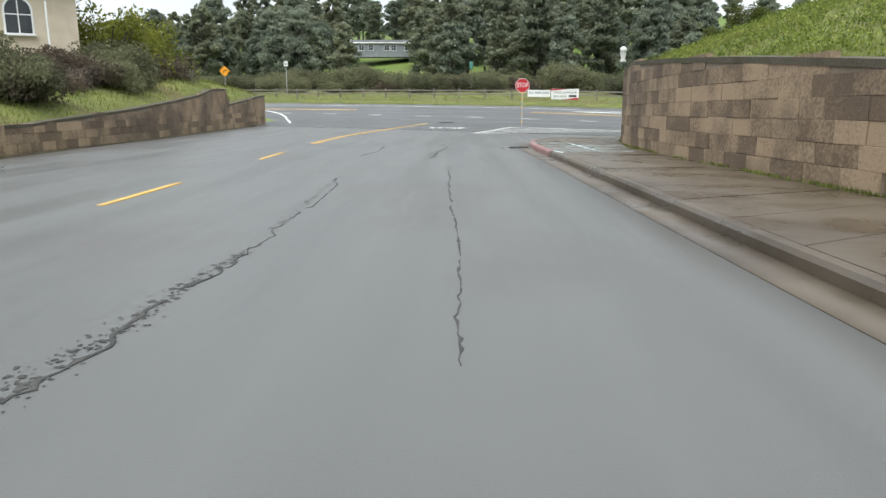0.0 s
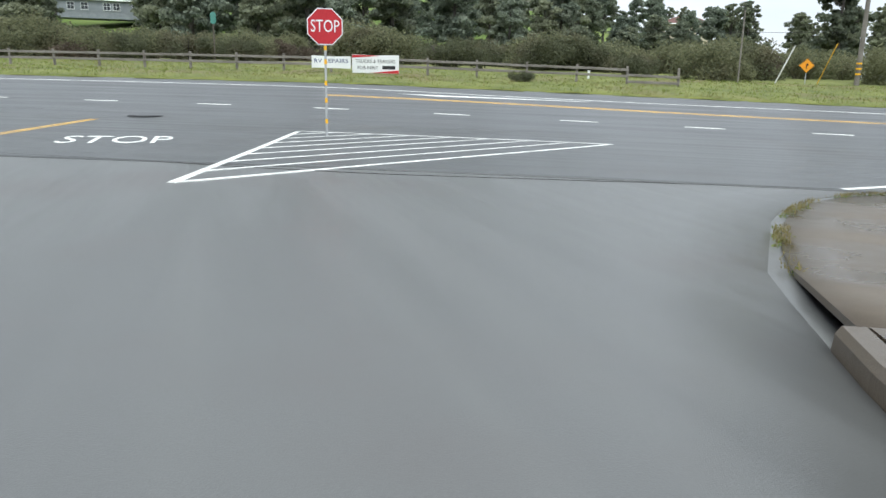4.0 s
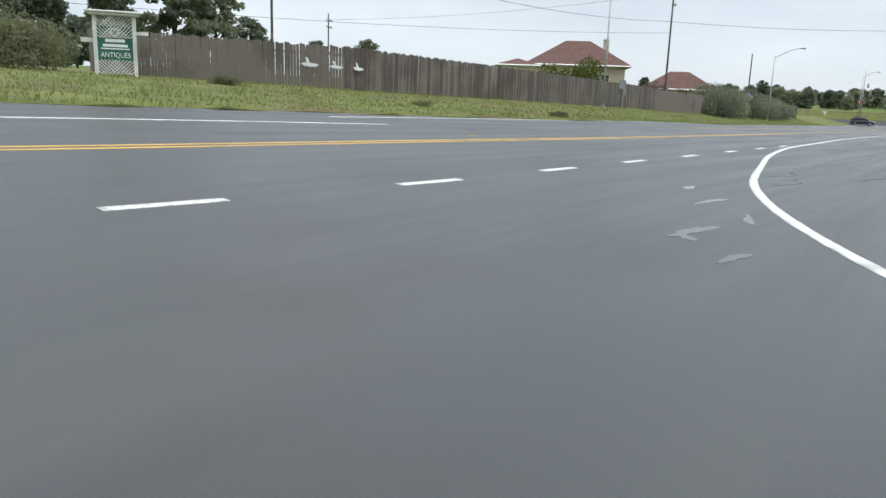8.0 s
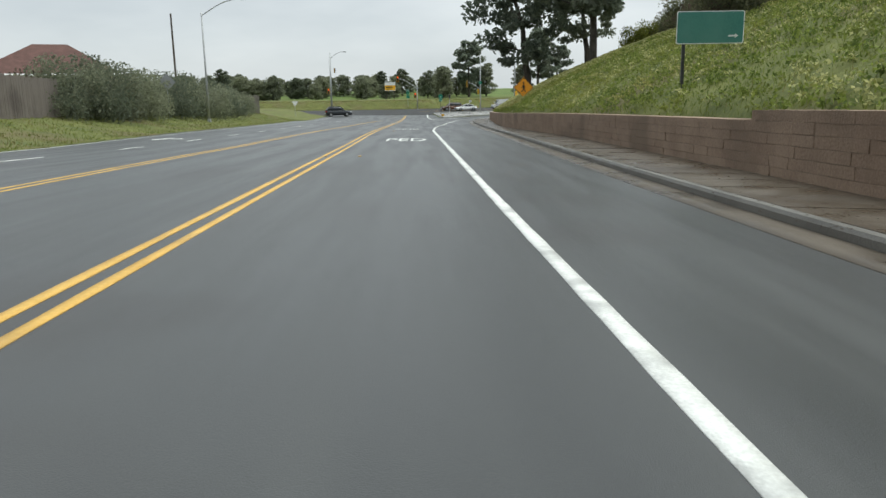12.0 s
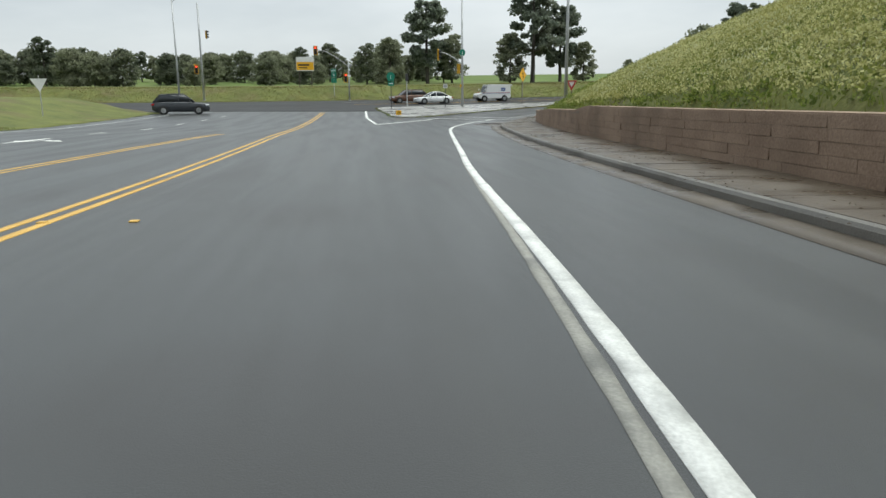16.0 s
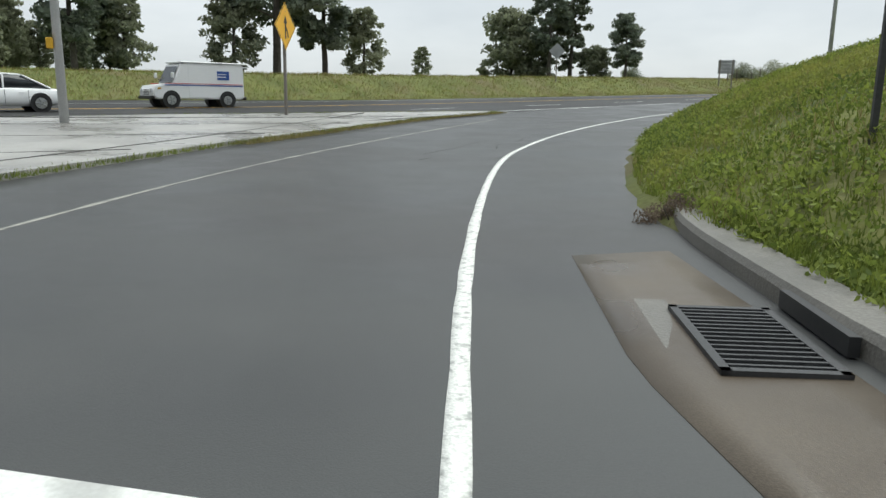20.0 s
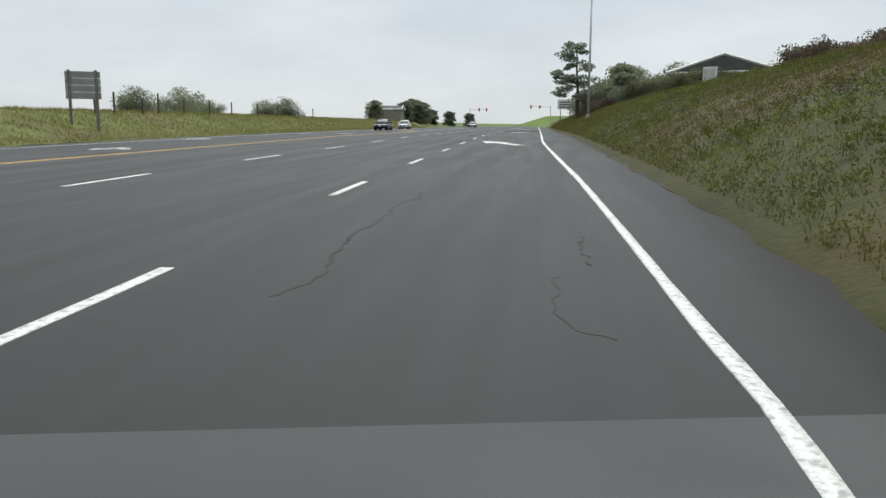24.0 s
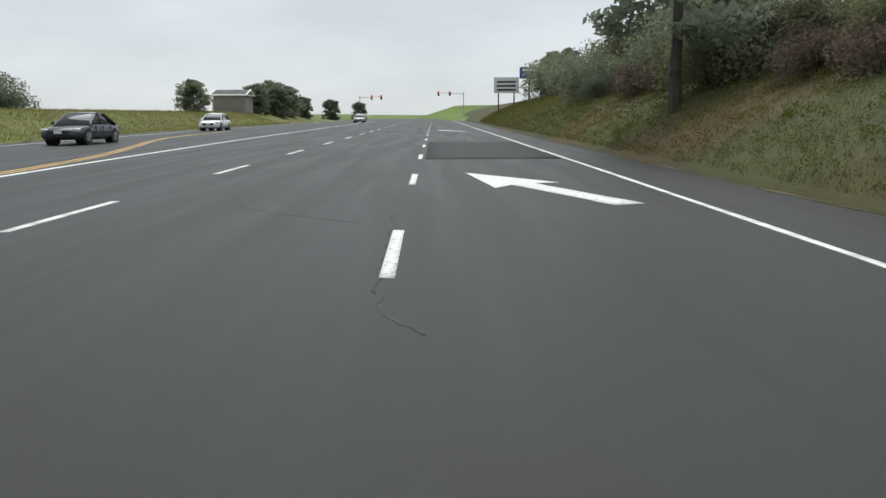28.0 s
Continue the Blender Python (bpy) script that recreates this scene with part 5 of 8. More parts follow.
def set_out():
    """Puts every noted plant on the land: the first of a kind is the model itself, the rest share its meshes."""
    seen = set()
    z = land_z(np.array([w[1] for w in waiting]), np.array([w[2] for w in waiting]))
    for (kind, x, y, scale, turn, sink), height in zip(waiting, z):
        m = pose(x, y, height - sink, 0, 0, turn) @ Matrix.Diagonal((scale, scale, scale, 1))
        if kind.name in seen:
            copy_thing(kind, m).matrix_basis = m
        else:
            seen.add(kind.name)
            kind.matrix_basis = m


random.seed(21)
# wooded hills behind the west end of the cross highway
hill = [hw(s + random.uniform(-4, 4), n + random.uniform(-4, 4)) for n, gap in ((70, 7.5), (80, 7), (92, 7.5), (106, 8), (122, 9), (142, 10), (165, 12), (195, 14), (230, 17)) for s in np.arange(-165, 52 + (n - 70) * 0.1, gap)]
for x, y in hill:
    s, n = to_hw(x, y)
    if abs(math.atan2(x - 6, y + 31) - math.atan2(-133 - 6, 97 + 31)) < 0.05 and n < 127:
        continue
    bearing = math.degrees(math.atan2(y + 13.4, x + 3.7))
    tall = 0.58 if bearing < 103 else 0.8 if bearing < 112 else 1.25 if n > 115 else 1.0
    plant(PINES[random.choice((0, 1, 2, 2, 3))], x, y, random.uniform(0.78, 1.2) * tall)
# scrub flats between the rail fence and the woods
for k in range(230):
    s, n = random.uniform(-140, 26), random.uniform(27, 66)
    x, y = hw(s, n)
    plant(SHRUBS[random.choice((0, 1, 1, 0, 4))], x, y, random.uniform(0.7, 1.25))
# darker trees right of the antiques sign and behind the board fence
for x, y, k, sc in ((14, 66, 2, 0.85), (20, 72, 2, 0.8), (26, 80, 3, 0.9), (9, 74, 3, 0.95), (2, 80, 2, 0.9), (34, 92, 3, 0.7), (52, 96, 3, 0.62), (60, 130, 3, 0.75), (84, 116, 3, 0.5)):
    plant(PINES[k], x, y, sc)
plant(SHRUBS[3], 56.5, 60.5, 1.9)
# hedge shrubs at the end of the board fence
for k, (s, n, sc) in enumerate(((100, 24.6, 1.0), (104, 24.2, 1.1), (108.5, 24.4, 1.05), (113, 24.6, 0.95), (118, 24.4, 1.0), (123, 24.0, 1.05), (128, 23.8, 0.95), (133, 23.8, 0.95), (138, 24.0, 0.9), (143, 24.4, 0.8), (149, 25, 0.7))):
    plant(SHRUBS[2], *hw(s, n), sc)
for s, n, sc in ((104, 31, 1.1), (126, 33, 1.0)):
    plant(SHRUBS[4], *hw(s, n), 2.0)
# skyline across the main highway
for k in range(118):
    s = -230 + k * 1.75 + random.uniform(-1.5, 1.5)
    if s > -26:
        continue
    n = random.uniform(60, 100)
    plant(PINES[random.choice((4, 4, 4, 3))], *r1(s, n), random.uniform(0.45, 0.75))
for x, y, k, sc in ((246, 66.5, 0, 1.15), (250, 62, 1, 1.0), (243, 70, 3, 0.75), (252, 58, 3, 0.62), (256, 88, 1, 1.15), (260, 84, 3, 0.8), (238, 90, 3, 0.7), (270, 50, 3, 0.35), (290, 24, 2, 0.95), (288, 28, 0, 1.0), (293, 33, 4, 1.25), (291, 29, 4, 0.8), (283, 17.5, 1, 0.75), (286, 21, 4, 0.6)):
    plant(PINES[k], x, y, sc)
for s, n, sc in ((70, 44, 0.9), (82, 40, 0.6), (98, 52, 1.2), (116, 45, 0.9), (128, 46, 1.1), (60, 60, 0.7)):
    plant(SHRUBS[2], *r1(s, n), sc)
for s, n, sc in ((150, 33, 0.8), (176, 31, 0.9), (184, 29, 1.0), (189, 31, 1.1), (194, 29, 1.05), (199, 32, 1.1), (205, 28, 0.8), (232, 26, 0.9), (260, 22, 0.9)):
    plant(PINES[4], *r1(s, n), 0.62 * sc)
# right-hand hillside over the highway wall
plant(PINES[5], 114.0, 42.7, 1.1, 130, sink=0.3)
plant(PINES[5], 119.0, 38.2, 0.9, 95, sink=0.3)
plant(PINES[0], 112.5, 37.0, 0.95, 200)
for k in range(46):
    s, n = random.uniform(30, 112), -random.uniform(19, 34)
    x, y = hw(s, n)
    plant(PINES[random.choice((0, 1, 2, 3, 3))], x, y, random.uniform(0.55, 0.85))
for k in range(60):
    s, n = random.uniform(34, 116), -random.uniform(14.5, 24)
    x, y = hw(s, n)
    plant(SHRUBS[random.choice((0, 1, 4, 4, 3))], x, y, random.uniform(0.6, 1.0))
for k in range(26):
    s, n = random.uniform(120, 176), -random.uniform(24, 33)
    x, y = hw(s, n)
    plant(SHRUBS[random.choice((0, 1, 4))], x, y, random.uniform(0.6, 0.95))
# bank left of the side street
for k in range(46):
    u = random.uniform(0.0, 0.86)
    p = shifted(line(WALL_LEFT[::-1], 0.5), 1.0)
    i = int(u * (len(p) - 1))
    d = random.uniform(1.3, 4.5)
    q = p[i] + (p[i] - line(WALL_LEFT[::-1], 0.5)[i]) * d
    plant(SHRUBS[random.choice((0, 1, 4, 4))], *q, random.uniform(0.5, 0.9))
for x, y, sc in ((-24.5, -25.0, 1.25), (-27.5, -22.6, 1.0), (-31.0, -20.0, 1.35), (-36.5, -16.5, 1.1), (-33, -18.5, 0.9)):
    plant(SHRUBS[3], x, y, sc * 1.15)
for x, y, k, sc in ((-46, -24, 2, 0.9), (-54, -18, 3, 0.9), (-60, -30, 2, 1.0), (-40, -34, 3, 0.8), (-70, -20, 2, 1.1), (-85, -28, 1, 1.1)):
    plant(PINES[k], x, y, sc)
# over the tall street wall
for x, y, sc in ((8.0, -18.5, 0.35), (6.0, -16.5, 0.3), (19.5, -27, 0.45)):
    plant(SHRUBS[3], x, y, sc)
for x, y, k, sc in ((16, -6, 2, 0.8), (20, -2, 3, 0.8), (26, 0, 2, 0.9), (31, 4, 3, 0.8)):
    plant(PINES[k], x, y, sc)
# brush along the main highway's bank
for k in range(40):
    s = random.uniform(66, 112)
    plant(SHRUBS[random.choice((1, 4, 4, 2))], *r1(s, -random.uniform(8.6, 11.5)), random.uniform(0.45, 0.8))
for s, n, sc in ((92, -13.5, 0.62), (98, -15, 0.6), (104, -14.5, 0.55), (86, -13.0, 0.45)):
    plant(PINES[4], *r1(s, n), sc)
plant(PINES[6], 257.1, -40.9, 1.0, 70)
for k in range(110):
    s, n = random.uniform(50, 150), -random.uniform(10.0, 24)
    if s > 110 and n > -12 or n > -11.5 and not 60 < s < 100 or s < 80 and n < -12.5:
        continue
    plant(SHRUBS[random.choice((1, 1, 2, 4, 4))], *r1(s, n), random.uniform(0.6, 1.1) * (1.25 if n < -13 else 0.9))
for k in range(11):
    s = random.uniform(4, 30)
    plant(SHRUBS[random.choice((1, 2, 4))], *r1(s, -random.uniform(16, 24)), random.uniform(0.6, 1.0))
for s, n, sc in ((60, -11.5, 0.55), (60.5, -13, 0.6), (59, -14.6, 0.6), (60, -16, 0.62), (61, -17.4, 0.66), (59.5, -18.6, 0.62)):
    plant(SHRUBS[1], *r1(s, n), sc)
for s, n, sc in ((24, -18, 0.6), (27, -19, 0.7), (30, -18.5, 0.65), (33, -19.5, 0.75), (36, -19, 0.7), (39, -20, 0.75), (42, -20, 0.7)):
    plant(SHRUBS[4], *r1(s, n), sc)
for s, n, sc in ((86, -34, 0.65), (91, -40, 0.7)):
    plant(PINES[4], *r1(s, n), sc)
for s, n, sc in ((150, -14, 0.5), (156, -15, 0.55), (146, -16, 0.5)):
    plant(PINES[3], *r1(s, n), sc)
plant(SHRUBS[4], 179.0, 57.0, 0.22)
plant(SHRUBS[0], 12.6, 37.2, 0.3)
plant(SHRUBS[0], 30.0, 34.5, 0.22)
plant(SHRUBS[0], 20.5, 33.5, 0.22)
plant(SHRUBS[0], -16.0, 21.8, 0.35)
set_out()


def lattice_z(zf, xy, cell=0.5):
    """Heights at many points, through a lattice of fewer."""
    q = xy / cell
    i = np.floor(q).astype(np.int64)
    f = q - i
    key = lambda a, b: (a + 20000) * 65536 + b + 20000
    keys = np.unique(np.concatenate([key(i[:, 0] + a, i[:, 1] + b) for a in (0, 1) for b in (0, 1)]))
    z = zf((keys // 65536 - 20000) * cell, (keys % 65536 - 20000) * cell)
    at = lambda a, b: z[np.searchsorted(keys, key(i[:, 0] + a, i[:, 1] + b))]
    u, v = f[:, 0], f[:, 1]
    return (at(0, 0) * (1 - v) + at(0, 1) * v) * (1 - u) + (at(1, 0) * (1 - v) + at(1, 1) * v) * u


def blades(name, rng, xy, tall, wide, material, label, lift=0.0, zf=bank_z):
    """Grass blades, one sliver each, rooted on the land."""
    z = lattice_z(zf, xy) + 0.01 + lift
    n = len(xy)
    ang = rng.uniform(0, 6.28, n)
    h = tall * rng.uniform(0.4, 1.3, n)
    lean = rng.normal(0, 0.35, (n, 2)) * h[:, None]
    w = wide * rng.uniform(0.6, 1.4, n)
    dx, dy = np.cos(ang) * w, np.sin(ang) * w
    v = np.stack([np.column_stack([xy[:, 0] - dx, xy[:, 1] - dy, z]), np.column_stack([xy[:, 0] + dx, xy[:, 1] + dy, z]), np.column_stack([xy + lean, z + h])], 1).reshape(-1, 3)
    return tagged(new(name, mesh_np(name, v, np.arange(3 * n).reshape(-1, 3), material)), label, "grass", kind="stuff")


def along_path(rng, path, n, d0, d1, power=1.0):
    """Points scattered to the right of a line."""
    p = np.array(path, float)
    u = rng.uniform(0, len(p) - 1.001, n)
    i = u.astype(int)
    f = (u - i)[:, None]
    base = p[i] * (1 - f) + p[i + 1] * f
    side = shifted(p, -1.0) - p
    s = side[i]
    d = d0 + (d1 - d0) * rng.uniform(0, 1, n) ** power
    return base + s * d[:, None]


def patchy(rng, xy, keep=0.5, scale=0.35):
    f = np.sin(xy[:, 0] * scale * 1.3 + 1.0) * np.sin(xy[:, 1] * scale * 1.7) + 0.6 * np.sin(xy[:, 0] * scale * 3.1) * np.sin(xy[:, 1] * scale * 2.7 + 2)
    return xy[f > rng.normal(keep - 0.5, 0.35, len(xy))]


def herbs(name, rng, xy, spread, count, size, material, label, zf=bank_z, lift=0.04):
    """Low leafy weeds: domes of small leaves rooted on the land."""
    z = lattice_z(zf, xy) + lift
    r = spread * rng.uniform(0.5, 1.4, len(xy))
    v, f = leaves(rng, np.column_stack([xy, z + r * 0.3]), r, count, size, 0.55, 0.8)
    return tagged(new(name, mesh_np(name, v, f, material)), label, "weeds", kind="stuff")


rng = np.random.RandomState(9)
corner_kerb = shifted(kerb_all[kerb_all[:, 1] > -13.0], -0.08)
weeds = patchy(rng, along_path(rng, corner_kerb, 2600, -0.06, 0.1, 1.0), 0.45, 1.4)
blades("kerb_weeds", rng, weeds, 0.055, 0.006, BLADE_DRY, "green weeds growing along the corner kerb", 0.02, bed_z)
herbs("kerb_weeds", rng, weeds[::16], 0.045, 12, 0.014, HERB, "low leafy weeds in the kerb joint", bed_z, 0.0)
rng = np.random.RandomState(5)
near_bank = smooth(BANK_EDGE[:9], 0.5, 2)
blades("grass_blades", rng, along_path(rng, near_bank, 90000, 0.0, 10.0, 1.4), 0.12, 0.009, BLADE, "lush green grass on the slip-lane bank")
blades("dry_grass", rng, patchy(rng, along_path(rng, near_bank, 16000, 0.0, 14.0, 1.2), 0.7), 0.22, 0.008, BLADE_DRY, "dry straw among the grass")
herbs("low_weeds", rng, along_path(rng, near_bank, 9000, 0.1, 11.0, 1.2), 0.16, 18, 0.032, HERB, "low leafy weeds on the slip-lane bank")
long_bank = smooth(BANK_EDGE[8:16], 0.6, 2)
blades("grass_blades", rng, along_path(rng, long_bank, 110000, 0.15, 12.0, 1.3), 0.11, 0.010, BLADE_OLIVE, "rough olive grass on the highway bank")
blades("dry_grass", rng, patchy(rng, along_path(rng, long_bank, 22000, 0.1, 12.0, 1.2), 0.6), 0.15, 0.009, BLADE_DRY, "dry straw on the highway bank")
herbs("low_weeds", rng, along_path(rng, long_bank, 22000, 0.15, 12.0, 1.2), 0.17, 22, 0.02, HERB_OLIVE, "low olive weeds on the highway bank")
herbs("low_weeds", rng, patchy(rng, along_path(rng, long_bank, 8000, 0.2, 6.0, 1.2), 0.9, 0.2), 0.17, 18, 0.02, HERB, "greener weeds in patches on the highway bank")
herbs("tussocks", rng, patchy(rng, along_path(rng, long_bank, 2600, 0.5, 11.0, 1.1), 0.5, 0.6), 0.3, 34, 0.04, BLADE_OLIVE, "coarse grass tussocks on the highway bank")
herbs("tussocks", rng, patchy(rng, along_path(rng, long_bank, 1500, 1.5, 11.0, 1.0), 0.8, 0.25), 0.34, 34, 0.035, BUSH_RED, "brown dead tussocks on the highway bank")
wall_line = shifted(line(WALL_HIGHWAY + [(166.0, 56.0), (172.0, 56.4)], 0.5), -0.35)
blades("grass_blades", rng, along_path(rng, wall_line, 80000, 0.0, 14.0, 1.2), 0.15, 0.012, BLADE, "weedy green hillside grass over the wall")
blades("dry_grass", rng, patchy(rng, along_path(rng, wall_line, 16000, 0.2, 14.0, 1.0), 0.6), 0.2, 0.010, BLADE_DRY, "dry stalks on the hillside")
herbs("low_weeds", rng, along_path(rng, wall_line, 13000, 0.1, 14.0, 1.1), 0.24, 18, 0.048, HERB, "leafy weeds covering the hillside over the wall")
late = wall_line[int(len(wall_line) * 0.56):int(len(wall_line) * 0.86)]
herbs("flowering_weeds", rng, along_path(rng, late, 17000, 0.3, 13.0, 0.9), 0.2, 16, 0.038, HERB_PALE, "yellow-green flowering weeds thick on the hillside", lift=0.2)
flowers = along_path(rng, late, 26000, 0.5, 13.0, 0.9)
blades("white_flowers", rng, patchy(rng, flowers, 0.3, 0.5), 0.05, 0.022, WEED, "pale white flowering weeds on the hillside", 0.32)
early = wall_line[:int(len(wall_line) * 0.56)]
herbs("flowering_weeds", rng, patchy(rng, along_path(rng, early, 5000, 0.3, 11.0, 0.9), 0.75, 0.5), 0.22, 14, 0.05, HERB_PALE, "yellow-green weeds in patches on the hillside", lift=0.08)
blades("white_flowers", rng, patchy(rng, along_path(rng, early, 6000, 0.6, 11.0, 0.9), 0.9, 0.7), 0.05, 0.022, WEED, "scattered pale flowers on the hillside", 0.2)
vline = np.array([hw(s, far_edge(s) + 0.1) for s in np.arange(160, -110, -1.0)])
herbs("low_weeds", rng, along_path(rng, vline, 3000, 1.5, 15.0, 0.9), 0.14, 12, 0.03, HERB, "low leafy weeds in the roadside grass")
blades("grass_blades", rng, along_path(rng, vline, 100000, 0.0, 15.0, 1.2), 0.12, 0.014, BLADE, "green roadside grass across the highway")
blades("dry_grass", rng, patchy(rng, along_path(rng, vline, 30000, 0.0, 13.0, 1.0), 0.6), 0.14, 0.017, BLADE_DRY, "dry grass across the highway")
street_line = shifted(line(WALL_STREET, 0.5), -0.5)
blades("grass_blades", rng, along_path(rng, street_line, 40000, -0.1, 10.0, 1.2), 0.14, 0.010, BLADE, "green grass over the tall wall")
herbs("low_weeds", rng, along_path(rng, street_line, 4500, 0.0, 10.0, 1.1), 0.18, 14, 0.04, HERB, "low leafy weeds on the slope over the tall wall")
left_line = shifted(line(WALL_LEFT, 0.5), -0.3)
blades("grass_blades", rng, along_path(rng, left_line, 16000, 0.0, 5.0, 1.0), 0.2, 0.014, BLADE, "grass behind the low wall")
far_line = np.array([r1(s, np.interp(s, (-200, -52, -26, 20, 60, 110, 200), (26.9, 25.9, 19.9, 19.9, 20.4, 23.4, 23.4)) + 0.3) for s in np.arange(170, -110, -1.0)])[::-1]
far_line = far_line[::-1]
blades("grass_blades", rng, along_path(rng, far_line[::-1], 60000, -10.0, -0.2, 1.0), 0.2, 0.022, BLADE, "olive grass on the far bank")
blades("dry_grass", rng, along_path(rng, far_line[::-1], 70000, -11.0, -0.2, 1.0), 0.24, 0.022, BLADE_DRY, "dry straw on the far bank")
leaf_line = shifted(kerb_far, -0.2)
blades("fallen_leaves", rng, patchy(rng, along_path(rng, leaf_line[::-1], 5000, -1.6, 0.55, 1.0), 0.6, 0.9), 0.012, 0.022, BUSH_RED, "brown fallen leaves on the wet pavement", 0.145, bed_z)
foot = line(WALL_STREET, 0.5)
blades("wall_foot_weeds", rng, patchy(rng, along_path(rng, foot[::-1], 5000, 0.0, 0.12, 1.0), 0.7, 1.2), 0.07, 0.012, BLADE, "small weeds at the foot of the block wall", 0.14, bed_z)

# ---------------------------------------------------------------- posts, signs, poles


def facing(x, y, cx, cy):
    """The turn that makes a thing's front, its -y side, look at a point."""
    return math.degrees(math.atan2(cx - x, -(cy - y)))


def post(root, tall, r=0.032, material=None, name="post", lean=0.0, square=0.0, y=0.0, x=0.0, base=-0.4):
    bm = B()
    if square:
        box(bm, x, y, base, square, square, tall - base, bevel=square * 0.08)
    else:
        rod(bm, (x, y, base), (x + lean, y, tall), r, r, 10)
    return part(name, bm, material or STEEL, root)


def panel(root, outline, material, y, thick=0.006, name="panel", label=""):
    bm = plate(B(), outline, thick, Matrix.Translation((0, y, 0)))
    return part(name, bm, material, root, label)


def bolts(root, places, y):
    bm = B()
    for x, z in places:
        rod(bm, (x, y, z), (x, y - 0.012, z), 0.014, 0.012, 6)
    return part("bolts", bm, SIGN_GREY, root)


def bar(root, x, z, w, h, y, material, name="writing_bar"):
    return panel(root, [(x - w / 2, z - h / 2), (x + w / 2, z - h / 2), (x + w / 2, z + h / 2), (x - w / 2, z + h / 2)], material, y, 0.003, name)


def text(root, body, size, x, z, y, material, width=None, stretch=1.0):
    return words("lettering", body, size, Matrix.Translation((x, y, z)) @ UPRIGHT, material, root, width, stretch, 0.003)


def diamond(name, x, y, high, size, turn, label, material=None, face=True, tall_post=None, wood=False, lean=0.0, group=""):
    """A square sign standing on its corner."""
    root = thing(name, x, y, zat(x, y), turn, label, "road sign", group)
    post(root, tall_post or high + size * 0.6, 0.035, POLE_W if wood else STEEL, square=0.1 if wood else 0.05)
    r = size / math.sqrt(2)
    front = -0.065 if wood else -0.04
    panel(root, ngon(4, r, 0, cz=high), (material or YELLOW) if face else SIGN_GREY, front, 0.004)
    if face:
        bm = B()
        outer, inner = ngon(4, r * 0.955, 0, cz=high), ngon(4, r * 0.915, 0, cz=high)
        vo = [bm.verts.new((px, front - 0.002, pz)) for px, pz in outer]
        vi = [bm.verts.new((px, front - 0.002, pz)) for px, pz in inner]
        for k in range(4):
            bm.faces.new((vo[k], vo[(k + 1) % 4], vi[(k + 1) % 4], vi[k]))
        part("border_line", bm, BLACK, root)
    bolts(root, ((0, high + r * 0.6), (0, high - r * 0.6)), front)
    return root, front, r


def strip(points, w, y, root, material=None, name="symbol"):
    """A flat band along points in the sign's plane."""
    p = np.array(points, float)
    t = np.gradient(p, axis=0)
    t /= np.hypot(*t.T)[:, None]
    s = np.stack([-t[:, 1], t[:, 0]], 1) * w / 2
    return panel(root, [tuple(q) for q in (p - s)] + [tuple(q) for q in (p + s)[::-1]], material or BLACK, y, 0.003, name)


def tri(root, a, b, c, y, material=None, name="arrow_tip"):
    return panel(root, [a, b, c], material or BLACK, y, 0.003, name)


# stop sign at the end of the street
sx, sy = -13.3, -2.0
root = thing("stop_sign", sx, sy, zat(sx, sy), facing(sx, sy, 8, -33), "red octagonal STOP sign on a banded steel post", "stop sign")
post(root, 3.3, 0.035, square=0.06)
for z in (0.35, 0.9, 1.35, 1.9, 2.25):
    bm = B()
    box(bm, 0, 0, z, 0.068, 0.068, 0.12)
    part("reflective_band", bm, YELLOW, root)
panel(root, ngon(8, 0.50, math.pi / 8, cz=2.85), WHITE, -0.046, 0.005, "rim")
panel(root, ngon(8, 0.47, math.pi / 8, cz=2.85), RED, -0.049, 0.003, "face")
text(root, "STOP", 0.42, 0, 2.85, -0.053, WHITE, 0.74, 1.05)

# yellow warning diamonds and small posts along the cross highway
root, f, r = diamond("curve_sign", -66.0, 7.6, 3.0, 0.95, facing(-66, 7.6, 5, -30), "yellow diamond curve warning sign by the highway", ORANGE)
strip([(-0.14, 2.75), (-0.14, 2.98), (-0.05, 3.08), (0.08, 3.1)], 0.09, f - 0.006, root)
tri(root, (0.08, 2.97), (0.28, 3.1), (0.08, 3.23), f - 0.006)
root = thing("small_white_sign", -63.0, 14.6, zat(-63, 14.6), facing(-63, 14.6, 5, -30), "small white sign on a tall grey pole", "road sign")
post(root, 4.2, 0.05)
panel(root, rounded(0.5, 0.62, 0.05, 3.75), WHITE, -0.06)
bar(root, 0, 3.8, 0.3, 0.06, -0.064, BLACK)
bar(root, 0, 3.65, 0.3, 0.06, -0.064, BLACK)
root = thing("green_sign", -43.6, 28.1, zat(-43.6, 28.1), facing(-43.6, 28.1, 0, -20), "tall narrow weathered sign on a post seen edge-on", "road sign")
post(root, 3.6, 0.05, WOOD_D, square=0.1)
panel(root, rounded(0.42, 0.9, 0.18, 3.3), TEAL, -0.07)
root, f, r = diamond("warning_sign", -1.4, 37.1, 1.25, 0.66, facing(-1.4, 37.1, -5, -8), "low amber diamond warning sign in the verge grass", ORANGE)
strip([(-0.02, 1.05), (-0.02, 1.2), (0.03, 1.28)], 0.06, f - 0.006, root)
tri(root, (-0.06, 1.26), (0.03, 1.42), (0.11, 1.26), f - 0.006)
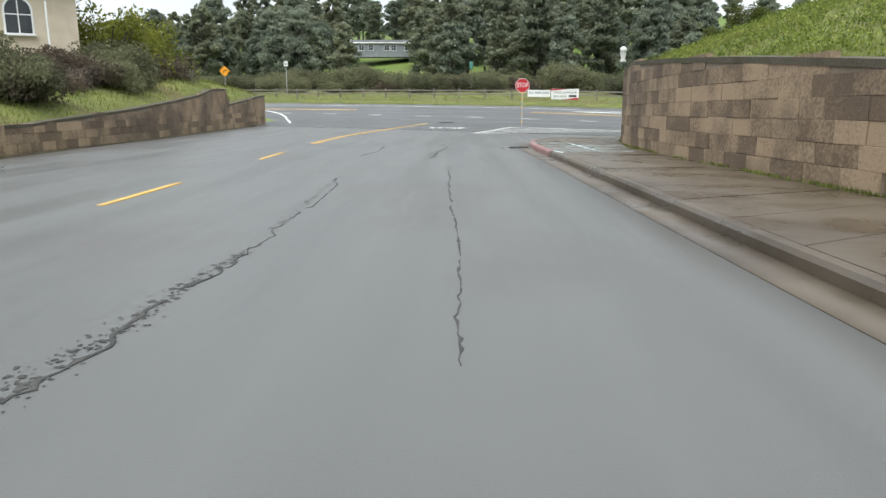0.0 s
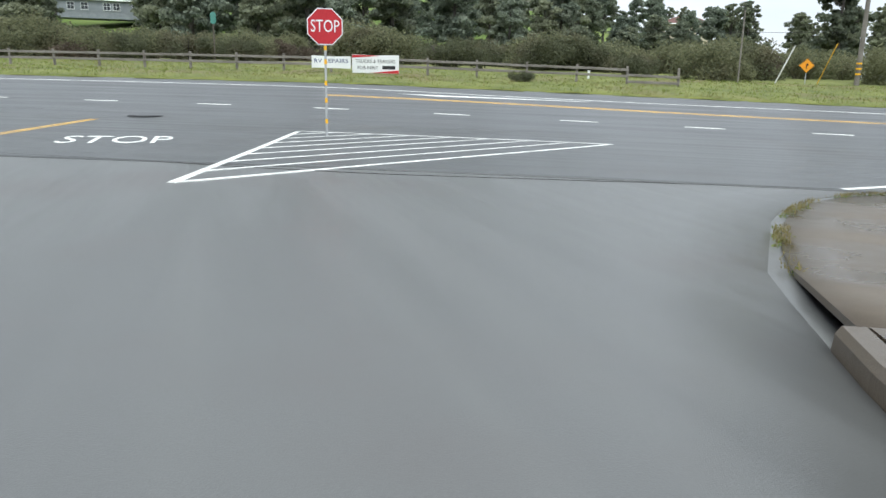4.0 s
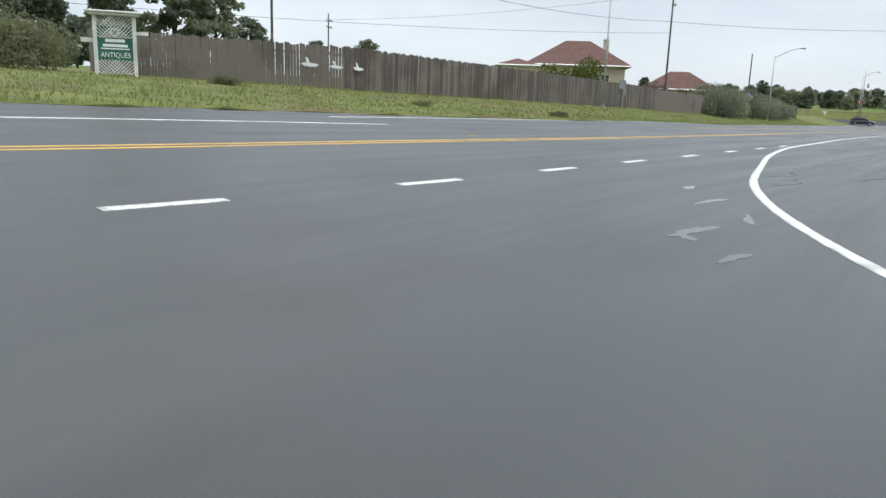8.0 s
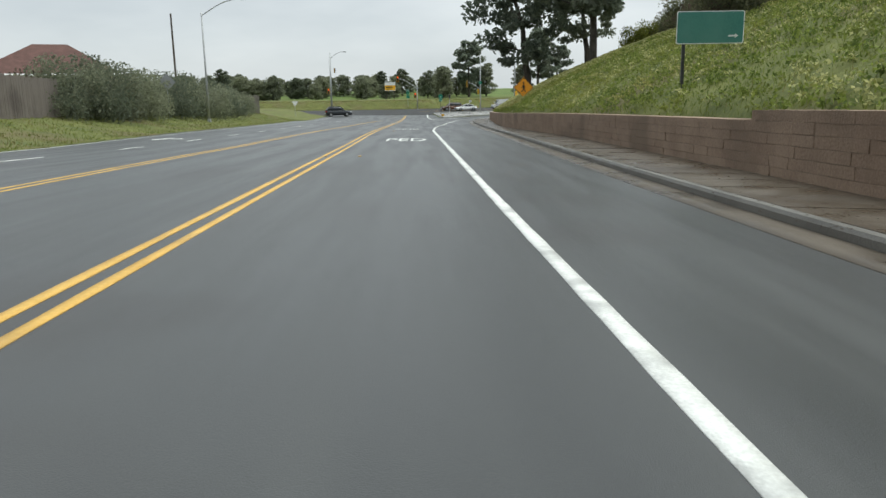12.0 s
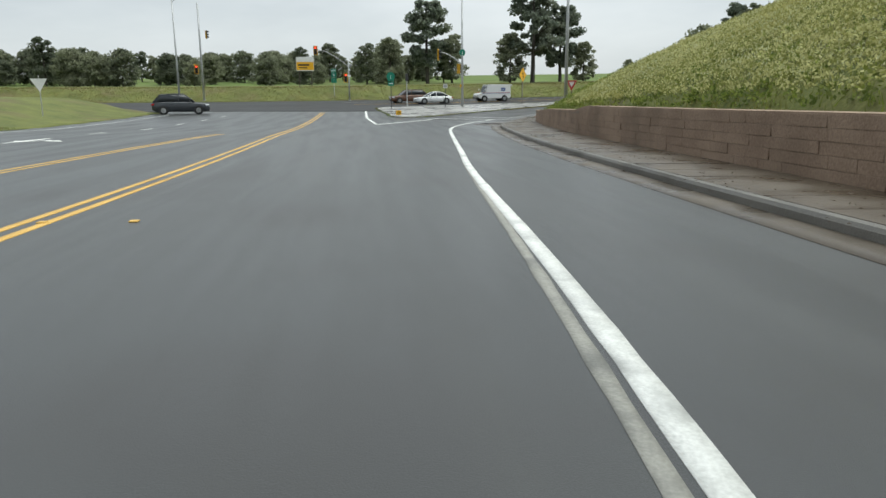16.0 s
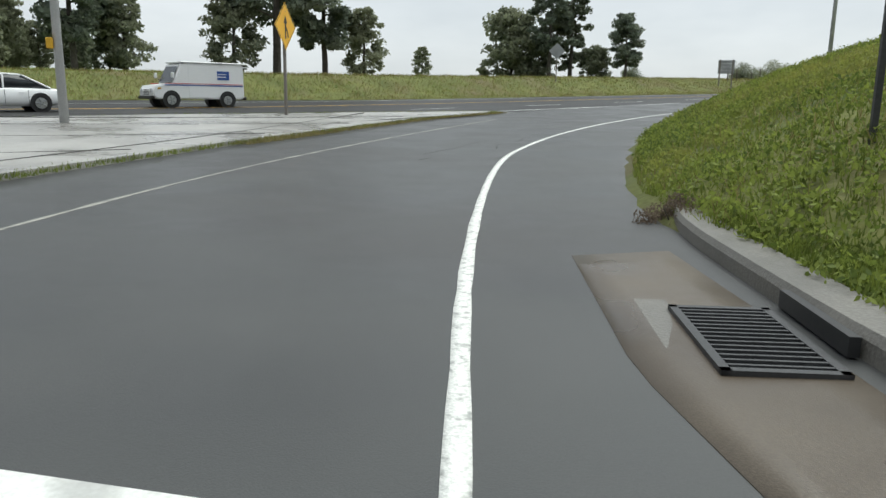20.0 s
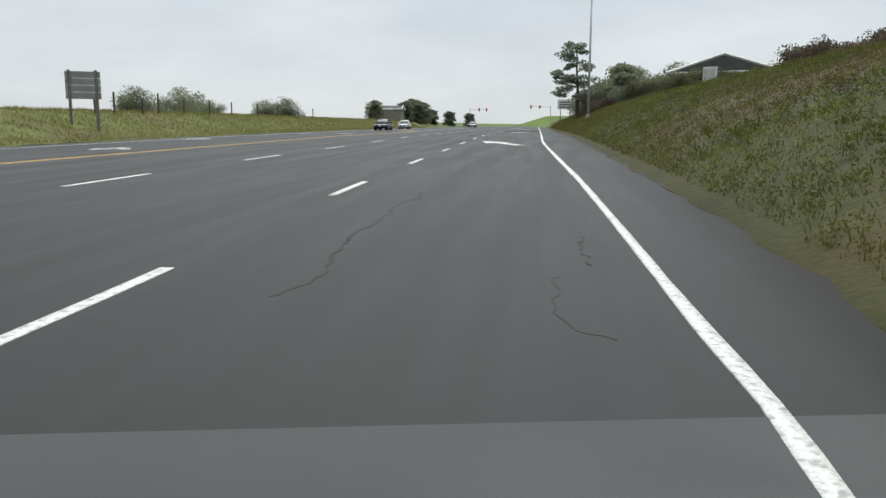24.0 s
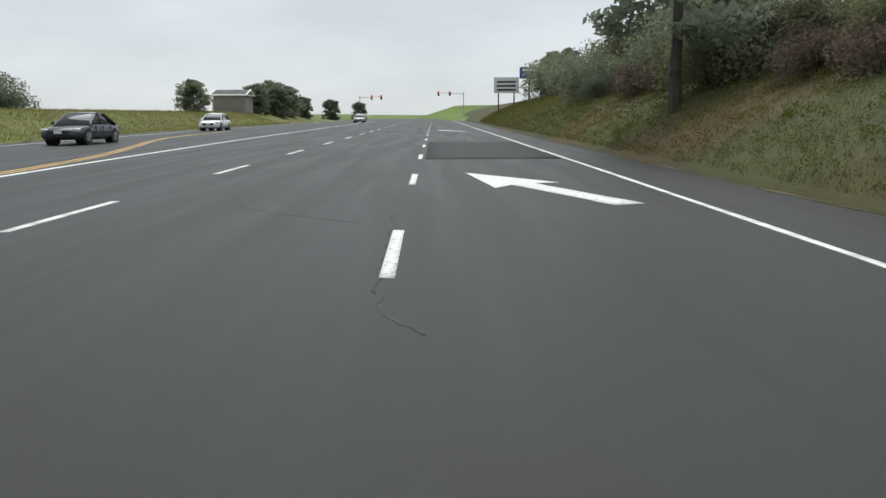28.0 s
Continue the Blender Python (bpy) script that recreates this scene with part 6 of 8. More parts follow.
for x, y, lean, tall, m, label in ((-3.4, 38.2, 1.15, 2.5, WHITE_W, "leaning white wooden post in the grass"), (-0.8, 38.2, 1.1, 2.7, SIG_Y, "leaning thin yellow post in the grass")):
    root = thing("leaning_post", x, y, zat(x, y), facing(x, y, -5, -8), label, "post")
    post(root, tall, 0.05 if m is WHITE_W else 0.03, m, lean=lean)
root = thing("thin_pole", -5.4, 34.3, zat(-5.4, 34.3), 0, "thin pale grey pole with a small cap", "pole")
post(root, 4.6, 0.05, POLE_W)
bm = B()
box(bm, 0, 0, 4.6, 0.16, 0.16, 0.05, bevel=0.01)
part("cap", bm, DARK, root)
root = thing("marker_stub", -13.5, 27.0, zat(-13.5, 27.0), 0, "short white marker stub in the verge grass", "post")
post(root, 0.55, 0.07, WHITE)


def utility_pole(x, y, tall, r, turn, label, arms=(), bands=False, guy=None):
    root = thing("utility_pole", x, y, zat(x, y), turn, label, "utility pole", "wooden utility poles")
    rod_bm = rod(B(), (0, 0, -0.5), (0, 0, tall), r, r * 0.62, 12)
    part("pole", rod_bm, POLE_W if bands else WOOD_D, root)
    for z, w in arms:
        bm = B()
        box(bm, 0, -r, z, w, 0.1, 0.12, bevel=0.01)
        arm = part("cross_arm", bm, WOOD_D, root)
        for u in (-0.45, -0.2, 0.2, 0.45):
            bm = rod(B(), (u * w, -r, z + 0.12), (u * w, -r, z + 0.3), 0.04, 0.025, 7)
            part("insulator", bm, DARK, arm)
    if bands:
        for z in (0.8, 1.15, 1.5):
            bm = B()
            bmesh.ops.create_cone(bm, segments=12, radius1=r + 0.004, radius2=r + 0.002, depth=0.12, matrix=Matrix.Translation((0, 0, z)))
            part("reflective_band", bm, YELLOW, root)
    return root


utility_pole(1.8, 39.5, 13.0, 0.17, facing(1.8, 39.5, -5, -8), "pale wooden utility pole with yellow bands at its foot", bands=True)
utility_pole(81.9, 70.0, 15.5, 0.15, 20, "tall dark wooden utility pole behind the fence", ((14.6, 2.2), (13.2, 1.6)))
utility_pole(53.9, 112.3, 11.5, 0.15, 40, "distant dark utility pole with a cross-arm", ((10.4, 2.4), (9.4, 2.0)))
utility_pole(113.7, 79.0, 9.7, 0.13, 10, "plain dark wooden pole among the hedge shrubs")
utility_pole(27.6, 69.3, 14.0, 0.14, 20, "tall dark wooden pole behind the board fence")


def tube(bm, pts, r, seg=8):
    """One smooth tube through points."""
    pts = [Vector(p) for p in pts]
    rows = []
    for i, p in enumerate(pts):
        d = (pts[min(i + 1, len(pts) - 1)] - pts[max(i - 1, 0)]).normalized()
        a = d.cross(Vector((0.13, 0.2, 1.0))).normalized()
        b = d.cross(a)
        rows.append([bm.verts.new(p + (a * math.cos(2 * math.pi * k / seg) + b * math.sin(2 * math.pi * k / seg)) * r) for k in range(seg)])
    for u, v in zip(rows, rows[1:]):
        for k in range(seg):
            bm.faces.new((u[k], u[(k + 1) % seg], v[(k + 1) % seg], v[k]))
    return bm


def wire(a, b, sag, r=0.022):
    a, b = Vector(a), Vector(b)
    bm = B()
    pts = [a.lerp(b, k / 24) - Vector((0, 0, sag * 4 * (k / 24) * (1 - k / 24))) for k in range(25)]
    tube(bm, pts, r, 4)
    return tagged(part("overhead_wire", bm, BLACK), "black overhead wire sagging between poles", "wire", "overhead wires")


top = zat(81.9, 70.0)
wire((81.9, 70.0, top + 11.2), (27.6, 69.3, zat(27.6, 69.3) + 12.6), 1.6)
wire((81.9, 70.0, top + 11.2), (122.0, 40.0, 14.5), 1.0)
wire((81.9, 70.0, top + 9.8), (-30.0, 62.0, 9.0), 1.4, 0.016)
wire((27.6, 69.3, zat(27.6, 69.3) + 12.6), (1.8, 39.5, zat(1.8, 39.5) + 12.4), 1.0)
wire((1.8, 39.5, zat(1.8, 39.5) + 12.4), (-40, -10, 22), 1.0)
wire((81.9, 70.0, top + 14.8), (53.9, 112.3, zat(53.9, 112.3) + 10.6), 0.8, 0.016)


def lamp_pole(x, y, tall, reach, toward, label, r=0.11, lamp=True, rise=1.4):
    """A tapered street-lamp pole with a curved arm reaching towards a point."""
    turn = facing(x, y, *toward)
    root = thing("street_lamp", x, y, zat(x, y), turn, label, "street lamp", "steel street lamps")
    part("pole", rod(B(), (0, 0, -0.3), (0, 0, tall), r, r * 0.55, 14), STEEL, root, flat=False)
    bm = B()
    rod(bm, (0, 0, -0.05), (0, 0, 0.06), r * 2.0, r * 2.0, 12)
    box(bm, 0, 0, 0.05, r * 2.6, r * 2.6, 0.22, bevel=0.02)
    part("base", bm, STEEL, root)
    if lamp:
        bm = B()
        pts = [(0, -reach * u, tall - 0.3 + rise * math.sin(u * math.pi / 2)) for u in (0, 0.15, 0.35, 0.6, 0.85, 1.0)]
        tube(bm, pts, 0.048)
        part("arm", bm, STEEL, root)
        bm = B()
        box(bm, 0, -reach - 0.35, tall - 0.36 + rise, 0.3, 0.75, 0.16, bevel=0.05)
        head = part("lamp_head", bm, SIGN_GREY, root)
        bm = B()
        box(bm, 0, -reach - 0.4, tall - 0.40 + rise, 0.22, 0.45, 0.05, bevel=0.015)
        part("lens", bm, LENS, head)
    return root


lamp_pole(50.2, 50.6, 10.5, 2.6, (56, 30), "plain galvanised lamp pole in front of the board fence", 0.10)
lamp_pole(106.95, 70.7, 9.6, 3.4, (112, 55), "galvanised street lamp with a curved arm over the highway")
lamp_pole(179.9, 94.1, 10.6, 2.6, (186, 86), "galvanised street lamp beside the signals")
lamp_pole(165.3, 55.1, 11.0, 3.0, (160, 70), "thick galvanised lamp pole at the foot of the bank", 0.13)
lamp_pole(208.7, 35.1, 11.0, 3.0, (220, 38), "tall galvanised lamp pole on the grassy bank", 0.12)
lamp_pole(247.5, -26.0, 11.0, 3.0, (256, -20), "tall galvanised lamp pole on the highway bank", 0.13)

# backs of signs for the other direction
for x, y, shapes, label in ((55.4, 53.1, ((0.62, 0.75, 2.25, -0.12), (0.3, 0.62, 1.55, 0.1)), "bare backs of two sign plates on a post"),):
    root = thing("rear_facing_signs", x, y, zat(x, y), facing(x, y, 40, 30), label, "road sign")
    post(root, 2.6, 0.035, square=0.06)
    for w, h, z, dx in shapes:
        panel(root, [(px + dx, pz) for px, pz in rounded(w, h, 0.05, z)], SIGN_GREY, -0.05, 0.005, "plate")
diamond("rear_facing_sign", 101.3, 70.6, 3.0, 1.0, facing(101.3, 70.6, 60, 45), "bare back of a diamond sign by the hedge", face=False)
diamond("rear_facing_sign", 244.0, 39.6, 3.0, 1.1, facing(244, 39.6, 200, 55), "bare back of a diamond sign across the highway", face=False, wood=True)
root = thing("rear_facing_sign", 154.0, 87.7, zat(154.0, 87.7), facing(154.0, 87.7, 110, 60), "bare triangular back of a yield sign", "road sign")
post(root, 2.6)
panel(root, [(0, 1.55), (0.5, 2.4), (-0.5, 2.4)], WHITE, -0.04)
root = thing("rear_facing_board", 258.2, 14.4, zat(258.2, 14.4), facing(257, 14.9, 205, 50), "back of a large board sign on two timber posts", "road sign")
for x in (-0.85, 0.85):
    post(root, 3.35, material=POLE_W, square=0.15, x=x * 0.85, y=-0.1)
for k in range(4):
    bm = B()
    box(bm, 0, 0, 1.7 + k * 0.40, 1.9, 0.05, 0.385, bevel=0.01)
    part("plank", bm, SIGN_GREY, root)

# guide and pedestrian signs on the hillside side
root, f, r = diamond("pedestrian_sign", 107.9, 41.9, 3.32 - zat(107.9, 41.9), 1.1, facing(107.9, 41.9, 20, 17), "amber diamond pedestrian crossing sign over the wall", ORANGE)
h = 3.32 - zat(107.9, 41.9) - 2.9
strip([(0.02, h + 2.78), (0.0, h + 3.12)], 0.15, f - 0.006, root)
strip([(0.02, h + 2.8), (-0.16, h + 2.56)], 0.075, f - 0.006, root)
strip([(0.0, h + 2.8), (0.16, h + 2.56)], 0.075, f - 0.006, root)
strip([(-0.16, h + 2.86), (0.0, h + 3.08), (0.17, h + 2.9)], 0.06, f - 0.006, root)
panel(root, ngon(10, 0.075, 0, cz=h + 3.25), BLACK, f - 0.006, 0.003, "symbol")
root = thing("guide_sign", 72.6, 29.0, zat(72.6, 29.0), facing(72.6, 29.0, 20, 14), "faded green guide sign on a dark post", "road sign")
h = 4.7 - zat(72.6, 29.0)
post(root, h + 0.1, material=DARK, square=0.09, x=-0.75)
panel(root, rounded(2.0, 0.95, 0.06, h), WHITE, -0.07, 0.006, "rim")
panel(root, rounded(1.95, 0.9, 0.05, h), TEAL, -0.074, 0.003, "face")
strip([(0.55, h - 0.25), (0.75, h - 0.25)], 0.05, -0.078, root, WHITE)
tri(root, (0.74, h - 0.32), (0.84, h - 0.25), (0.74, h - 0.18), -0.078, WHITE)

# rail fence with its banners
railing = thing("rail_fence", 0, 0, 0, 0, "weathered grey timber rail fence along the verge", "fence")
run = [hw(s, 17.2 if s > -60 else 17.2 + (s + 60) * -0.02) for s in np.arange(-104, -0.5, 2.9)]
rz = land_z(np.array([p[0] for p in run]), np.array([p[1] for p in run]))
fence_post = box(B(), 0, 0, -0.3, 0.13, 0.13, 1.32, bevel=0.015)
post_me = bpy.data.meshes.new("fence_post")
fence_post.to_mesh(post_me)
post_me.materials.append(POLE_W)
for k, ((x, y), z) in enumerate(zip(run, rz)):
    ob = new("fence_post", post_me)
    ob.parent, ob.matrix_basis = railing, pose(x, y, z, random.uniform(-2, 2), random.uniform(-2, 2), 19.4)
    if k + 1 < len(run):
        a, b = Vector((x, y, z)), Vector((*run[k + 1], rz[k + 1]))
        for h, drop in ((0.82, 0), (0.46, 0)):
            bm = B()
            mid = (a + b) / 2
            made = box(bm, 0, 0, -0.07, (b - a).length + 0.1, 0.045, 0.14, bevel=0.008)
            ob = part("rail", bm, POLE_W, railing)
            d = b - a
            ob.matrix_basis = Matrix.Translation(mid + Vector((0.03, -0.08, h - (0.3 if k > 33 else 0)))) @ Matrix.Rotation(math.atan2(d.y, d.x), 4, "Z") @ Matrix.Rotation(-math.atan2(d.z, math.hypot(d.x, d.y)) + random.uniform(-0.012, 0.012), 4, "Y")
for x, y, turn, lines, w, h in ((-26.7, 19.0, 24.0, None, 2.3, 0.7), (-24.3, 20.0, 24.0, 1, 2.75, 1.05)):
    ground_z = zat(x, y)
    root = thing("banner", x, y - 0.25, ground_z + (0.06 if lines else 0.3), turn - 2, "white vinyl banner with red corners and black lettering" if lines else "white vinyl banner with navy lettering on the rail fence", "banner")
    panel(root, [(-w / 2, 0), (w / 2, -0.03), (w / 2, h - 0.03), (0, h - 0.05), (-w / 2, h)], WHITE, 0, 0.01, "sheet")
    if lines:
        tri(root, (-w / 2 + 0.01, h - 0.02), (-w / 2 + 0.01, h - 0.2), (0.35, h - 0.07), -0.004, RED, "red_corner")
        tri(root, (w / 2 - 0.01, -0.02), (w / 2 - 0.01, 0.17), (-0.35, 0.0), -0.004, RED, "red_corner")
        text(root, "TRUCKS & TRAILERS", 0.26, 0.0, h * 0.62, -0.006, BLACK, 2.3, 1.1)
        text(root, "FOR RENT", 0.26, -0.45, h * 0.27, -0.006, BLACK, 1.2, 1.0)
        bar(root, 0.78, h * 0.30, 0.75, 0.2, -0.006, BLACK)
    else:
        text(root, "RV REPAIRS", 0.3, 0.0, h * 0.55, -0.006, NAVY, 2.0, 1.1)

# antiques sign with its lattice frame
ax, ay = 8.4, 38.4
root = thing("antiques_sign", ax, ay, zat(ax, ay), facing(ax, ay, 0, 0), "white lattice-framed green ANTIQUES sign with a moulded cornice", "sign")
for x in (-0.75, 0.75):
    bm = B()
    box(bm, x, 0, -0.3, 0.16, 0.16, 2.75, bevel=0.015)
    part("post", bm, WHITE_W, root)
bm = B()
box(bm, 0, 0, 2.45, 1.95, 0.42, 0.10, bevel=0.02)
box(bm, 0, 0, 2.55, 2.2, 0.56, 0.08, bevel=0.02)
part("cornice", bm, WHITE_W, root)
bm = B()
box(bm, 0, 0.02, 0.62, 1.34, 0.05, 1.45)
part("board", bm, SIGN_DARK, root)
lat = B()
for k in range(-9, 10):
    for slope in (1, -1):
        for z0, z1 in ((0.1, 0.68), (1.55, 2.0), (2.0, 2.45)):
            xa = k * 0.14
            p, q = Vector((xa, -0.02 * slope - 0.03, z0)), Vector((xa + slope * (z1 - z0), -0.02 * slope - 0.03, z1))
            if q.x > 0.67 or q.x < -0.67:
                u = ((0.67 if q.x > 0 else -0.67) - p.x) / (q.x - p.x)
                q = p.lerp(q, max(0.0, min(1.0, u)))
            if abs(p.x) < 0.67 and (q - p).length > 0.05:
                rod(lat, p, q, 0.02, 0.02, 4)
part("lattice", lat, WHITE_W, root)
text(root, "ANTIQUES", 0.3, 0, 0.86, -0.015, WHITE, 1.15, 1.0)
for z, w, h in ((1.12, 1.1, 0.05), (1.25, 0.95, 0.11), (1.45, 0.75, 0.13)):
    bar(root, 0, z, w, h, -0.012, WHITE)
panel(root, ngon(16, 0.2, 0, cz=1.78), WHITE, -0.014, 0.004, "emblem")
panel(root, ngon(10, 0.11, 0, cz=1.78), GREEN, -0.018, 0.003, "emblem")
bm = B()
box(bm, 1.05, 0.1, 1.72, 0.5, 0.04, 0.14)
part("hanging_plate", bm, WHITE_W, root)
bm = B()
box(bm, -1.05, 0.1, 1.35, 0.5, 0.04, 0.18)
part("hanging_plate", bm, WHITE_W, root)

# chain-link bit at the fence's start
root = thing("chain_link_panel", 4.6, 49.5, zat(4.6, 49.5), facing(4.6, 49.5, 0, 0), "short grey chain-link fence panel on steel posts", "fence")
for x in (-1.9, 0.2, 2.2):
    post(root, 2.3, 0.04, x=x, name="steel_post")
bm = B()
for k in range(-13, 27):
    for slope in (1, -1):
        p, q = Vector((k * 0.16 - 1.9, 0, 0.05)), Vector((k * 0.16 - 1.9 + slope * 2.2, 0, 2.25))
        for e0, e1 in ((p, q), (q, p)):
            if e0.x < -1.9:
                e0 += (e1 - e0) * ((-1.9 - e0.x) / (e1.x - e0.x)) if e1.x > -1.9 else (e1 - e0)
            if e0.x > 2.2:
                e0 += (e1 - e0) * ((2.2 - e0.x) / (e1.x - e0.x)) if e1.x < 2.2 else (e1 - e0)
        if (p - q).length > 0.1:
            rod(bm, p, q, 0.005, 0.005, 3)
rod(bm, (-1.9, 0, 2.25), (2.2, 0, 2.25), 0.025, 0.025, 6)
part("mesh", bm, STEEL, root)

# ---------------------------------------------------------------- signals and signs at the junction


def signal_head(root, x, z, y, turn=0.0, lit=True, backed=True, material=None):
    bm = B()
    box(bm, 0, 0, -0.52, 0.34, 0.2, 1.04, bevel=0.03)
    head = part("signal_head", bm, material or SIG_Y, root)
    head.matrix_basis = pose(x, y, z, 0, 0, turn)
    if backed:
        bm = plate(B(), rounded(0.56, 1.26, 0.05), 0.012, Matrix.Translation((0, 0.0, 0)))
        part("backplate", bm, SIG_Y, head)
    bm = plate(B(), rounded(0.36, 1.06, 0.04), 0.004, Matrix.Translation((0, -0.106, 0)))
    part("face_plate", bm, DARK, head)
    for k, m in ((0.34, LAMP_RED if lit else DARK), (0, DARK), (-0.34, DARK)):
        bm = plate(B(), ngon(14, 0.11, 0, cz=k), 0.01, Matrix.Translation((0, -0.118, 0)))
        part("lens", bm, m, head)
        bm = B()
        arc = [(math.cos(a) * 0.125, k + math.sin(a) * 0.125) for a in np.linspace(-0.3, math.pi + 0.3, 10)]
        for (x0, z0), (x1, z1) in zip(arc, arc[1:]):
            v = [bm.verts.new(c) for c in ((x0, -0.11, z0), (x1, -0.11, z1), (x1, -0.33, z1), (x0, -0.33, z0))]
            bm.faces.new(v)
        part("visor", bm, DARK, head)
    return head


def signal_pole(x, y, tall, look_at, label, arm=None, heads=(), r=0.12, box_at=None):
    """A signal pole; arm: (reach, rise) to its right or left in its own plane."""
    root = thing("traffic_signal", x, y, zat(x, y), facing(x, y, *look_at), label, "traffic signal", "junction signals")
    part("pole", rod(B(), (0, 0, -0.3), (0, 0, tall), r, r * 0.7, 14), STEEL, root, flat=False)
    bm = rod(B(), (0, 0, -0.1), (0, 0, 0.12), r * 2.1, r * 2.0, 12)
    part("base", bm, STEEL, root)
    if arm:
        reach, low, high = arm
        bm = B()
        pts = [(reach * u, 0, low + (high - low) * math.sin(u * math.pi / 2)) for u in (0, 0.2, 0.4, 0.7, 1.0)]
        tube(bm, pts, 0.06)
        part("mast_arm", bm, STEEL, root)
    for hx, hz, hy, turn, lit, backed in heads:
        signal_head(root, hx, hz, hy, turn, lit, backed)
    if box_at:
        bm = B()
        box(bm, 0.22, 0, box_at, 0.3, 0.25, 0.4, bevel=0.02)
        part("control_box", bm, SIGN_GREY, root)
    return root


cam17 = (150, 61)
signal_pole(212.0, 88.0, 5.4, cam17, "steel signal pole with a curved arm and red-lit heads", (-4.4, 4.6, 6.9), ((-4.4, 6.75, -0.15, 0, True, True), (-0.45, 3.1, -0.2, 0, True, True)), 0.1, 4.5)
signal_pole(204.4, 105.9, 12.6, cam17, "tall steel signal pole with a red-lit low head", None, ((-0.75, 4.1, -0.2, 0, True, True), (0.9, 8.6, 0.1, 60, False, False)), 0.15)
root = signal_pole(194.5, 68.4, 11.5, (165, 60), "tall steel lamp and signal pole on the concrete island", (-2.6, 4.6, 6.0), ((-2.6, 5.7, -0.05, 70, False, True), (-0.4, 4.2, 0.1, 150, False, False)), 0.13)
SHIELD = [(0.0, 0.36), (0.14, 0.33), (0.26, 0.24), (0.33, 0.08), (0.30, -0.08), (0.24, -0.30), (-0.24, -0.30), (-0.30, -0.08), (-0.33, 0.08), (-0.26, 0.24), (-0.14, 0.33)][::-1]
panel(root, [(x * 1.05, 5.9 + z * 1.05) for x, z in SHIELD], WHITE, -0.16, 0.006, "rim")
panel(root, [(x, 5.9 + z) for x, z in SHIELD], GREEN, -0.165, 0.004, "route_shield")
text(root, "1", 0.45, 0, 5.85, -0.17, WHITE)
bm = B()
box(bm, -0.2, -0.1, 2.2, 0.18, 0.14, 0.3, bevel=0.02)
part("push_button_box", bm, SIG_Y, root)

root = thing("route_sign", 186.3, 74.1, zat(186.3, 74.1), facing(186.3, 74.1, 150, 60), "green route shield with an arrow plate on a dark post", "road sign")
post(root, 3.6, material=DARK, square=0.08)
panel(root, [(x * 1.3, 3.35 + z * 1.3) for x, z in SHIELD], GREEN, -0.055, 0.006, "route_shield")
text(root, "1", 0.5, 0, 3.3, -0.06, WHITE)
panel(root, rounded(0.62, 0.42, 0.04, 2.68), GREEN, -0.055, 0.006, "arrow_plate")
strip([(-0.2, 2.68), (0.12, 2.68)], 0.07, -0.06, root, WHITE)
tri(root, (0.1, 2.56), (0.24, 2.68), (0.1, 2.80), -0.06, WHITE)
root = thing("steel_post", 190.8, 73.7, zat(190.8, 73.7), facing(190.8, 73.7, 150, 60), "short steel signal post with a dark head", "post")
post(root, 3.3, 0.06)
bm = B()
box(bm, 0, 0, 2.9, 0.3, 0.3, 0.75, bevel=0.03)
part("signal_box", bm, DARK, root)
root = thing("object_marker", 171.6, 69.0, zat(171.6, 69.0) + 0.1, facing(171.6, 69.0, 150, 60), "small yellow object marker at the island's nose", "marker")
post(root, 0.4, 0.03)
panel(root, rounded(0.45, 0.36, 0.03, 0.32), YELLOW, -0.04)
strip([(-0.12, 0.24), (0.0, 0.38), (0.12, 0.24)], 0.06, -0.045, root)
root = thing("one_way_sign", 190.9, 69.5, zat(190.9, 69.5), facing(190.9, 69.5, 155, 60), "small white arrow sign on a dark post", "road sign")
post(root, 2.6, material=DARK, square=0.06)
panel(root, rounded(0.45, 0.42, 0.03, 2.4), WHITE, -0.045)
panel(root, rounded(0.34, 0.3, 0.03, 2.4), SIGN_GREY, -0.049, 0.003, "symbol")
root = thing("green_route_stack", 215.3, 91.5, zat(215.3, 91.5), facing(215.3, 91.5, 155, 60), "stack of small green END 20 route signs on a post", "road sign")
post(root, 3.9, 0.05)
for z, h, body in ((3.55, 0.5, "END"), (2.95, 0.6, "20"), (2.2, 0.7, "1")):
    panel(root, rounded(0.75, h, 0.05, z), GREEN, -0.06)
    text(root, body, 0.3, 0, z, -0.065, WHITE)
root = thing("board_sign", 218.0, 97.0, zat(218, 97.0), facing(218, 97.0, 155, 60), "white and yellow board sign on two posts", "sign")
for x in (-0.9, 0.9):
    post(root, 3.0, material=WOOD_D, square=0.12, x=x)
bm = B()
box(bm, 0, -0.1, 2.4, 2.6, 0.06, 2.0, bevel=0.01)
part("board", bm, WHITE, root)
bar(root, 0, 3.1, 2.5, 1.15, -0.14, YELLOW, "yellow_panel")
bar(root, -0.2, 3.25, 1.6, 0.22, -0.145, BLACK)
bar(root, -0.3, 2.85, 1.2, 0.16, -0.145, BLACK)

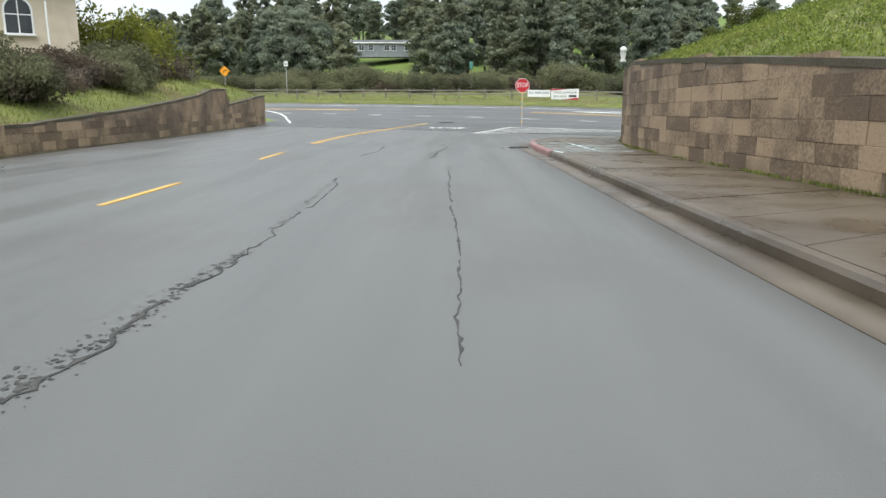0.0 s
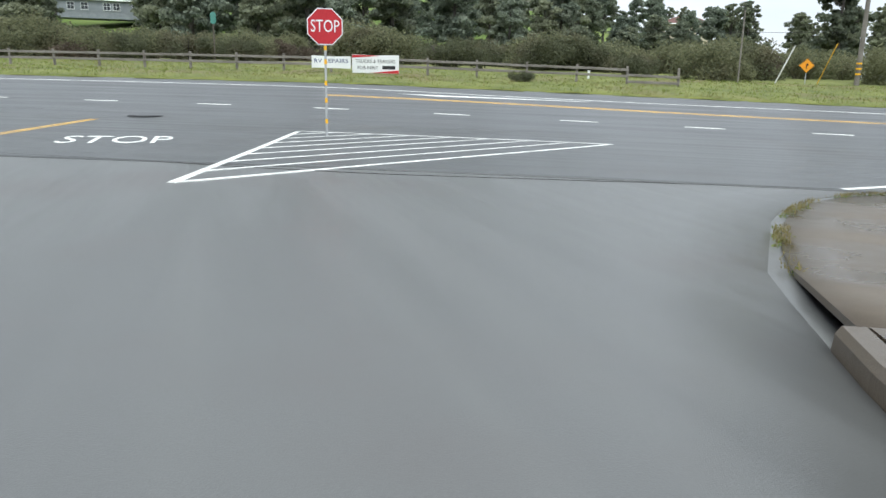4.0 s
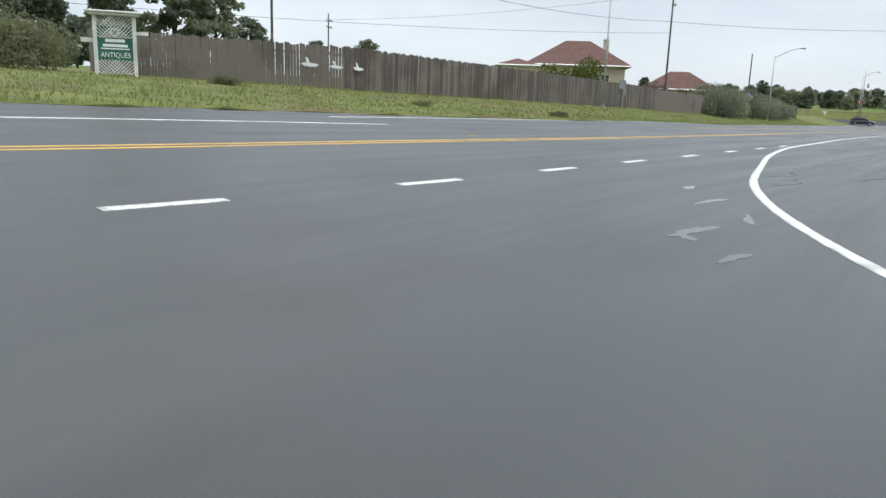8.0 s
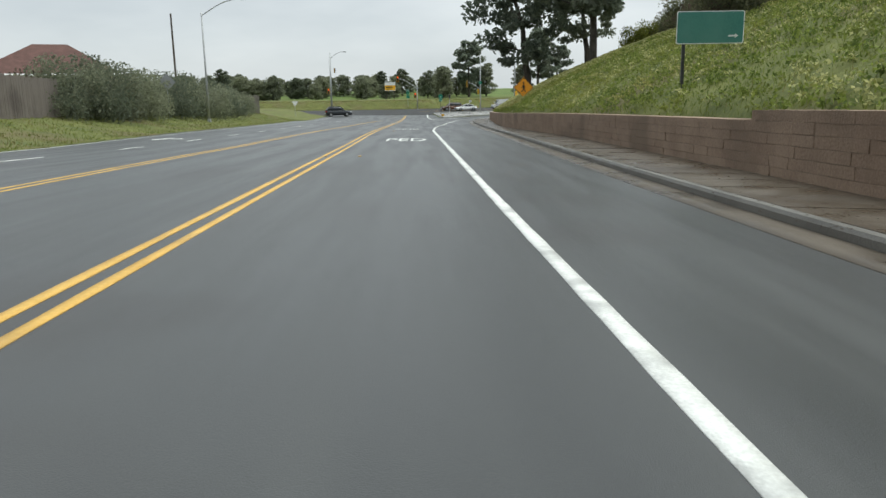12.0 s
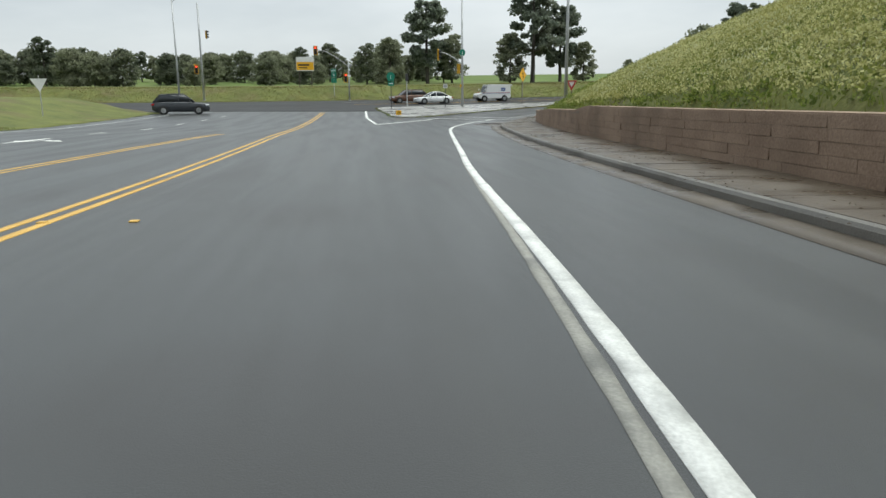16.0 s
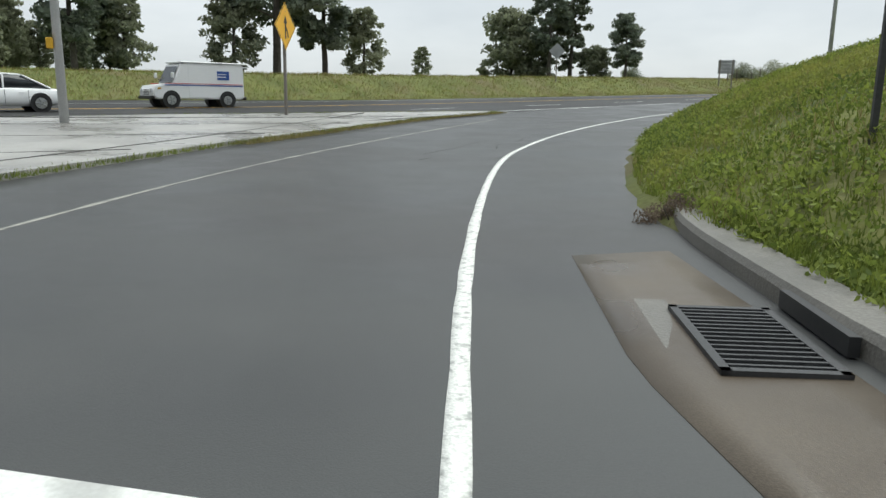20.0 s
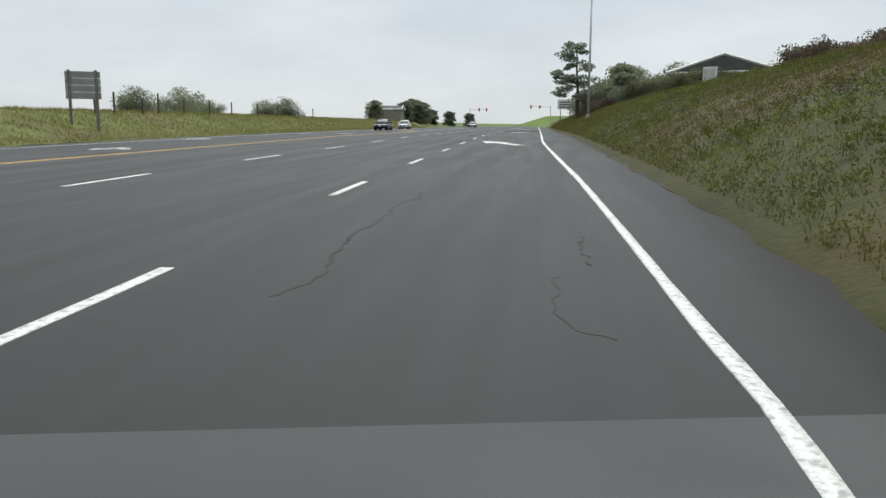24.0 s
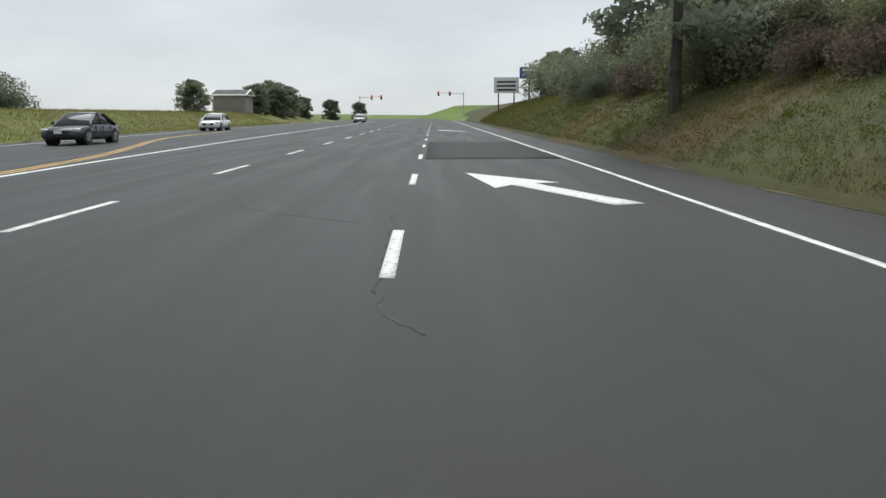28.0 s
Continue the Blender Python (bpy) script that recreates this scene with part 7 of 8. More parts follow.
# merge sign, yield sign, marker post
root, f, r = diamond("merge_sign", 201.0, 62.6, 3.4, 1.22, facing(201.0, 62.6, 186, 60) + 58, "amber diamond merge sign on a timber post on the island", YELLOW, wood=True)
strip([(0.0, 2.95), (0.0, 3.55)], 0.1, f - 0.006, root)
strip([(0.2, 3.0), (0.16, 3.2), (0.02, 3.38)], 0.08, f - 0.006, root)
tri(root, (0.15, 3.5), (0.0, 3.78), (-0.15, 3.5), f - 0.006)
root = thing("yield_sign", 178.2, 55.5, zat(178.2, 55.5) - 0.1, facing(178.2, 55.5, 158, 61), "red and white triangular YIELD sign on a dark post", "yield sign")
h = 1.45 - zat(178.2, 55.5) + 0.1
post(root, h + 0.4, material=DARK, square=0.06)
def down(r, z, y, m, name):
    panel(root, [(r * math.sin(a), z - r * math.cos(a)) for a in (0, 2.0944, 4.18879)], m, y, 0.005, name)
down(0.56, h + 0.12, -0.045, RED, "face")
down(0.31, h + 0.15, -0.049, WHITE, "centre")
text(root, "YIELD", 0.1, 0, h + 0.22, -0.055, RED, 0.34)
root = thing("marker_post", 176.8, 53.8, zat(176.8, 53.8), 60, "slim white marker post on the grassy bank", "post")
post(root, 0.85, 0.05, WHITE)
bm = B()
box(bm, 0, 0, 0.62, 0.11, 0.11, 0.1)
part("reflector", bm, DARK, root)
root = thing("wall_finial", 4.6, -20.8, 0, 30, "small white lantern-shaped finial on the wall top", "ornament")
root.matrix_basis = pose(4.75, -20.75, zat(4.75, -20.75, False) + 2.88, 0, 0, 30)
bm = B()
box(bm, 0, 0, 0, 0.2, 0.2, 0.06, bevel=0.01)
rod(bm, (0, 0, 0.05), (0, 0, 0.3), 0.06, 0.1, 8)
bmesh.ops.create_icosphere(bm, subdivisions=2, radius=0.12, matrix=Matrix.Translation((0, 0, 0.38)))
part("finial", bm, WHITE_W, root)

# main highway: roadside signs far ahead
root = thing("marquee_sign", *r1(147.5, -8.0), zat(*r1(147.5, -8.0)) + 0.0, facing(*r1(147.5, -8.0), *r1(30, 0)), "white roadside marquee sign on posts", "sign")
for x in (-1.0, 1.0):
    post(root, 3.2, material=DARK, square=0.16, x=x)
bm = B()
box(bm, 0, 0, 2.2, 3.2, 0.3, 2.0, bevel=0.03)
part("cabinet", bm, WHITE, root)
for z in (2.6, 3.1, 3.6):
    bar(root, 0, z, 2.4, 0.22, -0.16, BLACK)
root = thing("motel_sign", *r1(152.0, -11.5), zat(*r1(152.0, -11.5)), facing(*r1(152.0, -11.5), *r1(30, 0)), "blue motel sign with white lettering on a pole", "sign")
post(root, 3.6, 0.12, DARK)
bm = B()
box(bm, 0, 0, 3.0, 2.6, 0.3, 1.5, bevel=0.03)
part("cabinet", bm, BLUE, root)
text(root, "MOTEL", 0.5, 0, 3.45, -0.17, WHITE, 1.9)
bar(root, 0, 4.1, 1.9, 0.3, -0.16, WHITE)
for n, reach in ((-7, 7.0), (22, -6.0)):
    x, y = r1(262, n)
    root = thing("traffic_signal", x, y, zat(x, y), facing(x, y, *r1(100, 3)), "distant signal pole with a mast arm over the highway", "traffic signal", "junction signals")
    part("pole", rod(B(), (0, 0, -0.3), (0, 0, 6.5), 0.14, 0.1, 10), STEEL, root)
    part("mast_arm", rod(B(), (0, 0, 6.0), (-reach, 0, 6.4), 0.08, 0.06, 8), STEEL, root)
    for u in (0.55, 1.0):
        signal_head(root, -reach * u, 6.1, -0.1, 0, True, True, DARK)
for s, n, tall in ((35, 27.0, 1.3), (38, 27.4, 1.5), (41.5, 27.2, 1.2), (45, 27.8, 1.6), (49, 27.6, 1.3), (54, 27.6, 1.4), (60, 28, 1.3), (67, 28, 1.5), (75, 28.6, 1.4), (84, 29, 1.4), (94, 30, 1.4)):
    root = thing("field_post", *r1(s, n), zat(*r1(s, n)), random.uniform(0, 90), "leaning grey fence post on the field bank", "post", "field fence posts")
    post(root, tall, material=WOOD_D, square=0.11, lean=0.1)

# ---------------------------------------------------------------- board fence, houses, island


def board_fence():
    root = thing("board_fence", 0, 0, 0, 0, "tall weathered grey-brown board fence of upright planks", "fence")
    path = line([(9.0, 47.5), (20.6, 41.6), (38.5, 47.4), (58.0, 55.0), (78.5, 63.0), (85.0, 66.0)], 0.16)
    z = land_z(path[:, 0], path[:, 1])
    z = np.convolve(np.pad(z, 20, mode="edge"), np.ones(41) / 41, "valid")
    t = np.gradient(path, axis=0)
    turn = np.degrees(np.arctan2(t[:, 1], t[:, 0]))
    shapes = []
    for k in range(6):
        bm = B()
        w, h = 0.147 + random.uniform(-0.006, 0.004), 2.3 + random.uniform(-0.05, 0.05)
        out = [(-w / 2, -0.2), (w / 2, -0.2), (w / 2, h - 0.04), (w / 2 - 0.035, h), (-w / 2 + 0.035, h), (-w / 2, h - 0.04)]
        plate(bm, out, 0.022)
        me = bpy.data.meshes.new("plank")
        bm.to_mesh(me)
        bm.free()
        me.materials.append(WOOD)
        shapes.append(me)
    single = (path[:, 0] > 20.6) & (path[:, 0] < 66.0)
    extra_v, extra_f = [], []
    for i in range(len(path)):
        m = pose(*path[i], z[i] + random.uniform(-0.03, 0.03), 0, random.uniform(-0.5, 0.5), turn[i]) @ Matrix.Translation((0, random.uniform(-0.008, 0.008), 0))
        me = shapes[i % 5 if random.random() < 0.9 else 5]
        if single[i]:
            ob = new("plank", me)
            ob.parent, ob.matrix_basis = root, m
        else:
            at = len(extra_v)
            extra_v += [tuple(m @ v.co) for v in me.vertices]
            extra_f += [tuple(at + q for q in f.vertices) for f in me.polygons]
    tagged(raw("planks", extra_v, extra_f, WOOD, root), kind="stuff")
    for h in (0.5, 1.85):
        for i in range(0, len(path) - 16, 15):
            ob = part("back_rail", rod(B(), (*path[i], z[i] + h), (*path[i + 15], z[i + 15] + h), 0.05, 0.05, 4), WOOD_D, root)
            ob.matrix_basis = Matrix.Translation((-0.03, 0.08, 0))
    for i in range(0, len(path), 46):
        bm = box(B(), 0, 0.09, -0.3, 0.1, 0.1, 2.55)
        ob = part("fence_post", bm, WOOD_D, root)
        ob.matrix_basis = pose(*path[i], z[i], 0, 0, turn[i])


board_fence()
fx, fy = 139.0, 87.0
root = thing("board_fence", fx, fy, zat(fx, fy), facing(fx, fy, 92, 46), "short pale weathered board fence beyond the hedge", "fence")
for k in range(24):
    ob = part("plank", plate(B(), [(-0.075, -0.3), (0.075, -0.3), (0.075, 2.25), (-0.075, 2.25)], 0.022), POLE_W, root)
    ob.matrix_basis = pose(-1.9 + k * 0.158, random.uniform(-0.01, 0.01), random.uniform(-0.03, 0.03), 0, random.uniform(-0.6, 0.6), 0)
for h in (0.5, 1.9):
    part("back_rail", box(B(), 0, 0.06, h, 3.8, 0.05, 0.09), WOOD_D, root)
# white cut-out silhouettes of geese on the fence
GOOSE = [(-0.46, 0.14), (-0.3, 0.05), (0.0, 0.0), (0.3, 0.02), (0.46, 0.1), (0.34, 0.17), (0.08, 0.2), (-0.04, 0.23), (-0.1, 0.42), (-0.18, 0.5), (-0.29, 0.46), (-0.21, 0.38), (-0.2, 0.22), (-0.44, 0.2)]
for x, y, face, sc in ((18.9, 42.3, -26, 1.0), (20.2, 41.75, -26, 0.8), (21.6, 41.85, 18, 0.85)):
    root = thing("goose_cutout", x, y - 0.12, zat(x, y) + 1.1, face, "white painted goose silhouette on the board fence", "ornament", "fence silhouettes")
    root.matrix_basis = pose(x, y - 0.1, zat(x, y) + 1.1, 0, 0, face)
    panel(root, [(p * sc, q * sc) for p, q in GOOSE], WHITE, 0, 0.02, "silhouette")


def window(root, x, y, z, w, h, turn, arched=False):
    """A window on a wall; x, y, z is its sill's middle, its face towards -y before turning."""
    shape = [(-w / 2, 0), (w / 2, 0), (w / 2, h), (-w / 2, h)]
    if arched:
        shape = [(-w / 2, 0), (w / 2, 0)] + [(w / 2 * math.cos(a), h - w / 2 + w / 2 * math.sin(a)) for a in np.linspace(0, math.pi, 9)]
    m = pose(x, y, z, 0, 0, turn)
    big = [(p * (1 + 0.18 / w), (q - h / 2) * (1 + 0.18 / h) + h / 2) for p, q in shape]
    frame_ob = part("window", plate(B(), big, 0.06, Matrix.Translation((0, -0.05, 0))), WHITE, root)
    frame_ob.matrix_basis = m
    part("pane", plate(B(), shape, 0.01, Matrix.Translation((0, -0.056, 0))), GLASS, frame_ob)
    bm = B()
    box(bm, 0, -0.07, 0, 0.05, 0.03, h - (w * 0.1 if arched else 0))
    box(bm, 0, -0.07, h * 0.52, w, 0.03, 0.05)
    part("glazing_bar", bm, WHITE, frame_ob)
    bm = box(B(), 0, -0.1, -0.12, w + 0.3, 0.16, 0.07)
    part("sill", bm, WHITE, frame_ob)


def house(x, y, z, turn, w, d, wall_h, roof_h, walls, roof, label, hip=True, chimney=None, windows=(), eave=0.5, trim=True):
    root = thing("house", x, y, z, turn, label, "house")
    bm = box(B(), 0, 0, -1.0, w, d, wall_h + 1.0)
    part("wall", bm, walls, root)
    bm = B()
    e = eave
    inset = d / 2 if hip else 0
    if w < d and hip:
        inset = w / 2 * 0.98
    base = [bm.verts.new(c) for c in ((-w / 2 - e, -d / 2 - e, wall_h - 0.02), (w / 2 + e, -d / 2 - e, wall_h - 0.02), (w / 2 + e, d / 2 + e, wall_h - 0.02), (-w / 2 - e, d / 2 + e, wall_h - 0.02))]
    lip = [bm.verts.new(v.co + Vector((0, 0, 0.2))) for v in base]
    ridge = [bm.verts.new((sx * (w / 2 + (0 if hip else e) - inset), 0, wall_h + roof_h)) for sx in (-1, 1)]
    bm.faces.new(base[::-1])
    for k in range(4):
        bm.faces.new((base[k], base[(k + 1) % 4], lip[(k + 1) % 4], lip[k]))
    bm.faces.new((lip[0], lip[1], ridge[1], ridge[0]))
    bm.faces.new((lip[2], lip[3], ridge[0], ridge[1]))
    bm.faces.new((lip[1], lip[2], ridge[1]))
    bm.faces.new((lip[3], lip[0], ridge[0]))
    top_ob = part("roof", bm, roof, root)
    if not hip:
        for sx in (-1, 1):
            xg = sx * (w / 2 + 0.01)
            bm = B()
            v = [bm.verts.new(c) for c in ((xg, -d / 2, wall_h), (xg, d / 2, wall_h), (xg, 0, wall_h + roof_h - 0.25))]
            bm.faces.new(v)
            part("gable", bm, walls, root)
            bm = B()
            for sy in (-1, 1):
                rod(bm, (sx * (w / 2 + e), sy * (d / 2 + e), wall_h + 0.1), (sx * (w / 2 + e), 0, wall_h + roof_h), 0.16, 0.16, 4)
            part("bargeboard", bm, WHITE, root)
    bm = B()
    for a, b in ((0, 1), (1, 2), (2, 3), (3, 0)):
        c = [(-w / 2 - e, -d / 2 - e), (w / 2 + e, -d / 2 - e), (w / 2 + e, d / 2 + e), (-w / 2 - e, d / 2 + e)]
        rod(bm, (*c[a], wall_h + 0.06), (*c[b], wall_h + 0.06), 0.12, 0.12, 4)
    part("gutter", bm, WHITE, root)
    rows = int(math.hypot(d / 2 + e, roof_h) / 0.35)
    if chimney:
        cx, cy, ch = chimney
        bm = box(B(), cx, cy, wall_h, 0.9, 0.9, ch, bevel=0.03)
        box(bm, cx, cy, wall_h + ch, 1.05, 1.05, 0.14)
        part("chimney", bm, walls, root)
    for side, u, wz, ww, wh in windows:
        if side == "front":
            window(root, u, -d / 2, wz, ww, wh, 0)
        elif side == "arch":
            window(root, u, -d / 2, wz, ww, wh, 0, True)
        elif side == "right":
            window(root, w / 2, u, wz, ww, wh, 90)
        elif side == "left":
            window(root, -w / 2, u, wz, ww, wh, -90)
    return root


def row(side, us, z, w=1.1, h=1.3):
    return tuple((side, u, z, w, h) for u in us)


g = zat(92, 97)
house(92, 97, g, facing(92, 97, 20, 20), 15, 11, 8.2 - g, 4.2, STUCCO, ROOF_R, "cream two-storey house with a red-brown hip roof", True, (4.6, 0.5, 4.4), row("front", (-5.5, -2.5, 1.0, 4.5), 5.6 - g) + row("left", (-3, 0, 3), 5.6 - g) + row("front", (-5.5, -2, 2.5, 5.5), 1.2, 1.3, 1.4), 0.9)
house(80, 98, zat(80, 98), facing(80, 98, 20, 20), 6, 6, 7.8 - zat(80, 98), 1.2, STUCCO, ROOF_R, "cream upper wing of a house with a low roof", True, None, row("front", (-1.6, 1.4), 5.2 - zat(80, 98)), 0.4)
g = zat(106, 87)
house(106, 87, g, facing(106, 87, 30, 25), 11, 8, 5.0 - g, 3.0, STUCCO, ROOF_R, "low house with a dark red hip roof", True, None, row("front", (-3.5, 0, 3.5), 1.2), 0.6)
g = zat(-133, 97)
house(-133, 97, max(g, 8.0) + 2.2, facing(-133, 97, 5, -30), 17, 7, 2.5, 1.1, SIDING, ROOF_G, "grey-blue house among the wooded hillside trees", False, None, row("front", (-6, -3.5, 0.6, 2.4, 6.0), 0.7, 1.2, 1.3), 0.4)
g = zat(-27.7, 175)
house(-27.7, 175, g, facing(-27.7, 175, -4, -10), 11, 8, 5.0, 2.2, STUCCO, ROOF_R, "cream house among the trees on the hillside", True, None, row("front", (-3.5, 0, 3.5), 2.6, 1.5, 1.2), 0.6)
g = zat(-62, 168)
house(-62, 168, g, facing(-62, 168, -4, -10), 12, 8, 4.6, 1.8, TAUPE, ROOF_G, "grey low house half hidden among hillside trees", True, None, row("front", (-4, -1, 2, 4.5), 2.2, 1.5, 1.3), 0.6)
g = zat(-26, -31.5)
house(-26.6, -31.1, g, facing(-26.6, -31.1, 12, -38), 9, 8, 3.3, 2.0, STUCCO, ROOF_G, "pale cream stucco house with an arched window", False, None, (("arch", 1.9, 1.1, 1.1, 1.6), ("front", -1.8, 1.0, 1.2, 1.2)), 0.4)
g = zat(246.5, -50)
house(243.2, -47.8, 4.2, facing(243.2, -47.8, 219, 24) + 90, 8.5, 10, 3.7, 1.9, TAUPE, ROOF_G, "taupe clapboard house with a white-trimmed gable on the hill", False, None, row("left", (-3, 0.5, 3.5), 1.1, 1.3, 1.2) + row("right", (-3, 0.5, 3.5), 1.1, 1.3, 1.2), 0.6)
house(*r1(215, 42), zat(*r1(215, 42)), 20, 12, 8, 3.0, 1.4, STUCCO, ROOF_G, "low pale building far along the highway", True, None, row("front", (-4, -1, 2, 4.5), 1.0), 0.4)
house(*r1(170, 33), zat(*r1(170, 33)), 30, 5, 4, 2.6, 1.0, TAUPE, ROOF_G, "small dark hut beside the highway", False, None, row("front", (0.8,), 1.0), 0.3)
cx, cy = 234.4, -20.2
root = thing("utility_cabinet", cx, cy, zat(cx, cy) - 0.05, facing(cx, cy, 228, 10), "white metal utility cabinet on the grassy bank", "cabinet")
part("body", box(B(), 0, 0, 0, 0.9, 0.6, 1.2, bevel=0.03), WHITE, root)
part("lid", box(B(), 0, 0, 1.2, 0.98, 0.68, 0.06, bevel=0.015), WHITE, root)
door_ob = part("door", box(B(), 0, -0.31, 0.1, 0.8, 0.02, 1.0, bevel=0.006), WHITE_W, root)
part("handle", box(B(), 0.3, -0.33, 0.55, 0.03, 0.03, 0.14), DARK, door_ob)

# picket fence behind the low street wall
root = thing("picket_fence", 0, 0, 0, 0, "low weathered picket fence on the bank", "fence")
run = line([(-15.0, -31.0), (-20.5, -26.0), (-26.0, -20.8), (-30.0, -16.4)], 0.32)
fz = land_z(run[:, 0], run[:, 1])
pk = bpy.data.meshes.new("picket")
bm = plate(B(), [(-0.05, -0.2), (0.05, -0.2), (0.05, 0.95), (0.0, 1.02), (-0.05, 0.95)], 0.02)
bm.to_mesh(pk)
bm.free()
pk.materials.append(WOOD_D)
for (x, y), z in zip(run, fz):
    ob = new("picket", pk)
    ob.parent, ob.matrix_basis = root, pose(x, y, z, random.uniform(-3, 3), random.uniform(-3, 3), 135)
for h in (0.3, 0.75):
    bm = B()
    for i in range(0, len(run) - 6, 5):
        rod(bm, (*run[i], fz[i] + h), (*run[i + 5], fz[i + 5] + h), 0.03, 0.03, 4)
    part("rail", bm, WOOD_D, root)
root = thing("white_pole", -20.0, -29.5, zat(-20, -29.5), 0, "thin white pole on the bank", "pole")
post(root, 3.4, 0.045, WHITE)

# concrete island at the slip lane
ISLAND = [(171.0, 68.6), (172.2, 70.0), (175.5, 70.9), (182.5, 73.9), (189.0, 76.6), (191.0, 76.4), (196.0, 73.0), (201.0, 67.0), (204.0, 60.0), (205.6, 53.6), (204.9, 53.2), (200.7, 57.2), (194.5, 60.6), (189.3, 63.0), (183.0, 65.1), (178.6, 66.1), (175.0, 66.7), (172.0, 67.2), (171.0, 68.6)]
edge = line(ISLAND, 0.5)
for _ in range(6):
    edge = (edge + np.roll(edge, 1, 0) + np.roll(edge, -1, 0)) / 3
mid = edge.mean(0)
rings = [edge + (mid - edge) * u for u in (0.0, 0.02, 0.1, 0.3, 0.6, 0.9, 1.0)]
heights = [-0.25, 0.105, 0.12, 0.125, 0.13, 0.13, 0.13]
k = len(edge)
co = np.vstack([np.column_stack([r_, bed_z(r_[:, 0], r_[:, 1]) + 0.018 + h]) for r_, h in zip([rings[0]] + rings[1:], heights)])
co[k:2 * k, :2] = edge + (mid - edge) / np.linalg.norm(mid - edge, axis=1)[:, None] * 0.04
co[2 * k:3 * k, :2] = edge + (mid - edge) / np.linalg.norm(mid - edge, axis=1)[:, None] * 0.2
quads = [(a * k + i, (a + 1) * k + i, (a + 1) * k + (i + 1) % k, a * k + (i + 1) % k) for a in range(6) for i in range(k)]
isle = raw("traffic_island", co, [q[::-1] for q in quads], CONCRETE_WET)
bpy.context.view_layer.update()
tagged(isle, "wet pale concrete traffic island with a low kerb", "traffic island", kind="structure")
for a, b in (((176.5, 71.0), (181.0, 66.0)), ((181.5, 73.1), (186.5, 64.5)), ((186.5, 75.2), (191.5, 62.5)), ((192.0, 75.2), (196.2, 60.3)), ((197.0, 71.4), (200.2, 58.2)), ((174.5, 69.0), (203.0, 59.6))):
    q = line([a, b], 0.5)
    stripe("slab_joint", q, 0.03, CRACK, 0.155, "dark joint across the island's concrete")
rg = np.random.RandomState(9)
weeds = along_path(rg, np.vstack([edge[::-1], edge[-1:]]), 9000, -0.12, 0.28, 1.0)
weeds = weeds[(weeds[:, 1] < 67.5) | (rg.uniform(0, 1, len(weeds)) < 0.25)]
blades("kerb_weeds", rg, weeds, 0.09, 0.012, BLADE, "weeds and moss along the island's kerb", 0.06, bed_z)
moss = along_path(rg, np.array([(189.0, 62.95), (194.5, 60.45), (200.7, 57.0), (204.6, 53.5)]), 5000, -0.25, 0.35, 1.0)
blades("kerb_weeds", rg, moss, 0.07, 0.016, BLADE_DRY, "dry weeds along the island's kerb", 0.05, bed_z)


def grate(x, y, turn, w, d, label):
    """A storm grate: a frame with bars over a thin slab blackened as the hollow's shade, set in a concrete apron."""
    z = zat(x, y, False)
    root = thing("storm_grate", x, y, z + 0.008, turn, label, "storm grate", "storm grates")
    bm = box(B(), 0, 0, -0.02, w + 0.5, d + 0.4, 0.03)
    part("apron", bm, CONCRETE, root)
    # no hollow is cut: this black slab paints the shade under the bars
    part("pit_shade", box(B(), 0, 0, 0.008, w, d, 0.008), BLACK, root)
    bm = B()
    for sx in (-1, 1):
        box(bm, sx * w / 2, 0, 0.01, 0.05, d + 0.05, 0.03)
        box(bm, 0, sx * d / 2, 0.01, w + 0.05, 0.05, 0.03)
    part("frame", bm, DARK, root)
    n = int(w / 0.07)
    for i in range(1, n):
        part("bar", box(B(), -w / 2 + i * w / n, 0, 0.014, 0.022, d, 0.024), DARK, root)


grate(160.0, 59.35, 66, 1.4, 0.65, "dark steel storm grate in the wet gutter")
grate(175.25, 58.36, -12, 1.1, 0.56, "dark steel storm grate beside the bank")
grate(2.05, -22.75, -132, 0.6, 0.36, "dark steel storm grate at the street kerb")
structure("concrete_apron", ribbon("concrete_apron", line([(156.4, 58.4), (158.8, 60.4), (162.3, 60.5), (163.5, 59.6)], 0.3), line([(156.5, 58.3), (163.6, 58.75)], 0.3), 0.0125, WALK, 5, step=0.4), "damp concrete apron round the storm grate", "paving")
structure("concrete_apron", ribbon("concrete_apron", line([(172.5, 58.5), (173.2, 59.2), (174.9, 59.15), (177.5, 58.65)], 0.3), line([(172.6, 58.4), (177.6, 57.75)], 0.3), 0.0205, WALK, 4, step=0.4), "damp concrete apron beside the slip lane", "paving")
inlet = smooth([(170.2, 58.4), (172.4, 58.25), (174.9, 57.95), (176.3, 57.7), (178.2, 57.35), (179.5, 56.9)], 0.4, 2)
tagged(sweep("kerb_inlet", inlet, [(-0.02, -0.12), (0.0, 0.12), (0.03, 0.17), (0.32, 0.19), (0.34, -0.2)], bed_z, CONCRETE), "concrete kerb over the storm inlet", "kerb", kind="structure")
fill = [(171.0, 56.2), (171.8, 56.3), (172.8, 56.5), (173.2, 57.9), (172.4, 58.1), (171.4, 58.25)]
tagged(raw("kerb_return", [(*c, zat(*c, False) + 0.15) for c in fill] + [(*c, zat(*c, False) - 0.3) for c in fill], [tuple(range(6))] + [(i, i + 6, (i + 1) % 6 + 6, (i + 1) % 6) for i in range(6)], CONCRETE), "concrete ramp landing behind the kerb", "paving", kind="structure")
inner = shifted(inlet, -0.3)
inner = inner[inner[:, 0] > 173.0]
outer = line([(173.0, 56.3), (175.0, 56.4), (177.2, 56.6), (179.4, 56.2)], 0.4)
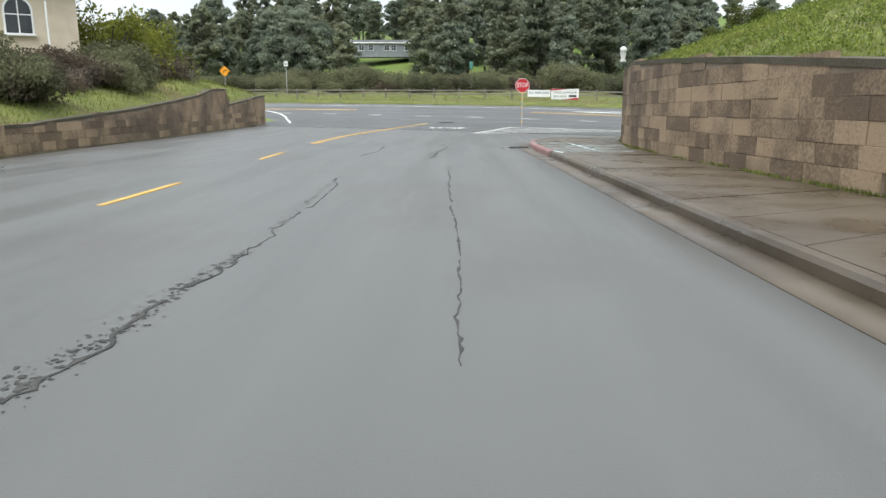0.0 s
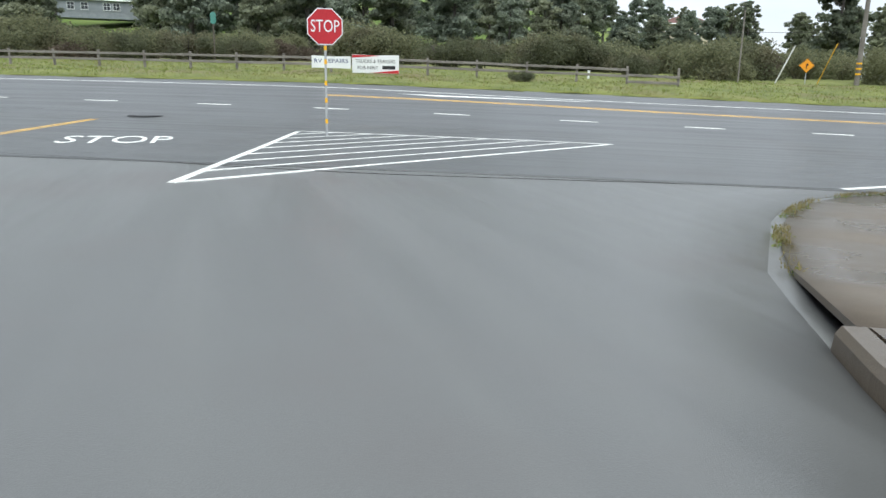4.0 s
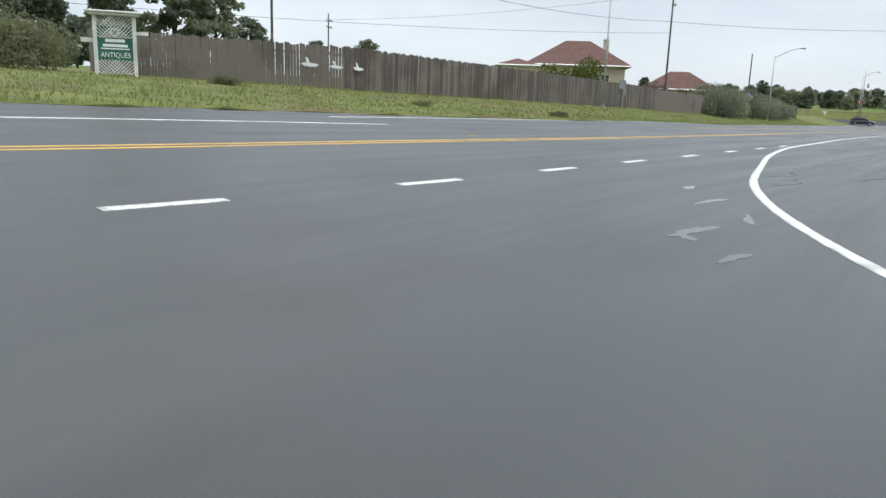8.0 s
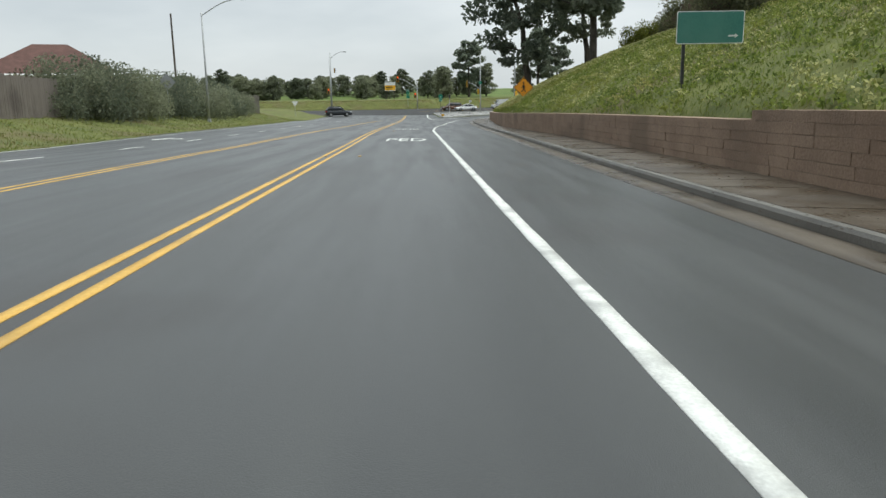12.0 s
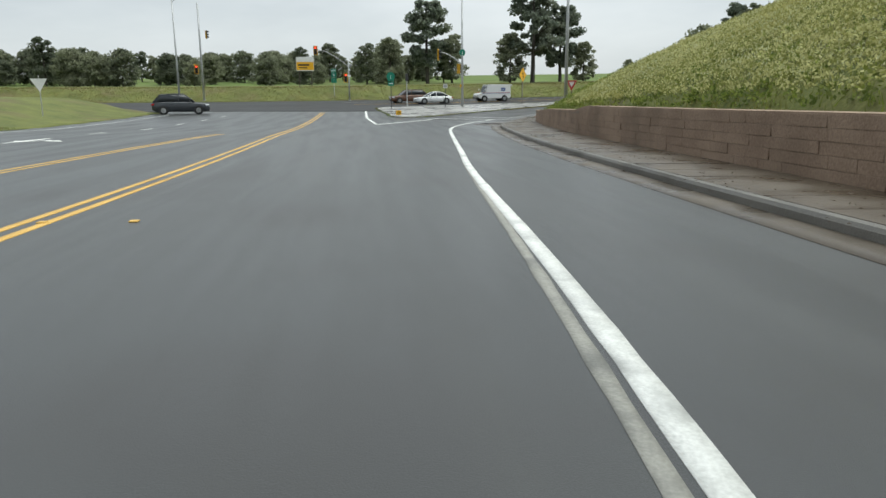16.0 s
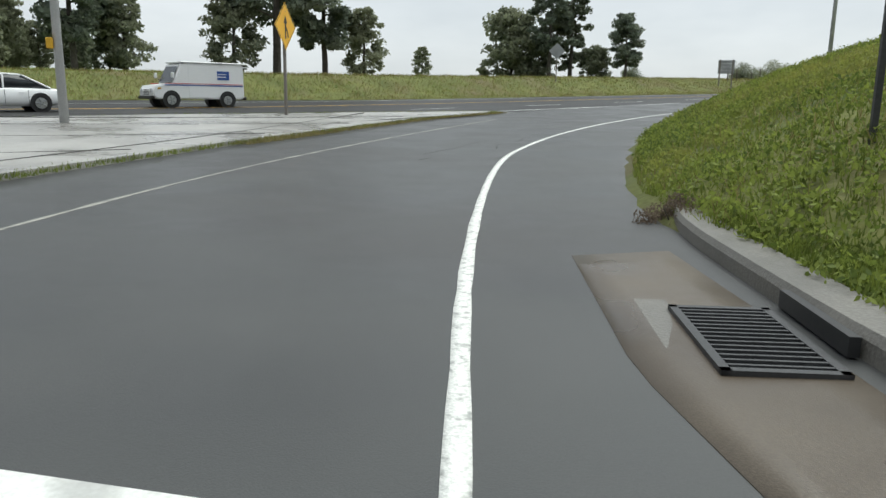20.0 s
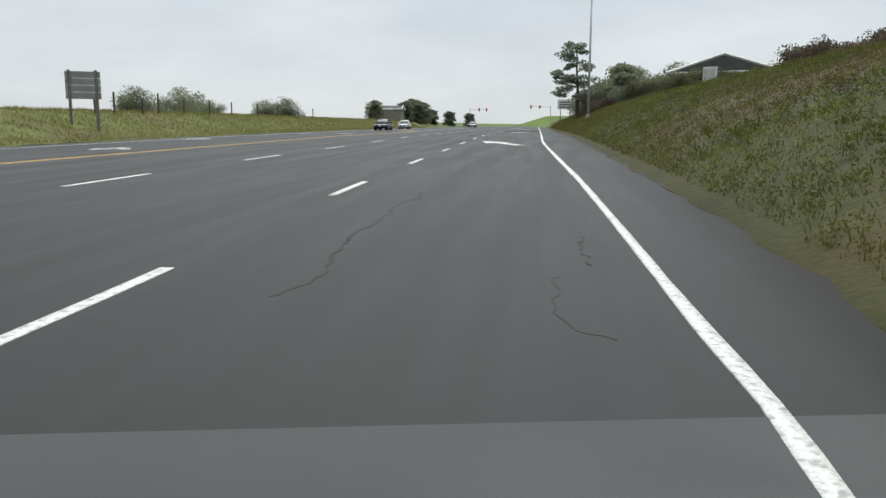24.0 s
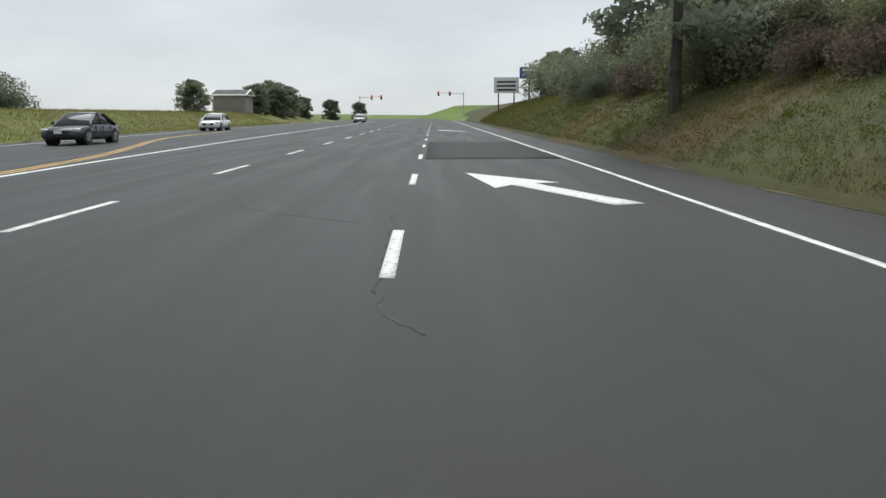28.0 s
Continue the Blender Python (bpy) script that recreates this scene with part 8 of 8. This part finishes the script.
structure("verge_inlet", ribbon("verge_inlet", inner, outer, 0.165, GRASS_SOIL, 5), "green grass strip behind the storm inlet's kerb", "grass verge")
rg = np.random.RandomState(31)
tuft = np.column_stack([rg.uniform(173.1, 179.0, 9000), rg.uniform(56.3, 58.0, 9000)])
tuft = tuft[tuft[:, 1] < np.interp(tuft[:, 0], inner[:, 0], inner[:, 1])]
blades("grass_blades", rg, tuft, 0.13, 0.009, BLADE, "green grass behind the storm inlet's kerb", 0.16, bed_z)
herbs("low_weeds", rg, tuft[::9], 0.12, 14, 0.03, HERB, "low weeds behind the storm inlet's kerb", bed_z, 0.18)
# kerb is not cut open: a black box stands in for the inlet's shade
mouth_shade = tagged(part("inlet_mouth_shade", box(B(), 0, 0, 0, 0.95, 0.06, 0.11), BLACK), "black block painted as the shade in the storm inlet's mouth", "storm inlet", kind="structure")
mouth_shade.matrix_basis = pose(175.35, 57.9, zat(175.35, 57.9, False) + 0.03, 0, 0, -12)
stones = thing("stone_edging", 0, 0, 0, 0, "row of rough pale stones holding the bank's foot", "stone edging")
row_line = line([(160.7, 56.5), (164.0, 56.45), (167.4, 56.35), (170.5, 56.1), (173.4, 55.95)], 0.36)
for k, (x, y) in enumerate(row_line):
    bm = B()
    bmesh.ops.create_icosphere(bm, subdivisions=2, radius=0.5)
    for v in bm.verts:
        v.co = Vector((max(-0.4, min(0.4, v.co.x)), max(-0.38, min(0.38, v.co.y)), max(-0.36, min(0.36, v.co.z)))) + Vector([random.uniform(-0.04, 0.04) for _ in range(3)])
    ob = part("stone", bm, STONE, stones)
    ob.matrix_basis = pose(x + (k % 2) * 0.05, y, zat(x, y, False) + 0.22, random.uniform(-8, 8), random.uniform(-8, 8), random.uniform(-15, 15)) @ Matrix.Diagonal((0.48, 0.36, random.uniform(0.24, 0.36), 1))
pad = [(170.7, 56.9), (172.2, 56.4), (173.4, 57.85), (171.9, 58.2)]
quad = [(*c, zat(*c, False) + 0.172) for c in pad]
low = [(*c, zat(*c, False) - 0.05) for c in pad]
tagged(raw("tactile_pad", quad + low, [(0, 1, 2, 3), (4, 5, 1, 0), (5, 6, 2, 1), (6, 7, 3, 2), (7, 4, 0, 3)], BRICK_PAD), "red brick tactile pad at the kerb ramp", "paving", kind="structure")

# ---------------------------------------------------------------- vehicles


def loft(stations, ring):
    """A skin through rings of points, closed at both ends."""
    bm = B()
    rows = [[bm.verts.new(c) for c in ring(s)] for s in stations]
    n = len(rows[0])
    for a, b in zip(rows, rows[1:]):
        for i in range(n):
            bm.faces.new((a[i], b[i], b[(i + 1) % n], a[(i + 1) % n]))
    bm.faces.new(rows[0])
    bm.faces.new(rows[-1][::-1])
    bmesh.ops.recalc_face_normals(bm, faces=bm.faces[:])
    return bm


def wheel(root, x, y, r, side):
    bm = rod(B(), (x, y, r), (x, y - side * 0.21, r), r, r, 20)
    bmesh.ops.bevel(bm, geom=[e for e in bm.edges if len(e.link_faces) == 2 and any(len(f.verts) > 4 for f in e.link_faces)], offset=0.03, segments=2, affect="EDGES")
    wh = part("wheel", bm, TYRE, root)
    part("rim", rod(B(), (x, y + side * 0.005, r), (x, y - side * 0.05, r), r * 0.66, r * 0.66, 16), RIM, wh)
    bm = B()
    for k in range(5):
        a = k * 2 * math.pi / 5
        rod(bm, (x + math.cos(a) * r * 0.1, y + side * 0.012, r + math.sin(a) * r * 0.1), (x + math.cos(a) * r * 0.6, y + side * 0.012, r + math.sin(a) * r * 0.6), 0.03, 0.035, 5)
    part("spokes", bm, SIGN_GREY, wh)
    return wh


def car(name, x, y, heading, paint, label, length=4.7, wide=1.82, high=1.46, style="sedan", z=None):
    """A car whose nose points along heading (degrees from +x)."""
    root = thing(name, x, y, (zat(x, y, False) + 0.02) if z is None else z, heading, label, "car")
    hl, hw_ = length / 2, wide / 2
    belt = high * 0.62
    nose, tail = {"sedan": (0.52, 0.72), "suv": (0.62, 0.66), "hatch": (0.55, 0.66)}[style]
    hood = belt * (0.93 if style != "sedan" else 0.9)
    deck = belt * (1.0 if style != "sedan" else 0.99)
    # stations: x, underside, top, half width
    body = [(hl, 0.34, hood * 0.62, hw_ * 0.74), (hl - 0.10, 0.24, hood * 0.80, hw_ * 0.88), (hl - 0.45, 0.20, hood * 0.92, hw_ * 0.97), (hl - 1.15, 0.2, hood, hw_), (hl * 0.30, 0.2, belt * 0.99, hw_), (-hl * 0.25, 0.2, belt, hw_), (-hl + 0.9, 0.2, deck, hw_), (-hl + 0.35, 0.24, deck * 0.99, hw_ * 0.97), (-hl + 0.06, 0.34, deck * 0.94, hw_ * 0.88), (-hl, 0.40, deck * 0.8, hw_ * 0.80)]

    def ring(s):
        px, lo, hi, w = s
        m = (lo + hi) / 2
        return [(px, -w * 0.9, lo), (px, -w, lo + (m - lo) * 0.5), (px, -w, m), (px, -w * 0.975, hi - 0.06), (px, -w * 0.88, hi), (px, 0, hi + 0.015), (px, w * 0.88, hi), (px, w * 0.975, hi - 0.06), (px, w, m), (px, w, lo + (m - lo) * 0.5), (px, w * 0.9, lo)]

    body_ob = part("body", loft(body, ring), paint, root, flat=False)
    if style == "sedan":
        cab = [(hl * 0.42, belt - 0.02, 0.02), (hl * 0.06, high - 0.07, 1), (-hl * 0.12, high, 1), (-hl * 0.36, high - 0.03, 1), (-hl * 0.78, belt + 0.02, 0.02)]
    elif style == "suv":
        cab = [(hl * 0.48, belt - 0.02, 0.02), (hl * 0.18, high - 0.06, 1), (-hl * 0.1, high, 1), (-hl * 0.72, high - 0.04, 1), (-hl * 0.96, belt, 0.02)]
    else:
        cab = [(hl * 0.46, belt - 0.02, 0.02), (hl * 0.12, high - 0.06, 1), (-hl * 0.1, high, 1), (-hl * 0.6, high - 0.06, 1), (-hl * 0.95, belt, 0.02)]

    def cabin(s):
        px, hi, up = s
        w0, w1 = hw_ * 0.9, hw_ * (0.9 - 0.2 * min(1, max(0.0, (hi - belt) / (high - belt))))
        return [(px, -w0, belt - 0.03), (px, -w1, hi - 0.05 * up), (px, -w1 * 0.8, hi), (px, 0, hi + 0.01), (px, w1 * 0.8, hi), (px, w1, hi - 0.05 * up), (px, w0, belt - 0.03)]

    part("glasshouse", loft(cab, cabin), GLASS, root, "dark tinted car windows", flat=False)
    top = [(s[0] - (0.03 if i == 1 else 0), s[1] + 0.012, 1) for i, s in enumerate(cab) if s[2] == 1]

    def lid(s):
        px, hi, up = s
        w1 = hw_ * 0.71
        return [(px, -w1, hi - 0.06), (px, -w1 * 0.9, hi), (px, 0, hi + 0.012), (px, w1 * 0.9, hi), (px, w1, hi - 0.06)]

    part("roof", loft(top, lid), paint, root, flat=False)
    for side in (-1, 1):
        bm = B()
        for (xa, za), (xb, zb) in (((cab[0][0], belt - 0.02), (cab[1][0], cab[1][1])), ((cab[-1][0], belt), (cab[-2][0], cab[-2][1])), ((-hl * 0.08, belt), (-hl * 0.10, high - 0.03))):
            rod(bm, (xa, side * hw_ * 0.905, za), (xb, side * hw_ * 0.715, zb - 0.02), 0.035, 0.035, 5)
        part("pillar", bm, paint, root)
        bm = box(B(), hl * 0.30, side * (hw_ + 0.08), belt - 0.02, 0.12, 0.2, 0.14, bevel=0.03)
        part("mirror", bm, paint, root)
        bm = B()
        for px in (hl * 0.02, -hl * 0.34):
            box(bm, px, side * hw_ * 0.995, belt * 0.78, 0.16, 0.03, 0.03)
        part("door_handle", bm, paint, root)
        bm = B()
        for px in (hl * 0.24, -hl * 0.09, -hl * 0.44):
            box(bm, px, side * hw_ * 0.985, 0.32, 0.012, 0.04, belt - 0.4)
        part("door_gap", bm, BLACK, root)
        bm = box(B(), hl - 0.24, side * hw_ * 0.74, hood * 0.68, 0.34, hw_ * 0.36, 0.15, bevel=0.04, turn=-side * 16)
        part("headlight", bm, LENS, root)
        bm = box(B(), -hl + 0.12, side * hw_ * 0.74, deck * 0.72, 0.24, hw_ * 0.36, 0.17, bevel=0.03, turn=side * 12)
        part("tail_light", bm, TAIL_RED, root)
        for px in (hl - 0.95, -hl + 0.9):
            bm = rod(B(), (px, side * hw_ * 0.6, 0.335), (px, side * (hw_ + 0.004), 0.335), 0.395, 0.395, 20)
            part("wheel_arch", bm, BLACK, root)
            wheel(root, px, side * (hw_ + 0.012), 0.325, side)
    bm = box(B(), hl - 0.02, 0, 0.42, 0.06, wide * 0.55, 0.2, bevel=0.02)
    part("grille", bm, BLACK, root)
    for px in (hl + 0.012, -hl - 0.012):
        bm = box(B(), px, 0, 0.48, 0.02, 0.34, 0.15)
        part("number_plate", bm, WHITE, root)
    if style == "suv":
        for side in (-1, 1):
            part("roof_rail", rod(B(), (hl * 0.12, side * hw_ * 0.62, high + 0.04), (-hl * 0.68, side * hw_ * 0.62, high + 0.03), 0.022, 0.022, 6), DARK, root)
    return root


def mail_van(x, y, heading):
    root = thing("mail_van", x, y, zat(x, y, False) + 0.02, heading, "white boxy mail van with blue and red side stripes", "van")
    prof = [(2.28, 0.45), (2.30, 0.75), (2.15, 0.98), (1.35, 1.10), (0.95, 1.98), (0.75, 2.06), (-2.1, 2.10), (-2.22, 2.0), (-2.25, 0.5), (-2.1, 0.38), (2.1, 0.38)]
    bm = B()
    sides = [[bm.verts.new((px, s * 0.93, pz)) for px, pz in prof] for s in (-1, 1)]
    bm.faces.new(sides[0])
    bm.faces.new(sides[1][::-1])
    n = len(prof)
    for i in range(n):
        bm.faces.new((sides[0][i], sides[1][i], sides[1][(i + 1) % n], sides[0][(i + 1) % n]))
    bmesh.ops.recalc_face_normals(bm, faces=bm.faces[:])
    bmesh.ops.bevel(bm, geom=[e for e in bm.edges if abs(e.verts[0].co.y - e.verts[1].co.y) < 0.1], offset=0.05, segments=2, affect="EDGES")
    part("body", bm, CAR_W, root)
    bm = B()
    v = [bm.verts.new(c) for c in ((1.36, -0.8, 1.14), (1.36, 0.8, 1.14), (1.0, 0.74, 1.9), (1.0, -0.74, 1.9))]
    bm.faces.new(v)
    ob = part("windscreen", bm, GLASS, root)
    ob.matrix_basis = Matrix.Translation((0.03, 0, 0.015))
    part("roof_lip", box(B(), -0.75, 0, 2.06, 3.4, 1.94, 0.07, bevel=0.02), CAR_W, root)
    part("rear_hood", box(B(), -2.38, 0, 1.92, 0.3, 1.6, 0.06, tilt=0), CAR_W, root)
    for s in (-1, 1):
        part("side_window", box(B(), 0.15, s * 0.93, 1.15, 0.72, 0.02, 0.62, bevel=0.01), GLASS, root)
        door = part("sliding_door", box(B(), 0.12, s * 0.935, 0.45, 0.95, 0.012, 1.45, bevel=0.004), CAR_W, root)
        part("blue_stripe", box(B(), -0.2, s * 0.936, 1.00, 3.9, 0.014, 0.05), BLUE, root)
        part("red_stripe", box(B(), -0.2, s * 0.936, 1.08, 3.9, 0.014, 0.03), RED, root)
        emb = box(B(), -1.15, s * 0.936, 1.3, 0.62, 0.012, 0.42)
        part("blue_emblem", emb, BLUE, root)
        bm = box(B(), -1.05, s * 0.942, 1.42, 0.5, 0.012, 0.05, turn=0)
        box(bm, -1.1, s * 0.942, 1.55, 0.4, 0.012, 0.04)
        part("emblem_stroke", bm, WHITE, root)
        part("mirror", box(B(), 1.42, s * 1.1, 1.35, 0.1, 0.22, 0.26, bevel=0.03), CAR_W, root)
        part("mirror_bracket", rod(B(), (1.3, s * 0.9, 1.25), (1.42, s * 1.05, 1.4), 0.02, 0.02, 5), DARK, root)
        part("headlight", box(B(), 2.26, s * 0.62, 0.66, 0.1, 0.24, 0.2, bevel=0.03), LENS, root)
        part("side_marker", box(B(), 2.0, s * 0.93, 0.82, 0.16, 0.02, 0.08), SIG_Y, root)
        part("tail_light", box(B(), -2.26, s * 0.75, 0.75, 0.06, 0.14, 0.2, bevel=0.02), TAIL_RED, root)
        for px in (1.45, -1.35):
            part("wheel_arch", rod(B(), (px, s * 0.5, 0.36), (px, s * 0.934, 0.36), 0.42, 0.42, 18), BLACK, root)
            wheel(root, px, s * 0.94, 0.33, s)
    bm = B()
    for k in range(4):
        box(bm, 2.29, 0, 0.56 + k * 0.07, 0.04, 0.7, 0.03)
    part("grille", bm, DARK, root)
    part("bumper", box(B(), 2.3, 0, 0.36, 0.16, 1.8, 0.16, bevel=0.03), BLACK, root)
    part("bumper", box(B(), -2.3, 0, 0.36, 0.16, 1.8, 0.16, bevel=0.03), BLACK, root)
    return root


NORTH = math.degrees(RA) + 180
mail_van(210.3, 67.7, NORTH)
car("sedan", 203.2, 73.9, NORTH, CAR_W, "white sedan waiting on the main highway")
car("estate_car", 205.2, 77.6, NORTH, CAR_B, "brown estate car waiting on the main highway", 4.75, 1.85, 1.62, "suv")
car("suv", 171.0, 88.4, math.degrees(RA), CAR_D, "dark grey sport utility vehicle at the junction", 4.7, 1.85, 1.68, "suv")
car("hatchback", *r1(116, 20.4), NORTH, CAR_W, "white hatchback coming along the highway", 4.3, 1.78, 1.48, "hatch")
car("sedan", *r1(86, 18.0), NORTH, CAR_D, "dark green-grey sedan coming along the highway")
car("sedan", *r1(179, 14), NORTH, CAR_S, "silver sedan far along the highway")
